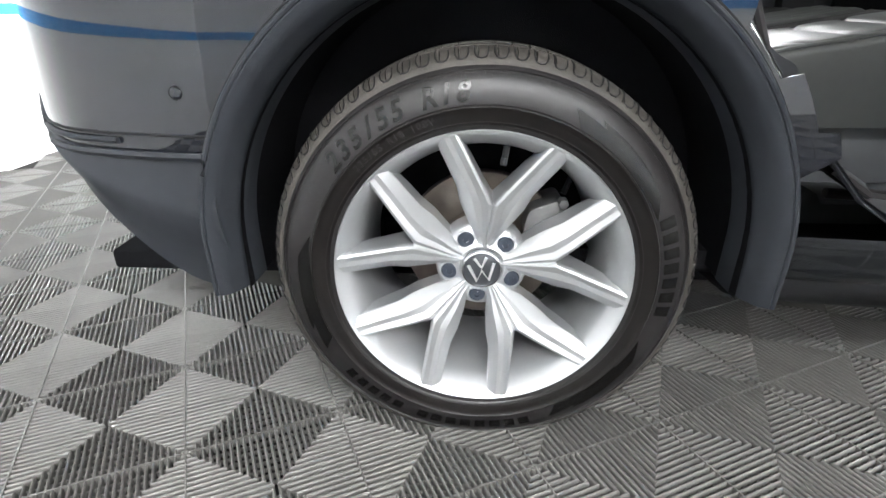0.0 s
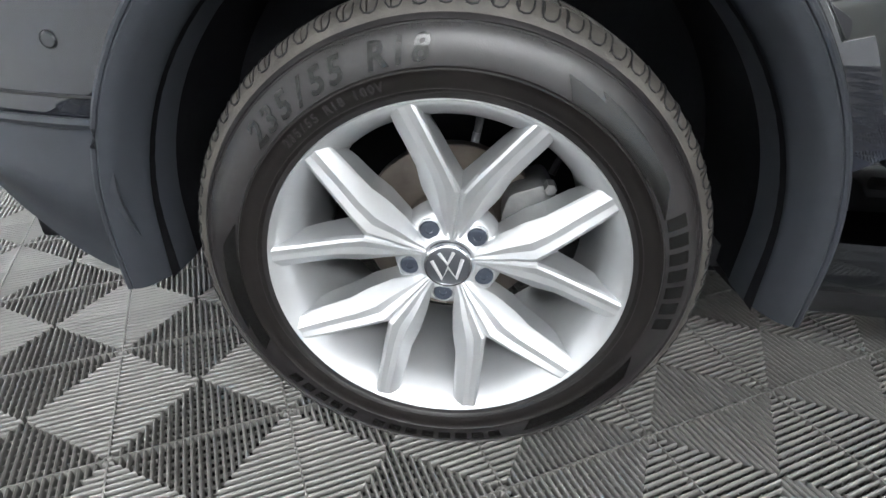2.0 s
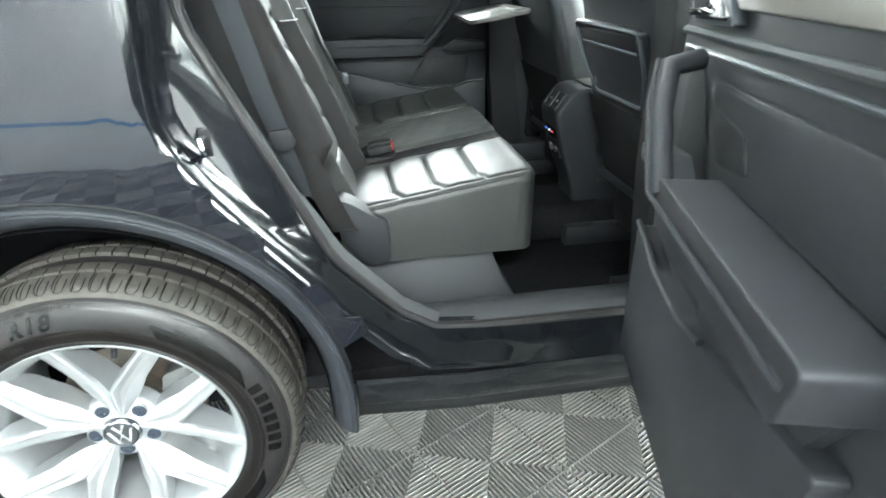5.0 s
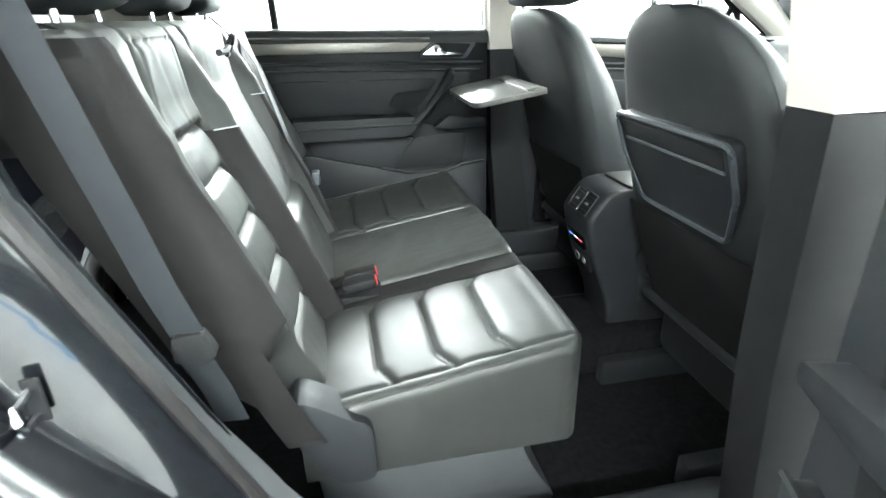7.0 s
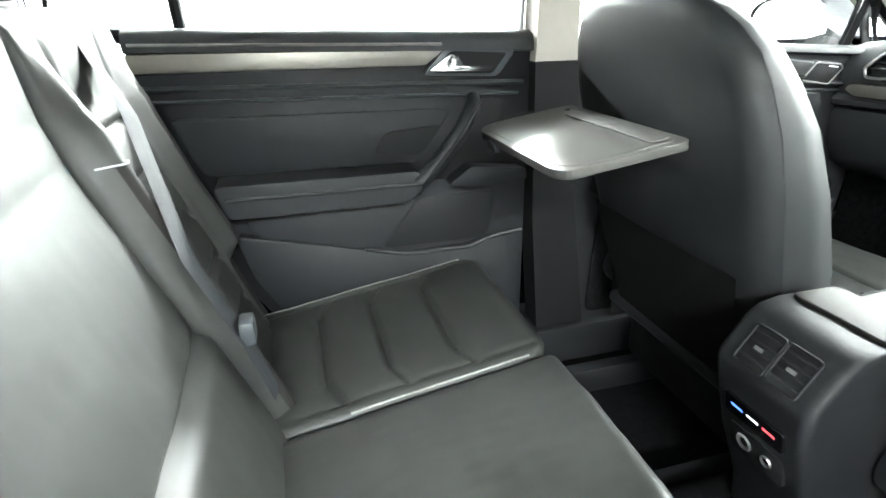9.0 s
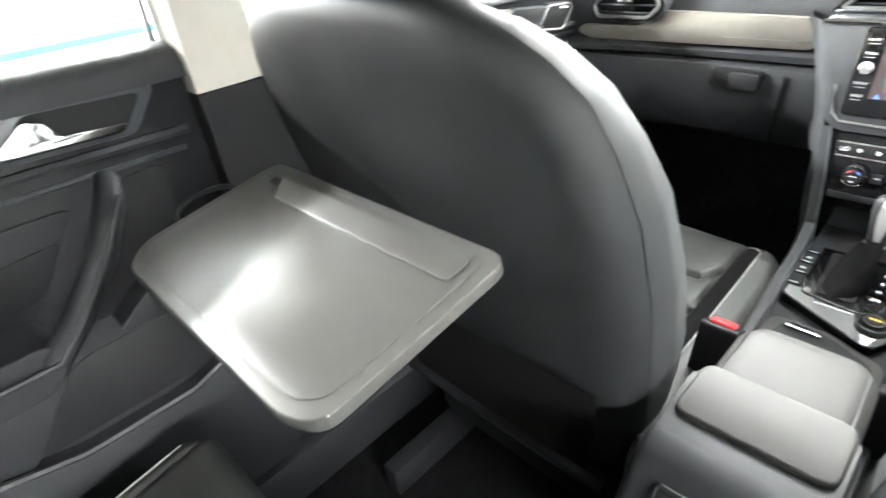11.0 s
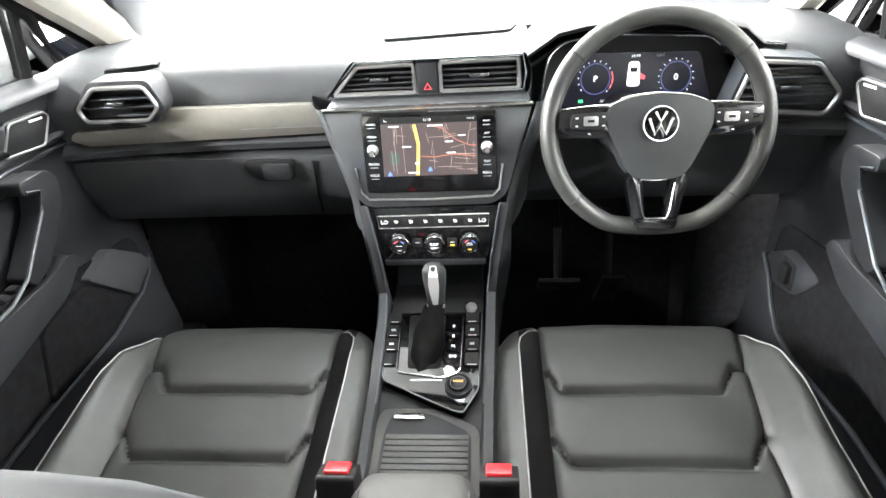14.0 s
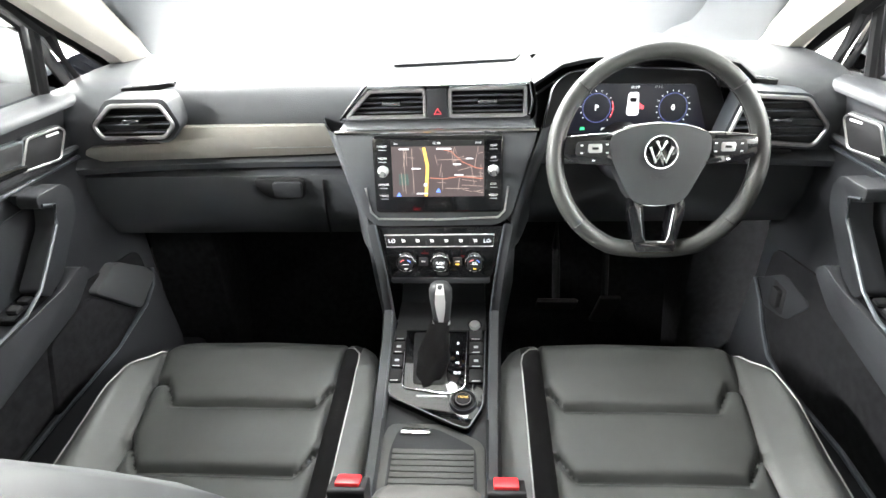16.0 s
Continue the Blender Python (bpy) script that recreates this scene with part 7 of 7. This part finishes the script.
console()

# pedals in the driver's footwell
pd = thing("brake_pedal", "black rubber brake pedal in the footwell", "pedal", (2.25, 0.55, 0.5))
part("pedal_pad", tilted(rbox(-0.006, 0.006, -0.05, 0.05, -0.03, 0.03, 0.005), Matrix.Translation((2.24, 0.60, 0.60)) @ Matrix.Rotation(radians(-35), 4, "Y")), M_RUBBER, pd)
part("pedal_arm", tube([(2.245, 0.60, 0.60), (2.31, 0.60, 0.72), (2.34, 0.60, 0.86)], 0.010, 8), M_BLACK, pd)
pd = thing("accelerator_pedal", "tall black accelerator pedal in the footwell", "pedal", (2.28, 0.47, 0.45))
part("pedal_pad", tilted(rbox(-0.006, 0.006, -0.026, 0.026, -0.08, 0.08, 0.005), Matrix.Translation((2.27, 0.47, 0.56)) @ Matrix.Rotation(radians(-30), 4, "Y")), M_RUBBER, pd)
part("pedal_arm", tube([(2.28, 0.47, 0.58), (2.34, 0.47, 0.72)], 0.009, 8), M_BLACK, pd)

# ---- doors ----


def mirror_y():
    return Matrix.Translation((0, YC, 0)) @ Matrix.Diagonal((1, -1, 1, 1)) @ Matrix.Translation((0, -YC, 0))


def door_trim(label, T, x0, x1, za, zb, front):
    """Inner trim of one door; drawn for the car's far side, then laid by T. front: a front door's layout."""
    Y = 1.60

    def P(pts, d0, d1, r=0.0, seg=2):
        return tilted(prism(pts, "y", Y - d1, Y - d0, r, seg), T)

    def sill(x):
        return za + (zb - za) * (x - x0) / (x1 - x0)
    L = x1 - x0
    if front:
        base = [(x0, sill(x0)), (x1, sill(x1)), (x1 + 0.03, 0.95), (x1, 0.45), (x0, 0.45)]
    else:
        base = [(x0, sill(x0)), (x1, sill(x1)), (x1, 0.45), (x0 + 0.30, 0.45), (x0 + 0.12, 0.72), (x0, 0.98)]
    d = part("car_door", P(base, -0.05, 0.0, 0.004), M_HARD, car, label)
    # padded upper ledge
    secs = []
    shape = ((-0.05, 0.012), (-0.01, 0.014), (0.012, 0.008), (0.019, 0.0), (0.019, -0.007), (0.0, -0.010), (-0.05, -0.012)) if front else ((-0.05, 0.012), (-0.01, 0.014), (0.015, 0.004), (0.022, -0.012), (0.02, -0.03), (0.0, -0.034), (-0.05, -0.034))
    for x in span(x0, x1, 10):
        z = sill(x)
        secs.append([tuple(T @ Vector((x, Y - dd, z + dz))) for dd, dz in shape])
    part("ledge", loft(secs), M_SOFT, d, angle=50)
    # window frame strip and bright line
    if not front:
        part("bright_line", tilted(tube([(x, Y - 0.0225, sill(x) - 0.016) for x in span(x0 + 0.01, x1 - 0.22, 6)], 0.0035, 6), T), M_SATIN, d, "thin bright trim line")
    if front:
        dec = [(x0, sill(x0) - 0.013), (1.71, sill(1.71) - 0.013), (1.884, 1.153), (1.828, 1.110), (1.68, 1.126), (1.547, 1.137), (x0, 1.152)]
    else:
        dec = [(x0, sill(x0) - 0.034), (0.975, sill(0.97) - 0.024), (0.925, sill(0.93) - 0.060), (x0, sill(x0) - 0.070)]
    part("decor_strip", P(dec, 0.0, 0.016, 0.004), M_DECOR, d, "satin grey-beige decor strip")
    part("swage", tilted(tube([(x, Y - 0.006, sill(x) - (0.10 if not front else 0.086)) for x in span(x0, x1 - 0.02, 6)], 0.007, 6), T), M_SOFT, d)
    part("swage", tilted(tube([(x, Y - 0.004, sill(x) - (0.125 if not front else 0.104)) for x in span(x0, x1 - 0.03, 6)], 0.004, 6), T), M_SATINK, d)
    # release handle in a recessed bezel
    if front:
        bez = [(1.826, 1.106), (1.888, 1.154), (2.006, 1.139), (1.976, 1.092)]
    else:
        bez = [(0.918, 1.150), (0.968, 1.206), (1.135, 1.196), (1.092, 1.142)]
        hx0, hx1 = 0.93, 1.085
    part("handle_bezel", P(soften(bez, 0.012 if not front else 0.006), 0.0, 0.020 if not front else 0.014, 0.004), M_SATINK, d)
    if front:
        part("handle_recess", P(soften([(1.868, 1.138), (1.892, 1.150), (1.999, 1.136), (1.978, 1.106), (1.905, 1.118)], 0.006), 0.0125, 0.0160, 0.001), M_BLACK, d)
        part("release_handle", P(soften([(1.829, 1.110), (1.872, 1.139), (1.884, 1.134), (1.904, 1.119), (1.976, 1.105), (1.972, 1.096)], 0.004), 0.012, 0.026, 0.003), M_CHROME, d, "chrome door release handle")
    else:
        xm, zm = sum(p[0] for p in bez) / 4, sum(p[1] for p in bez) / 4
        part("handle_recess", P(soften([(xm + (p[0] - xm) * 0.8, zm + (p[1] - zm) * 0.8) for p in bez], 0.01), 0.018, 0.0215, 0.001), M_BLACK, d)
        zl = bez[0][1]
        part("release_handle", P(soften([(hx0, zl + 0.010), (hx0 + 0.048, zl + 0.044), (hx0 + 0.066, zl + 0.038), (hx0 + 0.078, zl + 0.018), (hx1, zl + 0.012), (hx1 - 0.012, zl + 0.004)], 0.004), 0.018, 0.032, 0.003), M_CHROME, d, "chrome door release handle")
    if front:
        bz = soften([(1.970, 1.093), (2.011, 1.138), (2.095, 1.130), (2.104, 1.120), (2.066, 1.078)], 0.008)
        part("tweeter_surround", P([(2.04 + (p - 2.04) * 1.10, 1.108 + (q - 1.108) * 1.16) for p, q in bz], 0.0, 0.010, 0.004), M_SOFT, d)
        part("tweeter_grille", P(bz, 0.008, 0.0150, 0.001), M_BLACK, d, "dark tweeter grille")
        part("tweeter_bezel", tilted(tube([(p, Y - 0.0155, q) for p, q in bz], 0.0022, 6, closed=True, up=(0, 1, 0)), T), M_SATIN, d, "thin satin bezel")
        part("writing_bar", P([(2.055, 1.129), (2.088, 1.125), (2.087, 1.121), (2.054, 1.125)], 0.0150, 0.0158), M_WHITE, d, smooth=False)
        # pull grip and armrest
        bar = soften([(1.926, 1.068), (1.992, 1.063), (2.008, 1.040), (1.994, 1.0), (1.905, 0.920), (1.862, 0.906), (1.846, 0.928), (1.937, 1.003), (1.953, 1.036), (1.922, 1.046)], 0.008)
        part("pull_grip", P(bar, 0.022, 0.060, 0.007, 3), M_HARD, d, "dark pull grip", angle=50)
        part("grip_foot", P(soften([(1.93, 1.068), (1.985, 1.062), (1.99, 1.035), (1.945, 1.04)], 0.006), 0.0, 0.03, 0.004), M_HARD, d)
        part("grip_inlay", tilted(tube([(1.929, Y - 0.0605, 1.050), (1.955, Y - 0.0608, 1.040), (1.941, Y - 0.0608, 1.008), (1.850, Y - 0.0608, 0.930), (1.80, Y - 0.062, 0.912), (1.60, Y - 0.062, 0.908), (1.40, Y - 0.060, 0.910)], 0.0032, 6), T), M_SATINK, d, "satin strip along the armrest")
        part("armrest", P(soften([(1.95, 0.915), (1.90, 0.902), (1.38, 0.900), (1.36, 0.83), (1.60, 0.81), (1.90, 0.85), (1.97, 0.89)], 0.02), 0.0, 0.062, 0.012, 3), M_HARD, d, "padded door armrest")
        part("switch_pack", P(soften([(1.90, 0.916), (1.79, 0.914), (1.79, 0.896), (1.89, 0.898)], 0.004), 0.012, 0.05, 0.004), M_GLOSSK, d, "window switch pack")
        for i in range(3):
            part("window_switch", tilted(rbox(1.805 + 0.026 * i, 1.822 + 0.026 * i, Y - 0.045, Y - 0.025, 0.912, 0.921, 0.003), T), M_BLACK, d)
        part("insert", P(soften([(2.02, 1.03), (2.0, 0.91), (1.90, 0.89), (1.34, 0.89), (1.34, 1.05)], 0.02), 0.0, 0.006, 0.002), M_HARD, d, "dark padded door insert")
        part("lower_panel", P(soften([(2.19, 0.80), (1.98, 0.84), (1.40, 0.82), (1.38, 0.47), (2.19, 0.47)], 0.03), -0.01, 0.006, 0.004), M_CARPET, d, "black carpeted lower door")
    else:
        part("insert", P(soften([(x0 + 0.05, 1.085), (0.99, 1.075), (0.90, 0.955), (x0 + 0.10, 0.962)], 0.02), 0.0, 0.008, 0.003), M_HARD, d, "dark padded door insert")
        part("speaker_grille", P(soften([(0.83, 1.03), (0.96, 1.04), (0.925, 0.99), (0.90, 0.972), (0.80, 0.985)], 0.012), 0.006, 0.011, 0.001), M_BLACK, d)
        part("armrest", P(soften([(x0 + 0.12, 0.958), (0.89, 0.955), (0.90, 0.915), (0.86, 0.885), (x0 + 0.14, 0.885)], 0.015), 0.0, 0.088, 0.020, 4), M_HARD, d, "padded door armrest")
        part("pull_grip", tilted(tube([(1.035, Y - 0.012, 1.095), (1.02, Y - 0.062, 1.085), (0.985, Y - 0.075, 1.03), (0.93, Y - 0.078, 0.965), (0.885, Y - 0.08, 0.925)], [0.016, 0.018, 0.018, 0.018, 0.018], 10), T), M_HARD, d, "dark pull grip", angle=60)
        part("grip_inlay", tilted(tube([(1.03, Y - 0.078, 1.095), (0.99, Y - 0.093, 1.035), (0.93, Y - 0.097, 0.965), (0.89, Y - 0.10, 0.93), (x0 + 0.14, Y - 0.09, 0.928)], 0.004, 6), T), M_HARD, d, "thin strip along the armrest")
        part("grip_pocket", P(soften([(1.12, 1.09), (1.05, 1.09), (0.95, 0.95), (0.93, 0.91), (1.10, 0.90)], 0.02), 0.0, 0.004, 0.001), M_BLACK, d)
        part("cup_shelf", P(soften([(1.16, 0.93), (1.02, 0.945), (0.965, 0.905), (1.02, 0.895), (1.16, 0.90)], 0.01), 0.0, 0.05, 0.008), M_HARD, d)
        part("lower_pad", P(soften([(x0 + 0.16, 0.875), (0.90, 0.872), (0.80, 0.745), (x0 + 0.20, 0.80)], 0.02), 0.0, 0.02, 0.008), M_HARD, d)
        part("pocket_wall", P(soften([(1.16, 0.765), (1.08, 0.755), (1.02, 0.735), (0.86, 0.735), (0.76, 0.76), (x0 + 0.14, 0.83), (x0 + 0.17, 0.72), (x0 + 0.31, 0.47), (1.15, 0.47)], 0.02), 0.0, 0.034, 0.010), M_HARD, d, "door pocket wall")
        part("pocket_opening", P(soften([(1.10, 0.87), (0.90, 0.865), (0.80, 0.745), (1.08, 0.745)], 0.03), 0.0, 0.003, 0.001), M_BLACK, d)
        part("pocket_rim", tilted(tube([(x, Y - 0.033, z) for x, z in ((1.16, 0.765), (1.08, 0.757), (1.02, 0.737), (0.86, 0.737), (0.76, 0.762))], 0.006, 6), T), M_HARD, d)
    return d


def door(label, T, front, side):
    x0, x1 = (1.30, 2.22) if front else (0.335, 1.18)
    za, zb = (1.205, 1.158) if front else (1.245, 1.225)
    d = door_trim(label, T, x0, x1, za, zb, front)
    # glass with frame
    top0, top1 = (1.53, 1.50) if front else (1.53, 1.55)
    if front:
        gl = [(1.27, 1.19), (2.285, 1.142), (2.210, 1.282), (2.06, 1.400), (1.86, 1.500), (1.70, 1.545), (1.27, 1.55)]
    else:
        gl = [(0.20, 1.25), (1.17, 1.21), (1.16, 1.55), (0.40, 1.54), (0.26, 1.45)]
    bm = bmesh.new()
    vs = [bm.verts.new(T @ Vector((x, 1.66 - 0.22 * max(0, z - 1.2), z))) for x, z in gl]
    bm.faces.new(vs)
    g = part("window_pane", bm, M_GLASS, d, "clear side window", smooth=False)
    g.visible_shadow = False
    edge = [T @ Vector((x, 1.645 - 0.22 * max(0, z - 1.2), z)) for x, z in gl]
    part("window_frame", tube(edge, 0.016, 8, closed=True), M_BLACK, d, "black window frame")
    if front:
        part("divider", tube([T @ Vector((2.166, 1.652, 1.148)), T @ Vector((2.190, 1.632, 1.30))], 0.011, 8), M_BLACK, d)
    else:
        part("divider", tube([T @ Vector((0.435, 1.65, 1.23)), T @ Vector((0.43, 1.58, 1.55))], 0.012, 8), M_BLACK, d)
    return d


I4 = Matrix()
door("closed rear door with dark trim and chrome handle", I4, False, 1)
door("closed front passenger door with dark trim and tweeter", I4, True, 1)
door("closed driver door with dark trim and tweeter", mirror_y(), True, -1)
OPEN = Matrix.Translation((1.27, 0.02, 0)) @ Matrix.Rotation(radians(DOOR_ANGLE), 4, "Z") @ Matrix.Translation((-1.27, -0.02, 0)) @ mirror_y()
od = door("wide open rear door with dark inner trim", OPEN, False, -1)
skin = soften([(0.24, 1.22), (0.20, 1.05), (0.26, 0.86), (0.42, 0.62), (0.55, 0.50), (1.22, 0.50), (1.23, 1.20)], 0.05)
part("outer_skin", tilted(prism(skin, "y", 1.70, 1.775, 0.015), OPEN), M_PAINT, od, "glossy dark grey door skin")
part("door_shell", tilted(prism([(0.36, 1.21), (0.33, 1.0), (0.47, 0.72), (0.62, 0.47), (1.20, 0.46), (1.20, 1.20)], "y", 1.64, 1.71, 0.01), OPEN), M_SHUT, od)
part("door_seal", tilted(tube([(0.35, 1.655, 1.20), (0.33, 1.655, 1.0), (0.46, 1.655, 0.71), (0.61, 1.655, 0.46), (1.19, 1.655, 0.45)], 0.010, 8), OPEN), M_RUBBER, od)


def door_mirror(T):
    m = thing("door_mirror", "black-backed exterior door mirror", "car mirror", T @ Vector((2.16, 1.86, 1.13)), "door mirrors")
    def at(x, k):
        return [T @ Vector((x - 0.32 * y * k, 1.802 + y * k, 1.220 + z * k)) for y, z in rrect(0.226, 0.160, 0.058, 6)]
    part("housing", loft([at(2.118, 0.93), at(2.104, 0.955), at(2.102, 1.0), at(2.112, 1.045), at(2.17, 1.02), at(2.23, 0.80), at(2.262, 0.42)]), M_BLACK, m, "gloss dark mirror housing", angle=60)
    part("mirror_glass", loft([at(2.110, 0.94), at(2.120, 0.94)]), M_MIRROR, m, "mirror glass")
    part("mirror_foot", tube([T @ Vector((2.17, 1.78, 1.155)), T @ Vector((2.17, 1.70, 1.135))], 0.025, 8), M_BLACK, m)


M_MIRROR = mat("mirror_silver", (0.85, 0.87, 0.88), 0.02, 1.0, None, 0.01)
door_mirror(I4)
door_mirror(mirror_y())
# kick panels and sill trims beside the front footwells
for side, y, way, plate in ((1, 1.588, ((2.198, 0.735), (2.180, 0.700), (2.135, 0.676), (2.08, 0.668), (2.0, 0.657), (1.80, 0.664), (1.45, 0.664)), ((1.995, 0.815), (2.085, 0.832), (2.165, 0.765), (2.190, 0.728), (2.105, 0.690))),
                            (-1, 0.150, ((2.210, 0.70), (2.165, 0.668), (2.125, 0.622), (2.075, 0.582), (2.0, 0.575), (1.80, 0.605), (1.45, 0.61)), None)):
    st = part("sill_trim", loft([[Vector((x, y + side * 0.05, z + 0.004)), Vector((x, y + side * 0.006, z + 0.007)), Vector((x, y - side * 0.004, z + 0.004)), Vector((x, y - side * 0.008, z - 0.006)), Vector((x + 0.01, y - side * 0.010, max(0.36, z - 0.22)))] for x, z in way], False, False), M_HARD, car, "dark plastic sill trim")
    part("trim_edge", tube([(x, y - side * 0.004, z + 0.005) for x, z in way], 0.0040, 6), M_SATINK, st)
    if plate:
        part("kick_trim", prism(soften(plate, 0.012), "y", y - 0.012, y + 0.03, 0.006), M_SILLTRIM, car, "grey kick panel trim")
        part("kick_carpet", prism(soften([(1.99, 0.81), (2.10, 0.69), (2.0, 0.66), (1.80, 0.665), (1.86, 0.80)], 0.02), "y", y - 0.004, y + 0.02, 0.004), M_CARPET, car)
# release lever cover at the driver's kick panel
kp = thing("release_panel", "grey kick panel with black release lever", "lever", (2.12, 0.13, 0.60))
part("panel", prism(soften([(2.215, 0.70), (2.12, 0.775), (2.012, 0.770), (2.07, 0.69), (2.16, 0.66)], 0.02), "y", 0.10, 0.148, 0.008), M_HARD, kp)
part("panel_carpet", prism(soften([(2.13, 0.68), (2.01, 0.765), (1.86, 0.75), (1.84, 0.60), (2.06, 0.575)], 0.02), "y", 0.10, 0.142, 0.006), M_CARPET, kp)
part("lever_well", prism(soften([(2.145, 0.745), (2.095, 0.748), (2.085, 0.690), (2.135, 0.682)], 0.006), "y", 0.146, 0.1495, 0.001), M_BLACK, kp)
part("release_lever", prism(soften([(2.132, 0.738), (2.105, 0.740), (2.098, 0.698), (2.126, 0.694)], 0.006), "y", 0.148, 0.160, 0.003), M_BLACK, kp, "black release lever")

# ---- floor of ribbed plastic tiles ----
PITCH, TURN = 0.298, 26.7
NODE = (0.372, 0.017)


def tile_mesh():
    verts, faces = [], []

    def bar(pts):
        """pts: bottom and top outline corners of one straight web."""
        n = len(verts)
        verts.extend(pts)
        faces.extend(((n + 0, n + 1, n + 5, n + 4), (n + 4, n + 5, n + 6, n + 7), (n + 7, n + 6, n + 2, n + 3)))

    def rib(a, b, c, s):
        """One rounded rib of a nested square, mitred at its ends."""
        n = len(verts)
        w = b - a
        ring = ((a, -0.018), (a, -0.0060), (a + 0.08 * w, -0.0034), (a + 0.26 * w, -0.0011), (a + 0.5 * w, -0.0002), (b - 0.26 * w, -0.0011), (b - 0.08 * w, -0.0034), (b, -0.0060), (b, -0.018))
        for x, z in ring:
            for y in (-x, x):
                verts.append((x * c - y * s, x * s + y * c, z))
        for k in range(8):
            faces.append((n + 2 * k, n + 2 * k + 1, n + 2 * k + 3, n + 2 * k + 2))
    h, half = -0.0005, PITCH / 2
    step = half / 12
    for k in range(12):
        a, b = step * k + 0.0029, step * (k + 1) - 0.0029
        if k == 0:
            a = 0.0005
        for q in range(4):
            rib(a, b, (1, 0, -1, 0)[q], (0, 1, 0, -1)[q])
    # spine bars across the ribs
    for q in range(4):
        c, s = (1, 0, -1, 0)[q], (0, 1, 0, -1)[q]
        w = 0.0024
        P = [(0.004, -w, -0.018), (half, -w, -0.018), (half, w, -0.018), (0.004, w, -0.018), (0.004, -w * 0.6, 0.0003), (half, -w * 0.6, 0.0003), (half, w * 0.6, 0.0003), (0.004, w * 0.6, 0.0003)]
        bar([(x * c - y * s, x * s + y * c, z) for x, y, z in P])
    # stiffening webs under the ribs
    for q in range(4):
        c, s = (1, 0, -1, 0)[q], (0, 1, 0, -1)[q]
        for off in (-0.130, -0.112, -0.094, -0.076, -0.058, -0.040, -0.022, 0.022, 0.040, 0.058, 0.076, 0.094, 0.112, 0.130):
            lo = abs(off)
            w = 0.0010
            P = [(lo, off - w, -0.018), (half, off - w, -0.018), (half, off + w, -0.018), (lo, off + w, -0.018), (lo, off - w, -0.008), (half, off - w, -0.008), (half, off + w, -0.008), (lo, off + w, -0.008)]
            bar([(x * c - y * s, x * s + y * c, z) for x, y, z in P])
    return verts, faces


def tiled_floor():
    fl = part("floor", rbox(RX0 - 0.15, RX1 + 0.15, RY0 - 0.15, RY1 + 0.15, -0.06, -0.0185), M_SUB, smooth=False)
    tagged(fl, "grey ribbed plastic tile floor", "floor", kind="structure")
    verts, faces = tile_mesh()
    me = bpy.data.meshes.new("floor_tile")
    me.from_pydata(verts, [], faces)
    me.polygons.foreach_set("use_smooth", [True] * len(me.polygons))
    me.set_sharp_from_angle(angle=radians(50))
    me.materials.append(M_TILE)
    c, s = math.cos(radians(TURN)), math.sin(radians(TURN))
    V, F, near = np.array(verts), np.array(faces), []
    far = []
    for i in range(-26, 30):
        for j in range(-26, 26):
            x, y = NODE[0] + PITCH * (i * c - j * s), NODE[1] + PITCH * (i * s + j * c)
            if not (RX0 < x < RX1 and RY0 < y < RY1):
                continue
            if -1.6 < x < 2.4 and -1.3 < y < 2.2:
                near.append((abs(x - 0.3) + abs(y - 0.2), x, y))
            else:
                far.append((x, y))
    near.sort()
    far += [(x, y) for _, x, y in near[300:]]
    for _, x, y in near[:300]:
        o = new("tile", me)
        o.parent = fl
        o.matrix_basis = pose(x, y, 0, 0, 0, TURN)
    rot = np.array([[c, -s, 0], [s, c, 0], [0, 0, 1]])
    R = V @ rot.T
    allv = np.concatenate([R + np.array([x, y, 0]) for x, y in far])
    allf = np.concatenate([F + len(V) * k for k in range(len(far))])
    m2 = bpy.data.meshes.new("tile_field")
    m2.from_pydata(allv.tolist(), [], allf.tolist())
    m2.polygons.foreach_set("use_smooth", [True] * len(m2.polygons))
    m2.set_sharp_from_angle(angle=radians(50))
    o = link("tile_field", m2, M_TILE, fl)
    o["kind"] = "stuff"


tiled_floor()
